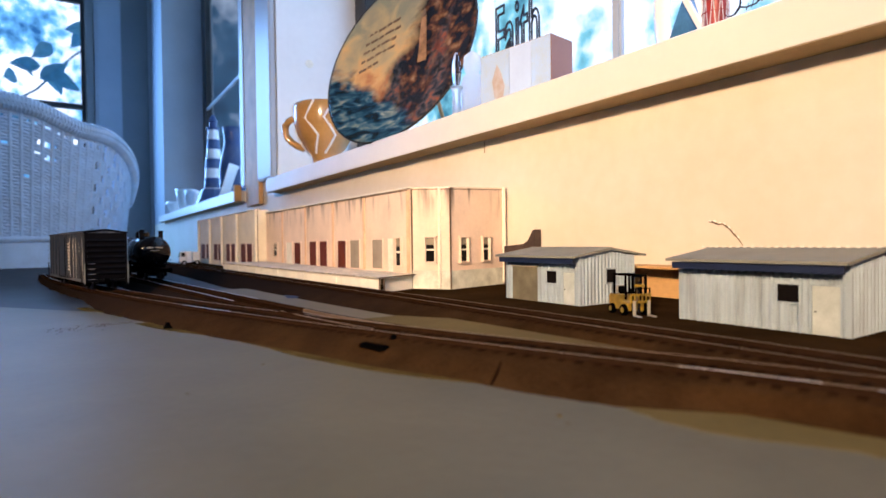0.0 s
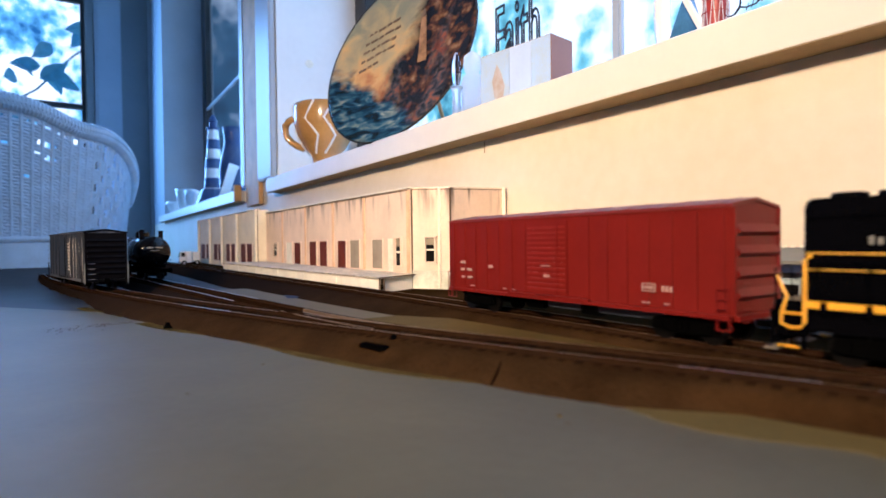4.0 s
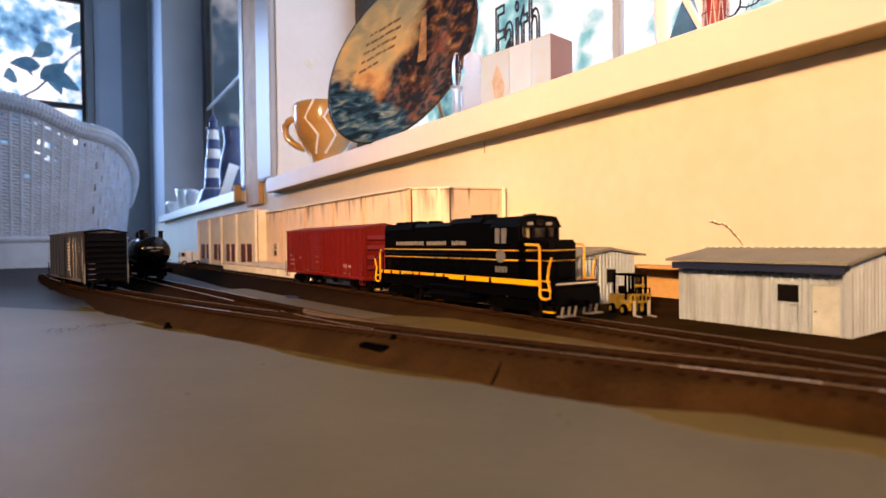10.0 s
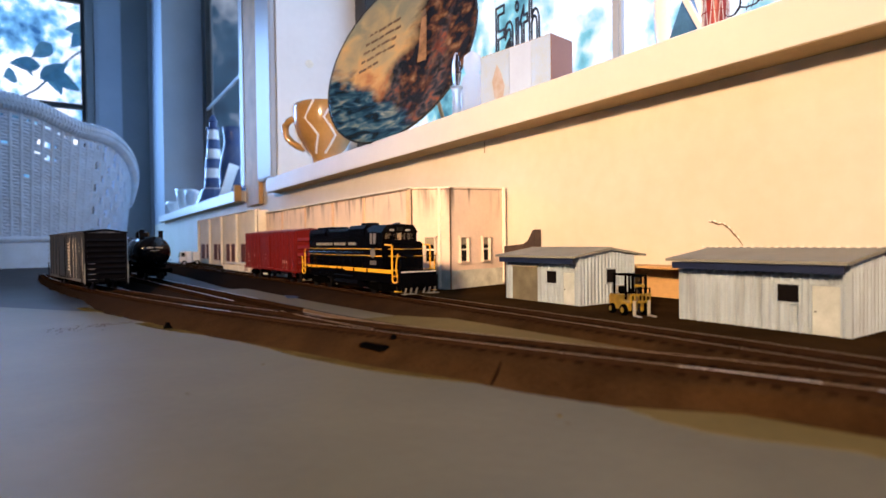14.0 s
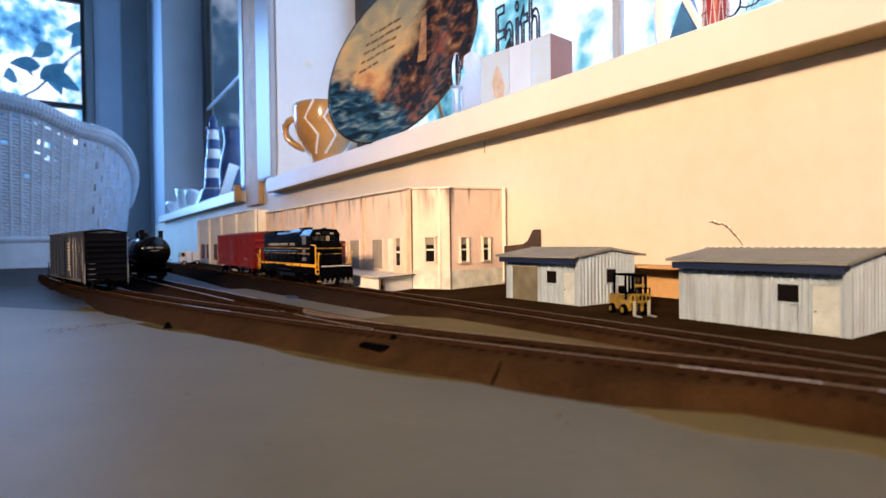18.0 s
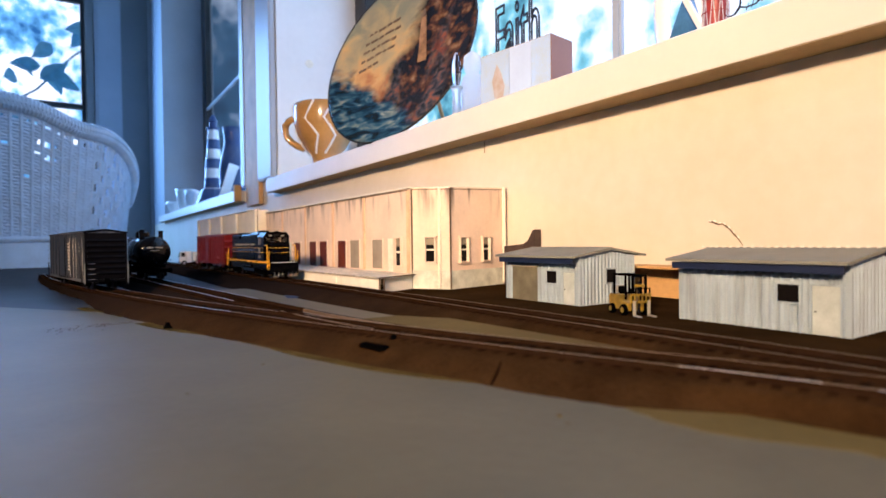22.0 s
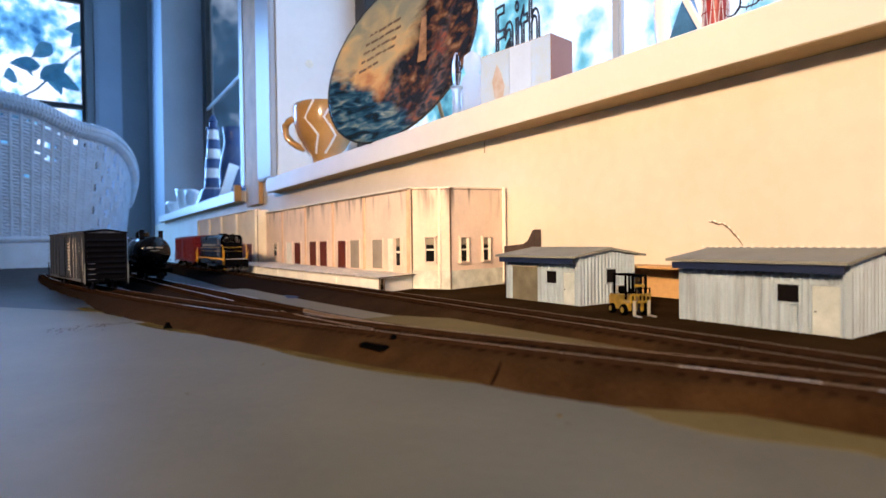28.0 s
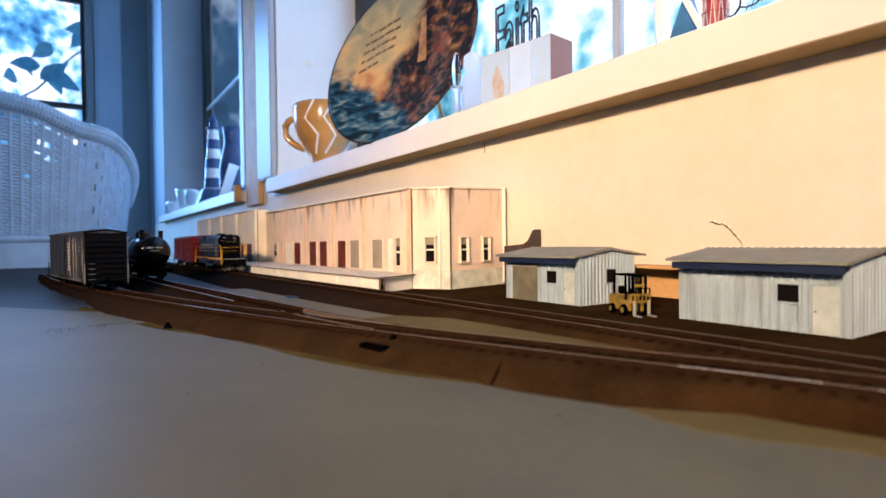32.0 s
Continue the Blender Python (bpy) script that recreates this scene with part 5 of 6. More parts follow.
        for z in (0.0350, 0.0297):
            part("cab_stripe", box(0.0454, 0.0667, min(y, y + s * 0.0003), max(y, y + s * 0.0003), z - 0.00029, z + 0.00029), M_YELLOWDIM, cab, "thin yellow cab stripe")
        # road crest and number under the window, as plain shapes
        sy = s * (CY + 0.0001)
        part("herald_disc", moved(lathe([(0.0001, 0), (0.0036, 0), (0.0036, 0.0005), (0.0001, 0.0005)], 20), pose(0.0530, sy, 0.0318, 90 if s < 0 else -90)), M_CREST, cab, "round grey crest")
        for k in range(4):
            part("number_bar", box(0.0484 + 0.0026 * k, 0.0502 + 0.0026 * k, min(sy, sy + s * 0.0003), max(sy, sy + s * 0.0003), 0.0230, 0.0262), M_CREST, cab)
    for y0, y1 in ((-0.0130, -0.0065), (-0.0055, 0.0055), (0.0065, 0.0130)):
        part("windscreen", box(0.0661, 0.0664, y0, y1, 0.0421, 0.0470), M_CABGLASS, cab)
        part("windscreen_frame", joined(box(0.0669, 0.0675, y0 - 0.0004, y0, 0.041, 0.0474), box(0.0669, 0.0675, y1, y1 + 0.0004, 0.041, 0.0474)), M_LOCO, cab)
    for y0 in (-0.0098, 0.0042):
        part("number_board", box(0.0669, 0.0678, y0 + 0.001, y0 + 0.0046, 0.0485, 0.0500), M_SILVER, cab)
    part("headlight", box(0.0669, 0.0682, -0.0028, 0.0028, 0.0486, 0.0514, 0.0004), M_STEEL, cab)
    for k in range(3):
        part("horn", tube([(0.050 + 0.002 * k, 0.004, 0.0545), (0.056 + 0.002 * k, 0.004, 0.0545)], [0.0004, 0.0009], 8), M_STEEL, cab)
    # short hood
    nose = part("short_hood", prism([(-0.0100, 0.0199), (0.0100, 0.0199), (0.0100, 0.0385), (0.0080, 0.0405), (-0.0080, 0.0405), (-0.0100, 0.0385)], 0, 0.0670, 0.0835), M_LOCO, t)
    for s in (-1, 1):
        for z in (0.0350, 0.0297):
            part("nose_stripe", box(0.0672, 0.0834, min(s * 0.01, s * 0.0103), max(s * 0.01, s * 0.0103), z - 0.00029, z + 0.00029), M_YELLOWDIM, nose)
    part("nose_door", box(0.0835, 0.0839, -0.0045, 0.0012, 0.0205, 0.0385), M_LOCO, nose)
    for z in (0.0350, 0.0297):
        part("nose_stripe", box(0.0839, 0.0842, -0.0100, 0.0100, z - 0.0002, z + 0.0002), M_YELLOWDIM, nose)
    # pilots, steps, footboards
    for e in (-1, 1):
        x = e * h
        pil = part("pilot", box(min(x, x + e * 0.0012), max(x, x + e * 0.0012), -SW, SW, 0.0050, 0.0163), M_LOCO, t)
        for k in range(6):
            yy = -0.0135 + 0.0046 * k + (0.002 if k > 2 else 0)
            part("plow_stripe", prism([(yy, 0.0030), (yy + 0.0013, 0.0030), (yy + 0.0025, 0.0072), (yy + 0.0012, 0.0072)], 0, min(x + e * 0.0013, x + e * 0.0017), max(x + e * 0.0013, x + e * 0.0017)), M_PLOW, pil, "pale slanted plow stripe")
        for y0 in (-0.0150, 0.0055):
            part("footboard", box(min(x, x + e * 0.0040), max(x, x + e * 0.0040), y0, y0 + 0.0095, 0.0026, 0.0032), M_PLOW, pil, "pale-edged footboard")
        coupler(t, x, e)
        for s in (-1, 1):
            for k in range(3):
                z = 0.0042 + 0.0042 * k
                part("step", box(min(x - e * 0.001, x - e * 0.0080), max(x - e * 0.001, x - e * 0.0080), s * SW - 0.0018 if s > 0 else -SW, SW if s > 0 else -SW + 0.0018, z, z + 0.0006), M_LOCO if k else M_YELLOW, t)
            part("step_side", box(min(x - e * 0.0082, x - e * 0.0090), max(x - e * 0.0082, x - e * 0.0090), min(s * SW, s * (SW - 0.002)), max(s * SW, s * (SW - 0.002)), 0.0040, 0.0163), M_LOCO, t)
            y = s * (SW + 0.0003)
            # yellow grab rails at the steps: one upright, one kinked
            xa, xb = x - e * 0.0095, x - e * 0.0012
            top = 0.0378 if e > 0 else 0.0340
            part("step_rail", tube([(xa - e * 0.010 if e > 0 else xa - e * 0.002, y, top + 0.0004), (xa - e * 0.001, y, top), (xa, y, top - 0.0012), (xa, y, 0.0128), (xa + e * 0.0012, y, 0.0112), (xa + e * 0.0042, y, 0.0108)], 0.00060, 6), M_YELLOW, t, "yellow step handrail")
            part("step_rail", tube([(xb, y, top - 0.0062), (xb - e * 0.0018, y, top - 0.0105), (xb - e * 0.0030, y, 0.0210), (xb - e * 0.0012, y, 0.0150), (xb - e * 0.0012, y, 0.0118), (xb - e * 0.0041, y, 0.0108)], 0.00052, 6), M_YELLOW, t, "kinked yellow step handrail")
            for z in ((0.0152, 0.0195) if e > 0 else (0.0152,)):
                part("step_edge", box(min(xa, xb - e * 0.0012), max(xa, xb - e * 0.0012), y - 0.0004, y + 0.0004, z, z + 0.0007), M_YELLOW, t, "yellow step edge")
            part("end_rail", tube([(x, s * 0.0150, 0.0198), (x, s * 0.0150, 0.0300), (x, s * 0.0040, 0.0300), (x, s * 0.0035, 0.0198)], 0.00030, 5), M_LOCO, t)
        part("end_chain", tube([(x + e * 0.0003, yy, 0.0185) for yy in (-0.015, 0.0, 0.015)], 0.0004, 5), M_WHITEMARK, pil)
    # side handrails
    for s in (-1, 1):
        y = s * (SW - 0.0004)
        xs = [-0.080, -0.066, -0.052, -0.038, -0.024, -0.010, 0.004, 0.018, 0.032]
        part("side_handrail", tube([(-0.083, y, 0.0322), (0.037, y, 0.0322)], 0.00032, 5), M_LOCO, t)
        for x in xs:
            part("stanchion", box(x - 0.0003, x + 0.0003, y - 0.0003, y + 0.0003, 0.0198, 0.0322), M_LOCO, t)
    part("fuel_tank", prism([(-0.0130, 0.0100), (0.0130, 0.0100), (0.0140, 0.0065), (0.0100, 0.0030), (-0.0100, 0.0030), (-0.0140, 0.0065)], 0, -0.022, 0.022), M_LOCO, t)
    for s in (-1, 1):
        part("air_reservoir", tube([(-0.018, s * 0.0140, 0.0125), (0.018, s * 0.0140, 0.0125)], 0.0018, 10), M_LOCO, t)
    return t, truck(t, -0.0580, 0.0310, 0.001) + truck(t, 0.0580, 0.0310, 0.001)


loco, loco_wheels = locomotive()


def on_track(fx, y, dx=0.0):
    """The pose of a car whose middle stands at y, its local x towards the near end of the track."""
    p, d = along(fx, y)
    return pose(p.x, p.y, RAIL_Z, 0, 0, math.degrees(math.atan2(-d.y, -d.x)))


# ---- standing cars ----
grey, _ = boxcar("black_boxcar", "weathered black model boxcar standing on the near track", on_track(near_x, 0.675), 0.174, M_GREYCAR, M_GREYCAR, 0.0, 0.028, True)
for s in (-1, 1):
    y = s * 0.0180
    for k in range(9):
        part("lettering_bar", box(0.0190 + 0.0008 * (k % 2), 0.0260 - 0.0008 * (k % 3), min(y, y + s * 0.0003), max(y, y + s * 0.0003), 0.0165 + 0.0031 * k, 0.0183 + 0.0031 * k), M_WHITEMARK, grey)
    # Pale strip standing in for the blue light that the roof edge catches.
    part("roof_edge", tube([(-0.087, s * 0.0179, 0.0520), (0.087, s * 0.0179, 0.0520)], 0.0005, 6), M_CREST, grey, "roof edge with its highlight painted pale")
    for x in (-0.0848, 0.0848):
        for z in np.linspace(0.012, 0.046, 8):
            part("grab_iron", tube([(x - 0.0020, s * 0.0186, z), (x + 0.0020, s * 0.0186, z)], 0.00035, 5), M_SILVER, grey, "pale worn grab iron")
    part("corner_rail", tube([(0.0876, s * 0.0172, 0.006), (0.0876, s * 0.0172, 0.024)], 0.0005, 6), M_SILVER, grey)
    for k in range(3):
        part("data_bar", box(0.0660, 0.0750 - 0.0015 * k, min(y, y + s * 0.0003), max(y, y + s * 0.0003), 0.0345 + 0.0034 * k, 0.0362 + 0.0034 * k), M_SILVER, grey)
    for x in (0.0285, 0.0440, 0.0560, 0.0835):
        part("dust_streak", box(x, x + 0.0005, min(y, y + s * 0.0002), max(y, y + s * 0.0002), 0.011, 0.048), M_WHITEMARK, grey)

tank = thing("tank_car", "glossy black model tank car with dome and walkway", "tank car", on_track(branch_x, 0.775))
RT, ZT, HL = 0.0178, 0.0322, 0.066
prof = [(0.002, -HL - 0.0040), (RT * 0.55, -HL - 0.0030), (RT * 0.88, -HL - 0.0008), (RT, -HL + 0.003), (RT, HL - 0.003), (RT * 0.88, HL + 0.0008), (RT * 0.55, HL + 0.0030), (0.002, HL + 0.0040)]
part("barrel", moved(lathe(prof, 36), pose(0, 0, ZT, 0, 90)), M_TANK, tank, smooth=True)
for x in (-0.045, -0.015, 0.015, 0.045):
    part("barrel_band", moved(lathe([(RT - 0.001, -0.0008), (RT + 0.0004, -0.0008), (RT + 0.0004, 0.0008), (RT - 0.001, 0.0008)], 36), pose(x, 0, ZT, 0, 90)), M_TANK, tank)
dome = part("dome", moved(lathe([(0.0075, 0), (0.0075, 0.0062), (0.0060, 0.0080), (0.0010, 0.0086)], 20), pose(0, 0, ZT + RT - 0.0012)), M_TANK, tank)
part("dome_lid", moved(lathe([(0.0030, 0), (0.0030, 0.0018), (0.001, 0.0022)], 14), pose(0, 0, ZT + RT + 0.0072)), M_TANK, dome)
for y in (-0.0100, 0.0105):
    part("vent", joined(box(0.046, 0.050, y - 0.0022, y + 0.0022, ZT + RT - 0.0045, ZT + RT + 0.0060, 0.0006), box(0.045, 0.051, y - 0.003, y + 0.003, ZT + RT + 0.0055, ZT + RT + 0.0068, 0.0004)), M_TANK, tank)
part("frame", box(-0.072, 0.072, -0.005, 0.005, 0.0085, 0.0135), M_BLACK, tank)
for e in (-1, 1):
    part("end_sill", box(e * 0.0715 - 0.0012, e * 0.0715 + 0.0012, -0.0168, 0.0168, 0.0085, 0.0128), M_BLACK, tank)
    part("end_handrail", tube([(e * 0.0715, -0.0160, 0.0128), (e * 0.0715, -0.0165, 0.0225), (e * 0.0715, 0.0165, 0.0225), (e * 0.0715, 0.0160, 0.0128)], 0.00035, 5), M_BLACK, tank)
    for s in (-1, 1):
        part("tank_saddle", box(e * 0.050 - 0.003, e * 0.050 + 0.003, s * 0.010 - 0.004, s * 0.010 + 0.004, 0.0136, 0.0215), M_BLACK, tank)
    coupler(tank, e * 0.0725, e)
for k in range(7):
    y0 = -0.0085 + 0.0025 * k
    part("lettering_bar", box(HL + 0.0030, HL + 0.0036, y0, y0 + 0.0018, ZT + 0.0040, ZT + 0.0056), M_SILVER, tank)
for k in range(4):
    y0 = -0.0050 + 0.0026 * k
    part("lettering_bar", box(HL + 0.0036, HL + 0.0041, y0, y0 + 0.0018, ZT + 0.0012, ZT + 0.0020), M_SILVER, tank)
truck(tank, -0.050, 0.0205)
truck(tank, 0.050, 0.0205)


# ---- wicker armchair beyond the table ----
def wicker_chair():
    cx, cy = -0.175, 2.02
    t = thing("wicker_armchair", "white painted wicker armchair with rolled back edge", "armchair", pose(cx, cy, -0.75))
    RX, RY = 0.292, 0.26

    def top(a):
        # rim height round the back; a is 0 at the middle of the back, +-1 at the arms
        return 0.75 + 0.410 - 0.02 * math.exp(-((abs(a) - 0.32) / 0.12) ** 2) - 0.16 * abs(a) ** 2.6 - 0.06 * abs(a)

    def at(a, z, out=0.0):
        ang = -math.pi / 2 + a * 1.75
        flare = 0.05 * (z - 0.75) / 0.45
        return Vector(((RX + out + flare) * math.cos(ang), (RY + out + flare) * math.sin(ang), z))

    # upright stakes
    for i in range(53):
        a = -1 + 2 * i / 52
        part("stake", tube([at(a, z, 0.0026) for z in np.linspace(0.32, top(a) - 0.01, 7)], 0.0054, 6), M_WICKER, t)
    # woven strands, over and under the stakes, with open rows
    wv = bmesh.new()
    row, z = 0, 0.33
    while z < 1.20:
        pts = []
        holes = set()
        for i in range(105):
            a = -1 + 2 * i / 104
            zz = 0.33 + (z - 0.33) * (top(a) - 0.33) / (1.20 - 0.33)
            o = 0.0022 * math.cos(math.pi * (i / 2 + row))
            pts.append(at(a, zz, o))
            worn = noise.noise(Vector((a * 34, zz * 62, 2.0)))
            if (-0.30 < a < 0.28 and 0.95 < zz < 1.12 and worn > 0.36 + 1.3 * abs(a + 0.10)) or (0.12 < a < 0.24 and 1.00 < zz < 1.07 and worn > 0.34):
                holes.add(i)
            under_rim = top(a) - zz
            if (0.030 < under_rim < 0.040 and i % 3 == 0) or (0.42 < a < 0.80 and zz > 0.80 and under_rim > 0.045 and i % 4 == (1 if (row // 4) % 2 else 3) and row % 4 != 0):
                holes.add(i)
        run = []
        for i in range(105):
            if i in holes or i == 104:
                if len(run) > 1:
                    tube(run, 0.0057, 5, wv)
                run = []
            else:
                run.append(pts[i])
        z += 0.0086
        row += 1
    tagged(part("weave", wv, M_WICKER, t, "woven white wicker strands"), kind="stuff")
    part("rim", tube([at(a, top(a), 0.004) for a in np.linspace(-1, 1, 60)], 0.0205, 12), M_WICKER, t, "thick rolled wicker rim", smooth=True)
    br = bmesh.new()
    for i in range(150):
        a = -1 + 2 * i / 149
        c = at(a, top(a), 0.004)
        rad = (at(a, top(a), 0.1) - at(a, top(a), 0.0)).normalized()
        tan = Vector((-rad.y, rad.x, 0))
        tube([c + 0.0205 * (math.cos(q) * rad + math.sin(q) * Vector((0, 0, 1))) + tan * 0.006 * q / 3 for q in np.linspace(-1.2, 3.6, 9)], 0.0030, 5, br)
    part("rim_wrapping", br, M_WICKER, t)
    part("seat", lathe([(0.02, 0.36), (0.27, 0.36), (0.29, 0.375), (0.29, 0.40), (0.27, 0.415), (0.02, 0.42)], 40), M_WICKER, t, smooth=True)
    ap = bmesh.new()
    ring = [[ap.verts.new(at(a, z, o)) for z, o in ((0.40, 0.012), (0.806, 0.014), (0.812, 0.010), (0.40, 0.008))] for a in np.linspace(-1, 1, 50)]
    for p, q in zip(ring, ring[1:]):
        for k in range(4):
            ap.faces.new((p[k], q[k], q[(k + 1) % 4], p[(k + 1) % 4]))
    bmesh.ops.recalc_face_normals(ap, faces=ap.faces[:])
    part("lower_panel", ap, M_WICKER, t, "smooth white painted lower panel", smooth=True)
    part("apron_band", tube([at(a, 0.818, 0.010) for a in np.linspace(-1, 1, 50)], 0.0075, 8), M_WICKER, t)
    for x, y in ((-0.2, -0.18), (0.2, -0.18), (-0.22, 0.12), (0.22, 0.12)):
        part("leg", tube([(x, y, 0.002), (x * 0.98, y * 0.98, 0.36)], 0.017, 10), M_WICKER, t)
    return t


wicker_chair()

# ---- things on the near sill ----
M_VERSE = mat("faded_brown_lettering", (0.14, 0.09, 0.055), 0.4, var=0.2, scale=60, bump=0.0)
M_PLATE_RIM = mat("dark_glaze_rim", (0.03, 0.025, 0.02), 0.15, var=0.2, scale=30, bump=0.0, coat=0.5)


def plate_paint():
    """A glossy painted scene: pale evening sky, dark hill with red roofs, blue surf; shapes only."""
    m = bpy.data.materials.new("painted_plate_glaze")
    m.use_nodes = True
    nt = m.node_tree
    b = nt.nodes["Principled BSDF"]
    b.inputs["Specular IOR Level"].default_value = 0.2
    b.inputs["Roughness"].default_value, b.inputs["Coat Weight"].default_value, b.inputs["Coat Roughness"].default_value = 0.22, 0.12, 0.06
    tc = nt.nodes.new("ShaderNodeTexCoord")
    sep = nt.nodes.new("ShaderNodeSeparateXYZ")
    nt.links.new(tc.outputs["Object"], sep.inputs[0])

    def noise_node(scale, detail=6, bend=0.4, stretch=None):
        n = nt.nodes.new("ShaderNodeTexNoise")
        n.inputs["Scale"].default_value, n.inputs["Detail"].default_value, n.inputs["Distortion"].default_value = scale, detail, bend
        src = tc.outputs["Object"]
        if stretch:
            mp = nt.nodes.new("ShaderNodeMapping")
            mp.inputs["Scale"].default_value, mp.inputs["Rotation"].default_value = (1.0, stretch, 1.0), (0.0, 0.0, 0.45)
            nt.links.new(src, mp.inputs["Vector"])
            src = mp.outputs[0]
        nt.links.new(src, n.inputs["Vector"])
        return n.outputs["Fac"]

    def math_node(op, a, b_=None, c=None):
        n = nt.nodes.new("ShaderNodeMath")
        n.operation = op
        for i, v in enumerate((a, b_, c)):
            if v is None:
                continue
            if isinstance(v, (int, float)):
                n.inputs[i].default_value = v
            else:
                nt.links.new(v, n.inputs[i])
        return n.outputs[0]

    def ramp(fac, stops):
        r = nt.nodes.new("ShaderNodeValToRGB")
        e = r.color_ramp.elements
        e[0].position, e[0].color = stops[0][0], (*stops[0][1], 1)
        e[1].position, e[1].color = stops[-1][0], (*stops[-1][1], 1)
        for p, c in stops[1:-1]:
            e.new(p).color = (*c, 1)
        nt.links.new(fac, r.inputs["Fac"])
        return r.outputs["Color"]

    def mix(fac, a, b_):
        n = nt.nodes.new("ShaderNodeMix")
        n.data_type = "RGBA"
        nt.links.new(fac, n.inputs[0])
        nt.links.new(a, n.inputs[6])
        nt.links.new(b_, n.inputs[7])
        return n.outputs[2]

    x, z = sep.outputs[0], sep.outputs[1]
    big, fine = noise_node(11), noise_node(55, 10, 0.12)
    height = math_node("MULTIPLY_ADD", noise_node(22, 8, 0.8), 0.36, math_node("ADD", z, -0.13))
    sky_c = ramp(math_node("MULTIPLY_ADD", height, 2.4, 0.42), [(0.16, (0.15, 0.06, 0.045)), (0.30, (0.40, 0.17, 0.08)), (0.46, (0.62, 0.40, 0.19)), (0.62, (0.44, 0.37, 0.23)), (0.84, (0.24, 0.26, 0.21))])
    rock_c = ramp(math_node("MULTIPLY_ADD", fine, 1.0, math_node("MULTIPLY", big, 0.25)), [(0.50, (0.004, 0.004, 0.008)), (0.62, (0.018, 0.014, 0.016)), (0.70, (0.085, 0.036, 0.020)), (0.78, (0.20, 0.10, 0.045)), (0.88, (0.34, 0.22, 0.12))])
    wood_c = ramp(noise_node(70, 9, 0.3), [(0.36, (0.006, 0.010, 0.014)), (0.48, (0.050, 0.050, 0.060)), (0.56, (0.13, 0.075, 0.065)), (0.66, (0.26, 0.075, 0.045))])
    band = nt.nodes.new("ShaderNodeClamp")
    nt.links.new(math_node("MULTIPLY_ADD", noise_node(16, 5, 0.5, 0.35), 9.0, -4.1), band.inputs[0])
    hill_c = mix(band.outputs[0], rock_c, wood_c)
    sea_c = ramp(noise_node(26, 10, 0.9, 3.0), [(0.36, (0.005, 0.010, 0.015)), (0.47, (0.010, 0.040, 0.085)), (0.57, (0.03, 0.10, 0.17)), (0.66, (0.16, 0.21, 0.22)), (0.76, (0.42, 0.44, 0.42))])
    # hill lies to the right of a slanting line, sea below another
    hill_f = math_node("MULTIPLY_ADD", math_node("ADD", math_node("MULTIPLY_ADD", x, 1.0, math_node("MULTIPLY", z, -0.28)), math_node("MULTIPLY_ADD", big, 0.14, -0.072)), 38.0, 0.5)
    sea_f = math_node("MULTIPLY_ADD", math_node("ADD", math_node("MULTIPLY_ADD", z, -1.0, math_node("MULTIPLY", x, -0.60)), math_node("MULTIPLY_ADD", big, 0.12, -0.140)), 60.0, 0.5)
    for_clamp = []
    for f in (hill_f, sea_f):
        n = nt.nodes.new("ShaderNodeClamp")
        nt.links.new(f, n.inputs[0])
        for_clamp.append(n.outputs[0])
    col = mix(for_clamp[0], sky_c, hill_c)
    col = mix(for_clamp[1], col, sea_c)
    nt.links.new(col, b.inputs["Base Color"])
    return m


PL_R = 0.150
plate = thing("painted_plate", "large glossy plate painted with a coastal evening scene", "decorative plate", Matrix.Translation((0.42, 0.758, 0.3400)) @ pose(0, 0, 0, 0, 0, -72) @ pose(0, 0, 0, 71.1))
part("dish", lathe([(0.001, -0.010), (PL_R * 0.62, -0.010), (PL_R * 0.98, -0.0035), (PL_R, 0.0), (PL_R * 0.985, 0.0022), (PL_R * 0.95, 0.0015), (PL_R * 0.62, -0.0060), (0.001, -0.0060)], 64), plate_paint(), plate, smooth=True)
part("rim", tube([(PL_R * math.cos(a), PL_R * math.sin(a), 0.0008) for a in np.linspace(0, 2 * math.pi, 97)[:-1]], 0.0016, 6, closed=True), M_PLATE_RIM, plate)
for k in range(5):
    xv = -0.070 - 0.004 * k
    for i, wv_ in enumerate(((0.011, 0.006, 0.016, 0.009, 0.014), (0.008, 0.015, 0.010, 0.017, 0.012), (0.014, 0.009, 0.006, 0.017, 0.011), (0.009, 0.015, 0.013, 0.007, 0.014), (0.016, 0.008, 0.011))[k]):
        zv = 0.076 - 0.0165 * k + 0.0008 * math.sin(i * 2.3 + k)
        part("verse_bar", moved(box(xv, xv + wv_, zv, zv + 0.0042, -0.0053, -0.0046), pose(0, 0, 0, 0, 0, 13.5)), M_VERSE, plate)
        xv += wv_ + 0.0036

stand_t = thing("plate_stand", "small dark wooden plate stand", "plate stand", pose(0.42, 0.758, SILL_Z, 0, 0, -72))
for x in (-0.05, 0.05):
    part("foot", box(x - 0.004, x + 0.004, -0.020, 0.075, 0.0, 0.006, 0.001), M_RAWWOOD, stand_t)
    part("back_prop", tube([(x, 0.070, 0.006), (x * 0.7, 0.022, 0.150)], 0.003, 6), M_RAWWOOD, stand_t)
part("cross_bar", box(-0.0455, 0.0455, 0.066, 0.073, 0.002, 0.009), M_RAWWOOD, stand_t)

M_TOWER = mat("faded_red_brick_paint", (0.34, 0.19, 0.10), 0.3, var=0.4, scale=90, bump=0.0)
part("painted_tower", prism([(0.044, -0.020), (0.061, -0.020), (0.0405, 0.064), (0.0305, 0.064)], 2, -0.0058, -0.0052), M_TOWER, plate)
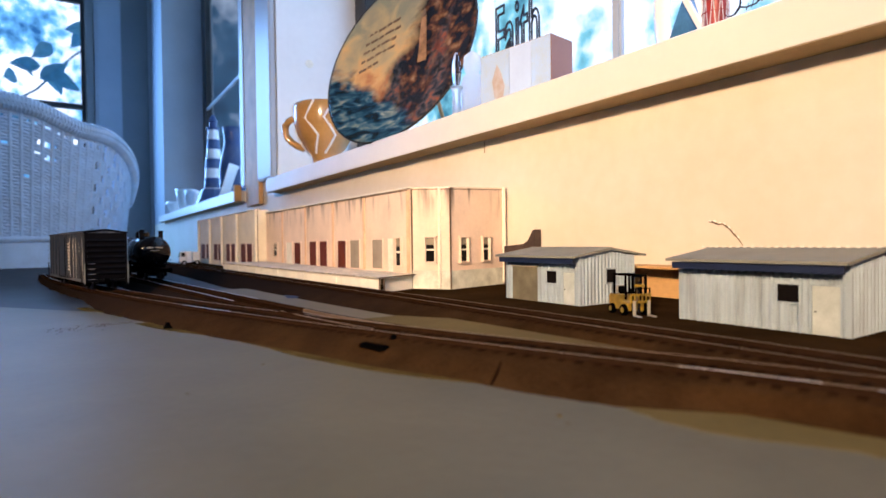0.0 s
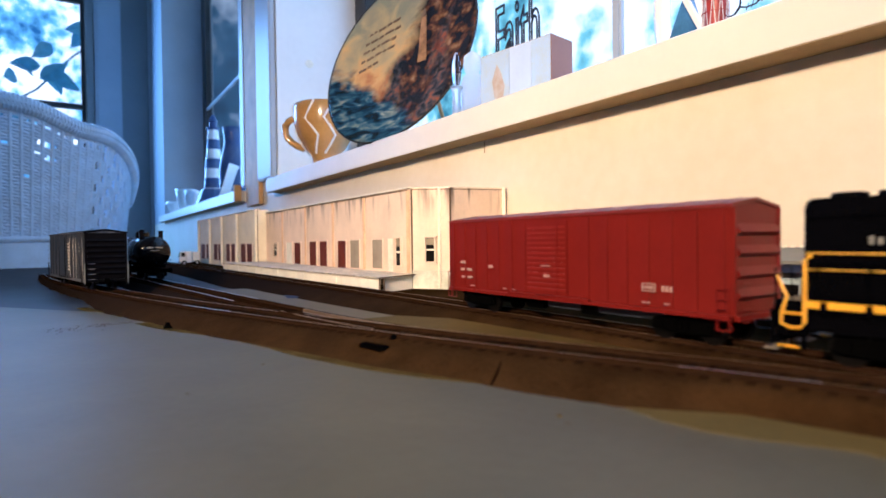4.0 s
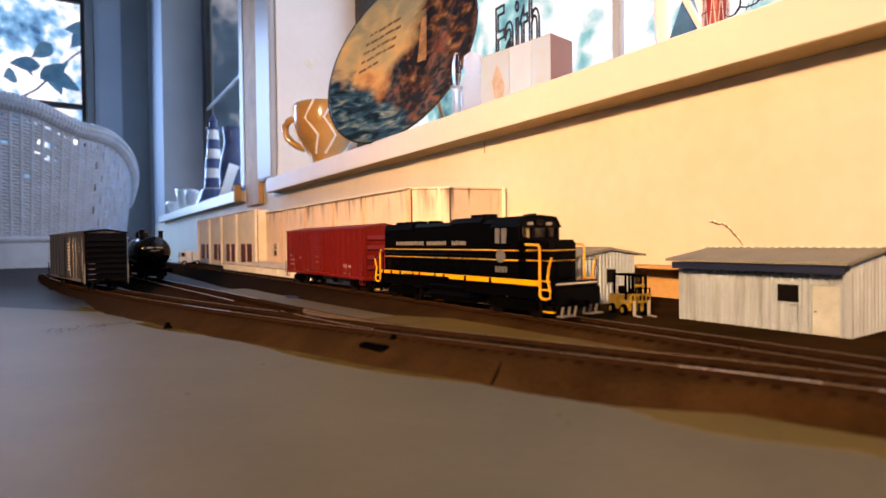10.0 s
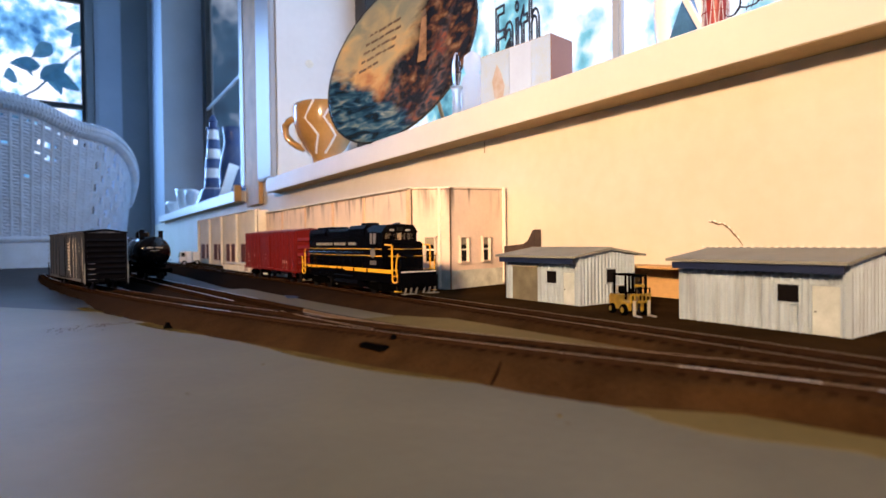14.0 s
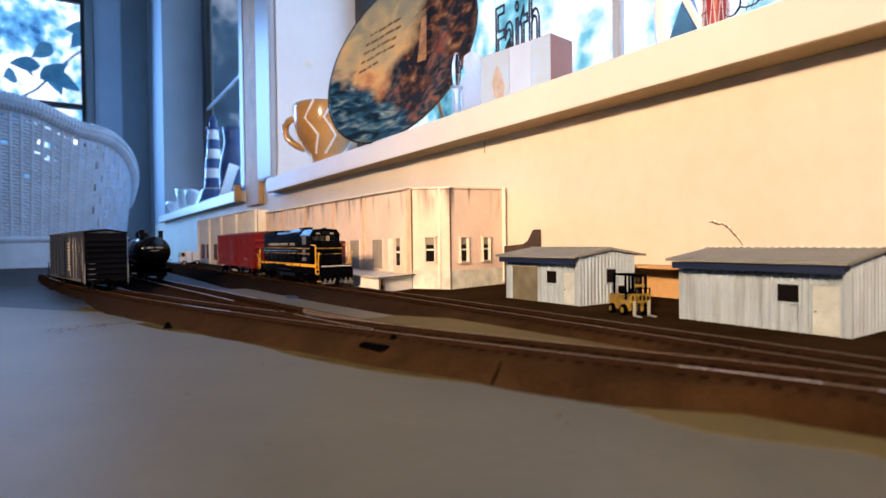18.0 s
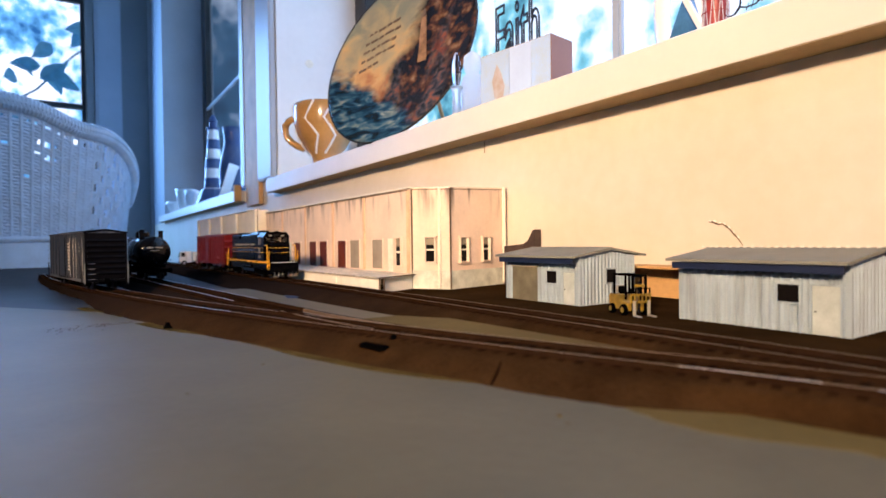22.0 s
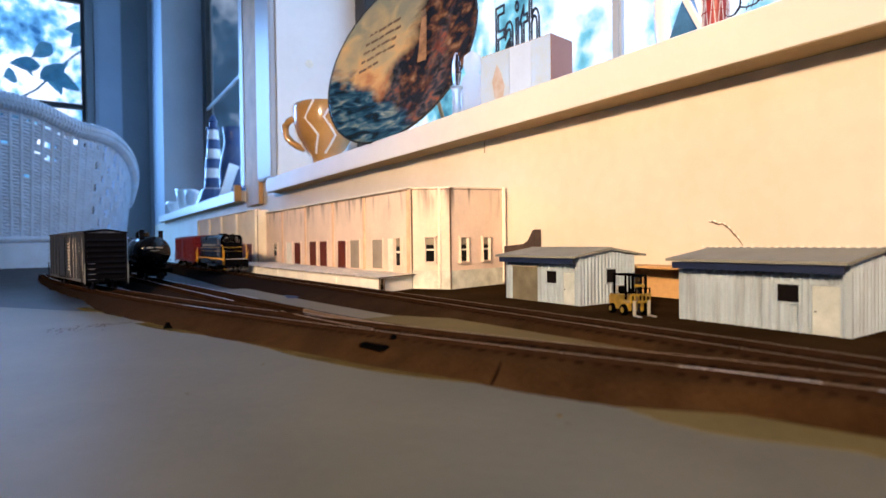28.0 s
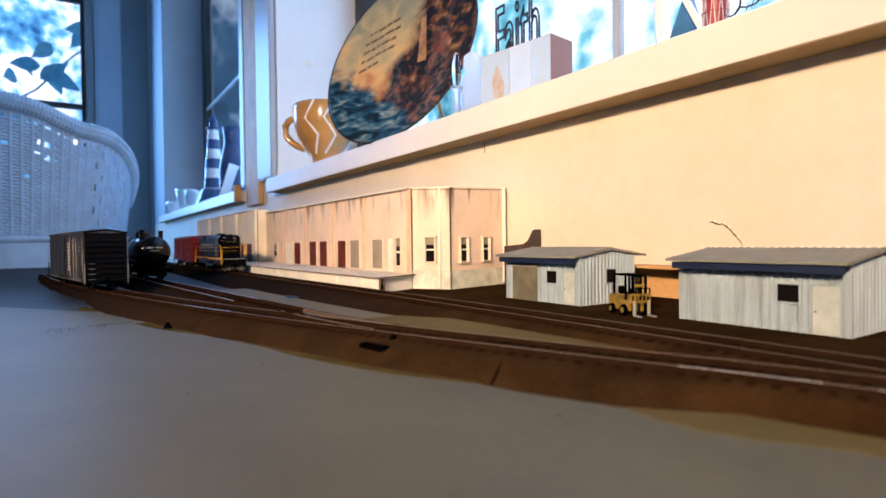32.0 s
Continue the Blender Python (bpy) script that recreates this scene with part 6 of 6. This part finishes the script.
part("painted_tower_top", prism([(0.0295, 0.065), (0.0395, 0.065), (0.0330, 0.080)], 2, -0.0058, -0.0052), M_VERSE, plate)

M_MUG = mat("tan_glazed_stoneware", (0.50, 0.27, 0.09), 0.20, var=0.15, scale=20, bump=0.05, coat=0.8)
mug = thing("mug", "wide tan glazed stoneware mug with white zigzag stripe", "mug", pose(0.4135, 1.0380, SILL_Z, 0, 0, 56.5) @ Matrix.Diagonal((0.97, 0.97, 0.90, 1)))
MUG = [(0.024, 0.0), (0.026, 0.010), (0.028, 0.024), (0.040, 0.038), (0.0535, 0.061), (0.0612, 0.088), (0.0622, 0.121), (0.0615, 0.132)]
part("bowl", lathe(MUG + [(0.0590, 0.133), (0.0575, 0.120), (0.0560, 0.088), (0.048, 0.060), (0.034, 0.042), (0.003, 0.036)], 48), M_MUG, mug, smooth=True)
part("handle", tube([(0, r, z) for r, z in ((0.056, 0.104), (0.066, 0.105), (0.075, 0.100), (0.081, 0.090), (0.0815, 0.077), (0.077, 0.065), (0.067, 0.053), (0.055, 0.045), (0.042, 0.040))], 0.0072, 12), M_MUG, mug, smooth=True)
M_WHITEGLAZE = mat("white_glaze", (0.82, 0.83, 0.84), 0.2, var=0.03, scale=30, bump=0.0, coat=0.5)
ZIG = [(-0.14, 0.131), (-0.30, 0.113), (-0.46, 0.095), (-0.26, 0.078), (-0.06, 0.060), (-0.20, 0.042), (-0.45, 0.026)]
for turn_ in (-1.15, 0.0, 0.62, 1.9, 3.1, 4.2):
    zz = []
    for a, z in ZIG:
        r = np.interp(z, [q[1] for q in MUG], [q[0] for q in MUG]) + 0.0008
        zz.append((r * math.cos(math.pi + a + turn_), r * math.sin(math.pi + a + turn_), z))
    part("zigzag", tube(zz, 0.0023, 6), M_WHITEGLAZE, mug, "raised white zigzag")

M_BLOCKSIDE = mat("mauve_brown_block_side", (0.27, 0.15, 0.13), 0.6, var=0.06, scale=20, bump=0.1)
# Prints tinted blue: the window's reflection on them is put in the colour.
M_PHOTO = mat("photo_print_with_cool_sheen", (0.34, 0.54, 1.0), 0.4, var=0.08, scale=40, bump=0.0, tint=(0.42, 0.50, 0.62))
# Whiter print with the same painted window reflection.
M_PHOTO3 = mat("white_print_with_cool_sheen", (0.48, 0.64, 1.0), 0.4, var=0.06, scale=22, bump=0.0)
M_PHOTO2 = mat("warm_photo_print", (0.56, 0.68, 0.92), 0.4, var=0.05, scale=14, bump=0.0, tint=(0.36, 0.24, 0.16))
blk = thing("photo_block", "long wooden block with pale printed pictures", "photo block", pose(0.4190, 0.4740, SILL_Z, 0, 0, 9))
part("block", box(-0.024, 0.0135, -0.0628, 0.036, 0.0, 0.0610, 0.0006), M_BLOCKSIDE, blk)
for y0, y1, m_ in ((-0.062, -0.038, M_PHOTO), (-0.0375, -0.008, M_PHOTO3), (-0.0075, 0.035, M_PHOTO)):
    part("picture", box(-0.0249, -0.0242, y0, y1, 0.001, 0.0600), m_, blk)

part("printed_figure", prism([(0.002, 0.006), (0.014, 0.010), (0.017, 0.030), (0.010, 0.046), (0.004, 0.036), (-0.001, 0.020)], 0, -0.0253, -0.0250), M_PHOTO2, blk, "brown printed figure")

M_IRON = mat("dark_wire", (0.022, 0.026, 0.04), 0.4, metal=0.4, var=0.2, scale=60, bump=0.0)
sign = thing("word_sign", "dark metal cut-out word sign reading Faith", "word sign", Matrix.Translation((0.455, 0.5600, SILL_Z + 0.073)) @ pose(0, 0, 0, 0, 0, -90) @ pose(0, 0, 0, 90))
cu = bpy.data.curves.new("word", "FONT")
cu.body, cu.size, cu.fill_mode, cu.bevel_depth, cu.bevel_resolution = "Faith", 0.090, "NONE", 0.0015, 1
wob = new("word", cu)
wob.data.materials.append(M_IRON)
wob.parent = sign
wob.matrix_local = Matrix.Diagonal((0.485, 1.22, 1, 1))
part("stand", box(0.0, 0.086, -0.073, -0.001, -0.004, 0.004, 0.001), M_TRIM, sign)

pr = thing("crystal_prism", "faceted clear crystal drop standing by the plate", "crystal", pose(0.4000, 0.5685, SILL_Z))
part("drop", lathe([(0.003, 0.044), (0.005, 0.050), (0.0065, 0.062), (0.0055, 0.074), (0.0030, 0.083), (0.001, 0.086)], 8), M_CRYSTAL, pr)
part("pedestal", lathe([(0.010, 0.0), (0.010, 0.004), (0.006, 0.010), (0.0055, 0.036), (0.008, 0.0435), (0.001, 0.0438)], 16), M_FROST, pr, "frosted glass pedestal", smooth=True)
fig = thing("white_figurine", "small milky white glass figure on the sill", "figurine", pose(0.4330, 0.5790, SILL_Z))
part("figure", lathe([(0.025, 0.0), (0.026, 0.004), (0.022, 0.020), (0.017, 0.045), (0.013, 0.062), (0.009, 0.068), (0.012, 0.078), (0.011, 0.090), (0.002, 0.097)], 24), M_MILK, fig, smooth=True)

ring = thing("white_letter", "tall white ring-shaped letter ornament", "letter ornament", pose(0.472, 0.3075, SILL_Z + 0.070))
part("ring", tube([(0.0, 0.0200 * math.cos(a), 0.0620 * math.sin(a)) for a in np.linspace(0, 2 * math.pi, 49)[:-1]], 0.0078, 12, closed=True), M_WHITEGLAZE, ring, smooth=True)
let = thing("blue_letter", "blue and white slanted letter ornament", "letter ornament", pose(0.455, 0.290, SILL_Z))
M_BLUEPAINT = mat("blue_letter_paint", (0.06, 0.20, 0.42), 0.4, var=0.2, scale=40, bump=0.05)
part("blue_panel", prism([(-0.023, 0.0), (0.030, 0.0), (0.0015, 0.066), (-0.003, 0.066)], 0, -0.003, 0.003), M_BLUEPAINT, let)
part("white_bar", prism([(-0.0340, 0.0), (-0.0290, 0.0), (0.0200, 0.10), (0.0150, 0.10)], 0, -0.008, -0.0035), M_WHITEGLAZE, let)
M_REDWIRE = mat("red_lantern_paint", (0.32, 0.04, 0.04), 0.4, var=0.2, scale=60, bump=0.1)
lan = thing("red_lantern", "small red wire-mesh lantern", "lantern", pose(0.420, 0.2441, SILL_Z + 0.0003) @ Matrix.Diagonal((0.66, 0.66, 1, 1)))
part("glass", lathe([(0.010, 0.004), (0.0125, 0.010), (0.0135, 0.045), (0.012, 0.09), (0.004, 0.10)], 20), M_REDWIRE, lan, smooth=True)
for k in range(10):
    a = 2 * math.pi * k / 10
    part("wire", tube([(0.0145 * math.cos(a + q * 0.8), 0.0145 * math.sin(a + q * 0.8), 0.004 + 0.09 * q) for q in np.linspace(0, 1, 7)], 0.0007, 5), M_PHOTO2, lan)
    part("wire", tube([(0.0145 * math.cos(a - q * 0.8), 0.0145 * math.sin(a - q * 0.8), 0.004 + 0.09 * q) for q in np.linspace(0, 1, 7)], 0.0006, 5), M_PHOTO2, lan)
for z in (0.012, 0.026, 0.040, 0.056, 0.072):
    part("wire_ring", tube([(0.0148 * math.cos(a), 0.0148 * math.sin(a), z) for a in np.linspace(0, 2 * math.pi, 21)[:-1]], 0.0006, 5, closed=True), M_REDWIRE, lan)
part("base", lathe([(0.012, 0.0), (0.014, 0.001), (0.0135, 0.005), (0.011, 0.006)], 20), M_REDWIRE, lan)
scr = thing("wire_scroll", "thin black wire scroll with leaf twigs", "wire ornament", pose(0.405, 0.205, SILL_Z))
part("scroll", tube([(0, 0.0225, 0.0165), (0, 0.0210, 0.0148), (0, 0.0185, 0.0142), (0, 0.0155, 0.0150), (0, 0.0128, 0.0178), (0, 0.0115, 0.0215), (0, 0.0122, 0.0260), (0, 0.0155, 0.0290), (0, 0.0190, 0.0285)], [0.0003, 0.0004, 0.0006, 0.0008, 0.0009, 0.0008, 0.0006, 0.0004, 0.0003], 6), M_IRON, scr)
part("stem", tube([(0, 0.0185, 0.0142), (0, 0.0185, 0.001)], 0.0005, 5), M_IRON, scr)
part("base_wire", tube([(0, 0.035, 0.001), (0, -0.06, 0.001)], 0.0008, 6), M_IRON, scr)
part("twig", tube([(0, 0.0122, 0.0186), (0, 0.0070, 0.0168), (0, 0.0010, 0.0172), (0, -0.0050, 0.0205), (0, -0.0090, 0.0260)], [0.0006, 0.0006, 0.0005, 0.0005, 0.0003], 6), M_IRON, scr)
for k in range(4):
    part("twig_leaf", tube([(0, 0.0075 - 0.0036 * k, 0.0148 + 0.0009 * k), (0, 0.0055 - 0.0036 * k, 0.0195 + 0.0009 * k)], [0.0004, 0.0002], 5), M_IRON, scr)

# ---- things on the far sill ----
M_DELFT = mat("dark_blue_and_white_glaze", (0.010, 0.040, 0.14), 0.25, var=0.35, scale=16, bump=0.0, tint=(0.09, 0.13, 0.22))
lh = thing("lighthouse_ornament", "tall blue and white banded lighthouse ornament", "ornament", pose(0.48, 2.43, SILL_Z))
tower_r = lambda z: 0.046 - 0.026 * z / 0.32
for k in range(8):
    z0, z1 = 0.04 * k, 0.04 * (k + 1)
    part("band", lathe([(tower_r(z0) - 0.004, z0), (tower_r(z0), z0 + 0.001), (tower_r(z1), z1 - 0.0002), (tower_r(z1) - 0.004, z1)], 24), M_WHITEGLAZE if k % 2 else M_DELFT, lh, smooth=False)
part("gallery", lathe([(0.018, 0.320), (0.027, 0.322), (0.027, 0.328), (0.016, 0.329)], 24), M_DELFT, lh)
part("lantern_room", lathe([(0.015, 0.3292), (0.015, 0.352), (0.021, 0.354), (0.008, 0.376), (0.002, 0.384)], 20), M_DELFT, lh)
part("base_rock", lathe([(0.075, 0.0), (0.078, 0.004), (0.062, 0.045), (0.050, 0.075), (0.044, 0.076)], 14), M_DELFT, lh)
bv = thing("blue_vase", "dark blue glazed jug on the far sill", "vase", pose(0.478, 2.085, SILL_Z))
part("body", lathe([(0.030, 0.0), (0.034, 0.004), (0.048, 0.06), (0.050, 0.11), (0.040, 0.17), (0.030, 0.21), (0.032, 0.245), (0.037, 0.268), (0.033, 0.268), (0.026, 0.22), (0.002, 0.18)], 28), M_DELFT, bv, smooth=True)
fr = thing("propped_card", "white card leaning on the far sill", "card", pose(0.440, 2.02, SILL_Z, 0, 0, -35))
part("card", prism([(-0.012, 0.0), (-0.010, 0.0), (0.030, 0.125), (0.028, 0.125)], 1, -0.045, 0.045), M_TRUCKWHITE, fr)
for k, (x, y, r, h_) in enumerate(((0.420, 3.02, 0.048, 0.060), (0.430, 2.80, 0.046, 0.105), (0.425, 2.62, 0.030, 0.085))):
    f = thing("white_dish", "small white ceramic dish on the far sill", "dish", pose(x, y, SILL_Z), "dishes on the far sill")
    part("bowl", lathe([(r * 0.5, 0), (r * 0.6, 0.003), (r, h_ * 0.8), (r, h_), (r * 0.9, h_), (r * 0.5, 0.01), (0.002, 0.008)], 24), M_WHITEGLAZE, f, smooth=True)

# ---- leaves outside the far window ----
M_LEAF = mat("backlit_leaf", (0.10, 0.30, 0.42), 0.5, var=0.2, scale=20, bump=0.1)
lt = M_LEAF.node_tree
tl, ad = lt.nodes.new("ShaderNodeBsdfTranslucent"), lt.nodes.new("ShaderNodeAddShader")
tl.inputs["Color"].default_value = (0.06, 0.20, 0.30, 1)
lt.links.new(lt.nodes["Principled BSDF"].outputs[0], ad.inputs[0])
lt.links.new(tl.outputs[0], ad.inputs[1])
lt.links.new(ad.outputs[0], lt.nodes["Material Output"].inputs[0])
twig = thing("branch_outside", "leafy branch hanging outside the far window", "branch", pose(-0.3, 4.6, 0.9))
part("stem", tube([(0.6, 0.1, 0.75), (0.30, 0.0, 0.45), (0.10, 0.0, 0.20), (-0.15, 0.02, 0.02), (-0.5, 0.0, -0.2)], 0.007, 6), M_LEAF, twig)


def leaf(L, wd):
    bm = bmesh.new()
    n = 8
    rows = []
    for i in range(n + 1):
        s = i / n
        q = wd * math.sin(math.pi * s ** 0.8) * 0.5 + 0.0005
        rows.append([bm.verts.new((s * L, -q, 0.02 * math.sin(3 * s))), bm.verts.new((s * L, 0, -0.006)), bm.verts.new((s * L, q, 0.02 * math.sin(3 * s)))])
    for a, b in zip(rows, rows[1:]):
        for k in range(2):
            bm.faces.new((a[k], a[k + 1], b[k + 1], b[k]))
    return bm


leaf_me = mesh_of("leaf", leaf(0.20, 0.10), M_LEAF)
rng = random.Random(4)
for i in range(34):
    s = rng.random()
    share("leaf", leaf_me, twig, pose(-0.65 + 1.3 * s + rng.uniform(-0.05, 0.05), rng.uniform(-0.1, 0.1), -0.35 + 1.15 * s + rng.uniform(-0.22, 0.22), rng.uniform(50, 130), rng.uniform(-40, 60), rng.uniform(-30, 210)))

# ---- rust-brown dust on the board ----
dust = bmesh.new()
rng = random.Random(9)
for i in range(130):
    s = rng.random()
    x, y = -0.012 + 0.042 * s + rng.gauss(0, 0.003), 0.395 + 0.014 * s + rng.gauss(0, 0.004 + 0.004 * (1 - s))
    r = rng.uniform(0.0002, 0.0007)
    m = pose(x, y, 0.0006, 0, 0, rng.uniform(0, 180))
    vs = [dust.verts.new(m @ Vector((r * 1.6 * math.cos(a), r * math.sin(a), 0.0))) for a in np.linspace(0, 2 * math.pi, 7)[:-1]]
    c = dust.verts.new(m @ Vector((0, 0, 0.0003)))
    for a, b in zip(vs, vs[1:] + vs[:1]):
        dust.faces.new((a, b, c))
solid("spilled_dust", dust, mat("rust_dust", (0.085, 0.055, 0.035), 0.9, var=0.2, scale=200, bump=0.0), "faint line of rust-brown dust on the board", "dust", "stuff")

for x, y, r in ((0.1130, 0.1120, 0.0009), (0.0630, 0.2300, 0.0008), (0.1100, 0.1060, 0.0005), (0.0300, 0.2000, 0.0005)):
    crumb = solid("crumb", moved(lathe([(r * 0.9, 0.0), (r, r * 0.2), (r * 0.6, r * 0.5), (r * 0.1, r * 0.6)], 7), pose(x, y, 0.0006, 0, 0, 40)), M_TAN, "tiny brown crumb of ballast on the board", "crumb", group="crumbs on the board")

# ---- ties, last ----
tie_me = mesh_of("tie", box(-0.0140, 0.0140, -0.0013, 0.0013, 0.0, 0.0020, 0.0002), M_TIE)
for t, fx, y0, y1 in TRACKS:
    y = y0
    while y < y1 - 0.005:
        p, d = along(fx, y)
        share("tie", tie_me, t, pose(p.x, p.y, 0.0060, 0, 0, math.degrees(math.atan2(d.y, d.x)) - 90))
        y += 0.0066 * d.y


# ---- motion of the train ----
# seconds and the y of the cab front along the main track
RUN = [(0.0, -0.3270), (0.7, -0.2825), (1.0, -0.2644), (1.5, -0.2334), (2.0, -0.1994), (2.5, -0.1654), (3.0, -0.1324), (3.5, -0.1005), (4.5, -0.0300), (5.5, 0.0408), (5.8, 0.0598), (6.1, 0.0738),
       (7.0, 0.1083), (8.0, 0.1458), (9.0, 0.1836), (10.0, 0.2215), (11.0, 0.2581), (12.0, 0.2955), (13.0, 0.3320), (14.0, 0.3703), (14.5, 0.3880), (15.5, 0.4220), (16.5, 0.4548), (17.0, 0.4730),
       (18.0, 0.5110), (19.0, 0.5490), (20.0, 0.5848), (21.0, 0.6186), (22.0, 0.6515), (23.0, 0.6857), (24.0, 0.7220), (25.0, 0.7560), (25.5, 0.7720), (26.5, 0.8040), (27.5, 0.8350), (28.0, 0.8490), (28.4, 0.8575), (28.8, 0.8600), (29.5, 0.8605), (32.0, 0.8605)]


def run_at(t):
    for (t0, y0), (t1, y1) in zip(RUN, RUN[1:]):
        if t <= t1:
            return y0 + (y1 - y0) * (t - t0) / (t1 - t0)
    return RUN[-1][1]


def time_at(y):
    for (t0, y0), (t1, y1) in zip(RUN, RUN[1:]):
        if y <= y1 and y1 > y0:
            return t0 + (t1 - t0) * (y - y0) / (y1 - y0)
    return RUN[-1][0]


def motions():
    for ob, ahead in ((loco, 0.0665), (red, 0.260)):
        walk(ob, [(t, on_track(main_x, y + ahead)) for t, y in RUN])
    # the wheels roll 55 degrees from row to row
    step = WHEEL_R * radians(55)
    n = int((RUN[-1][1] - RUN[0][1]) / step)
    times, turns = [0.0], [0.0]
    for i in range(1, n + 1):
        times.append(time_at(RUN[0][1] + i * step))
        turns.append(-55.0 * i)
    times.append(32.0)
    turns.append(turns[-1])
    for ws in loco_wheels + red_wheels:
        x, z = ws.location.x, ws.location.z
        walk(ws, [(t, pose(x, 0, z, 0, a, 0)) for t, a in zip(times, turns)])


motions()
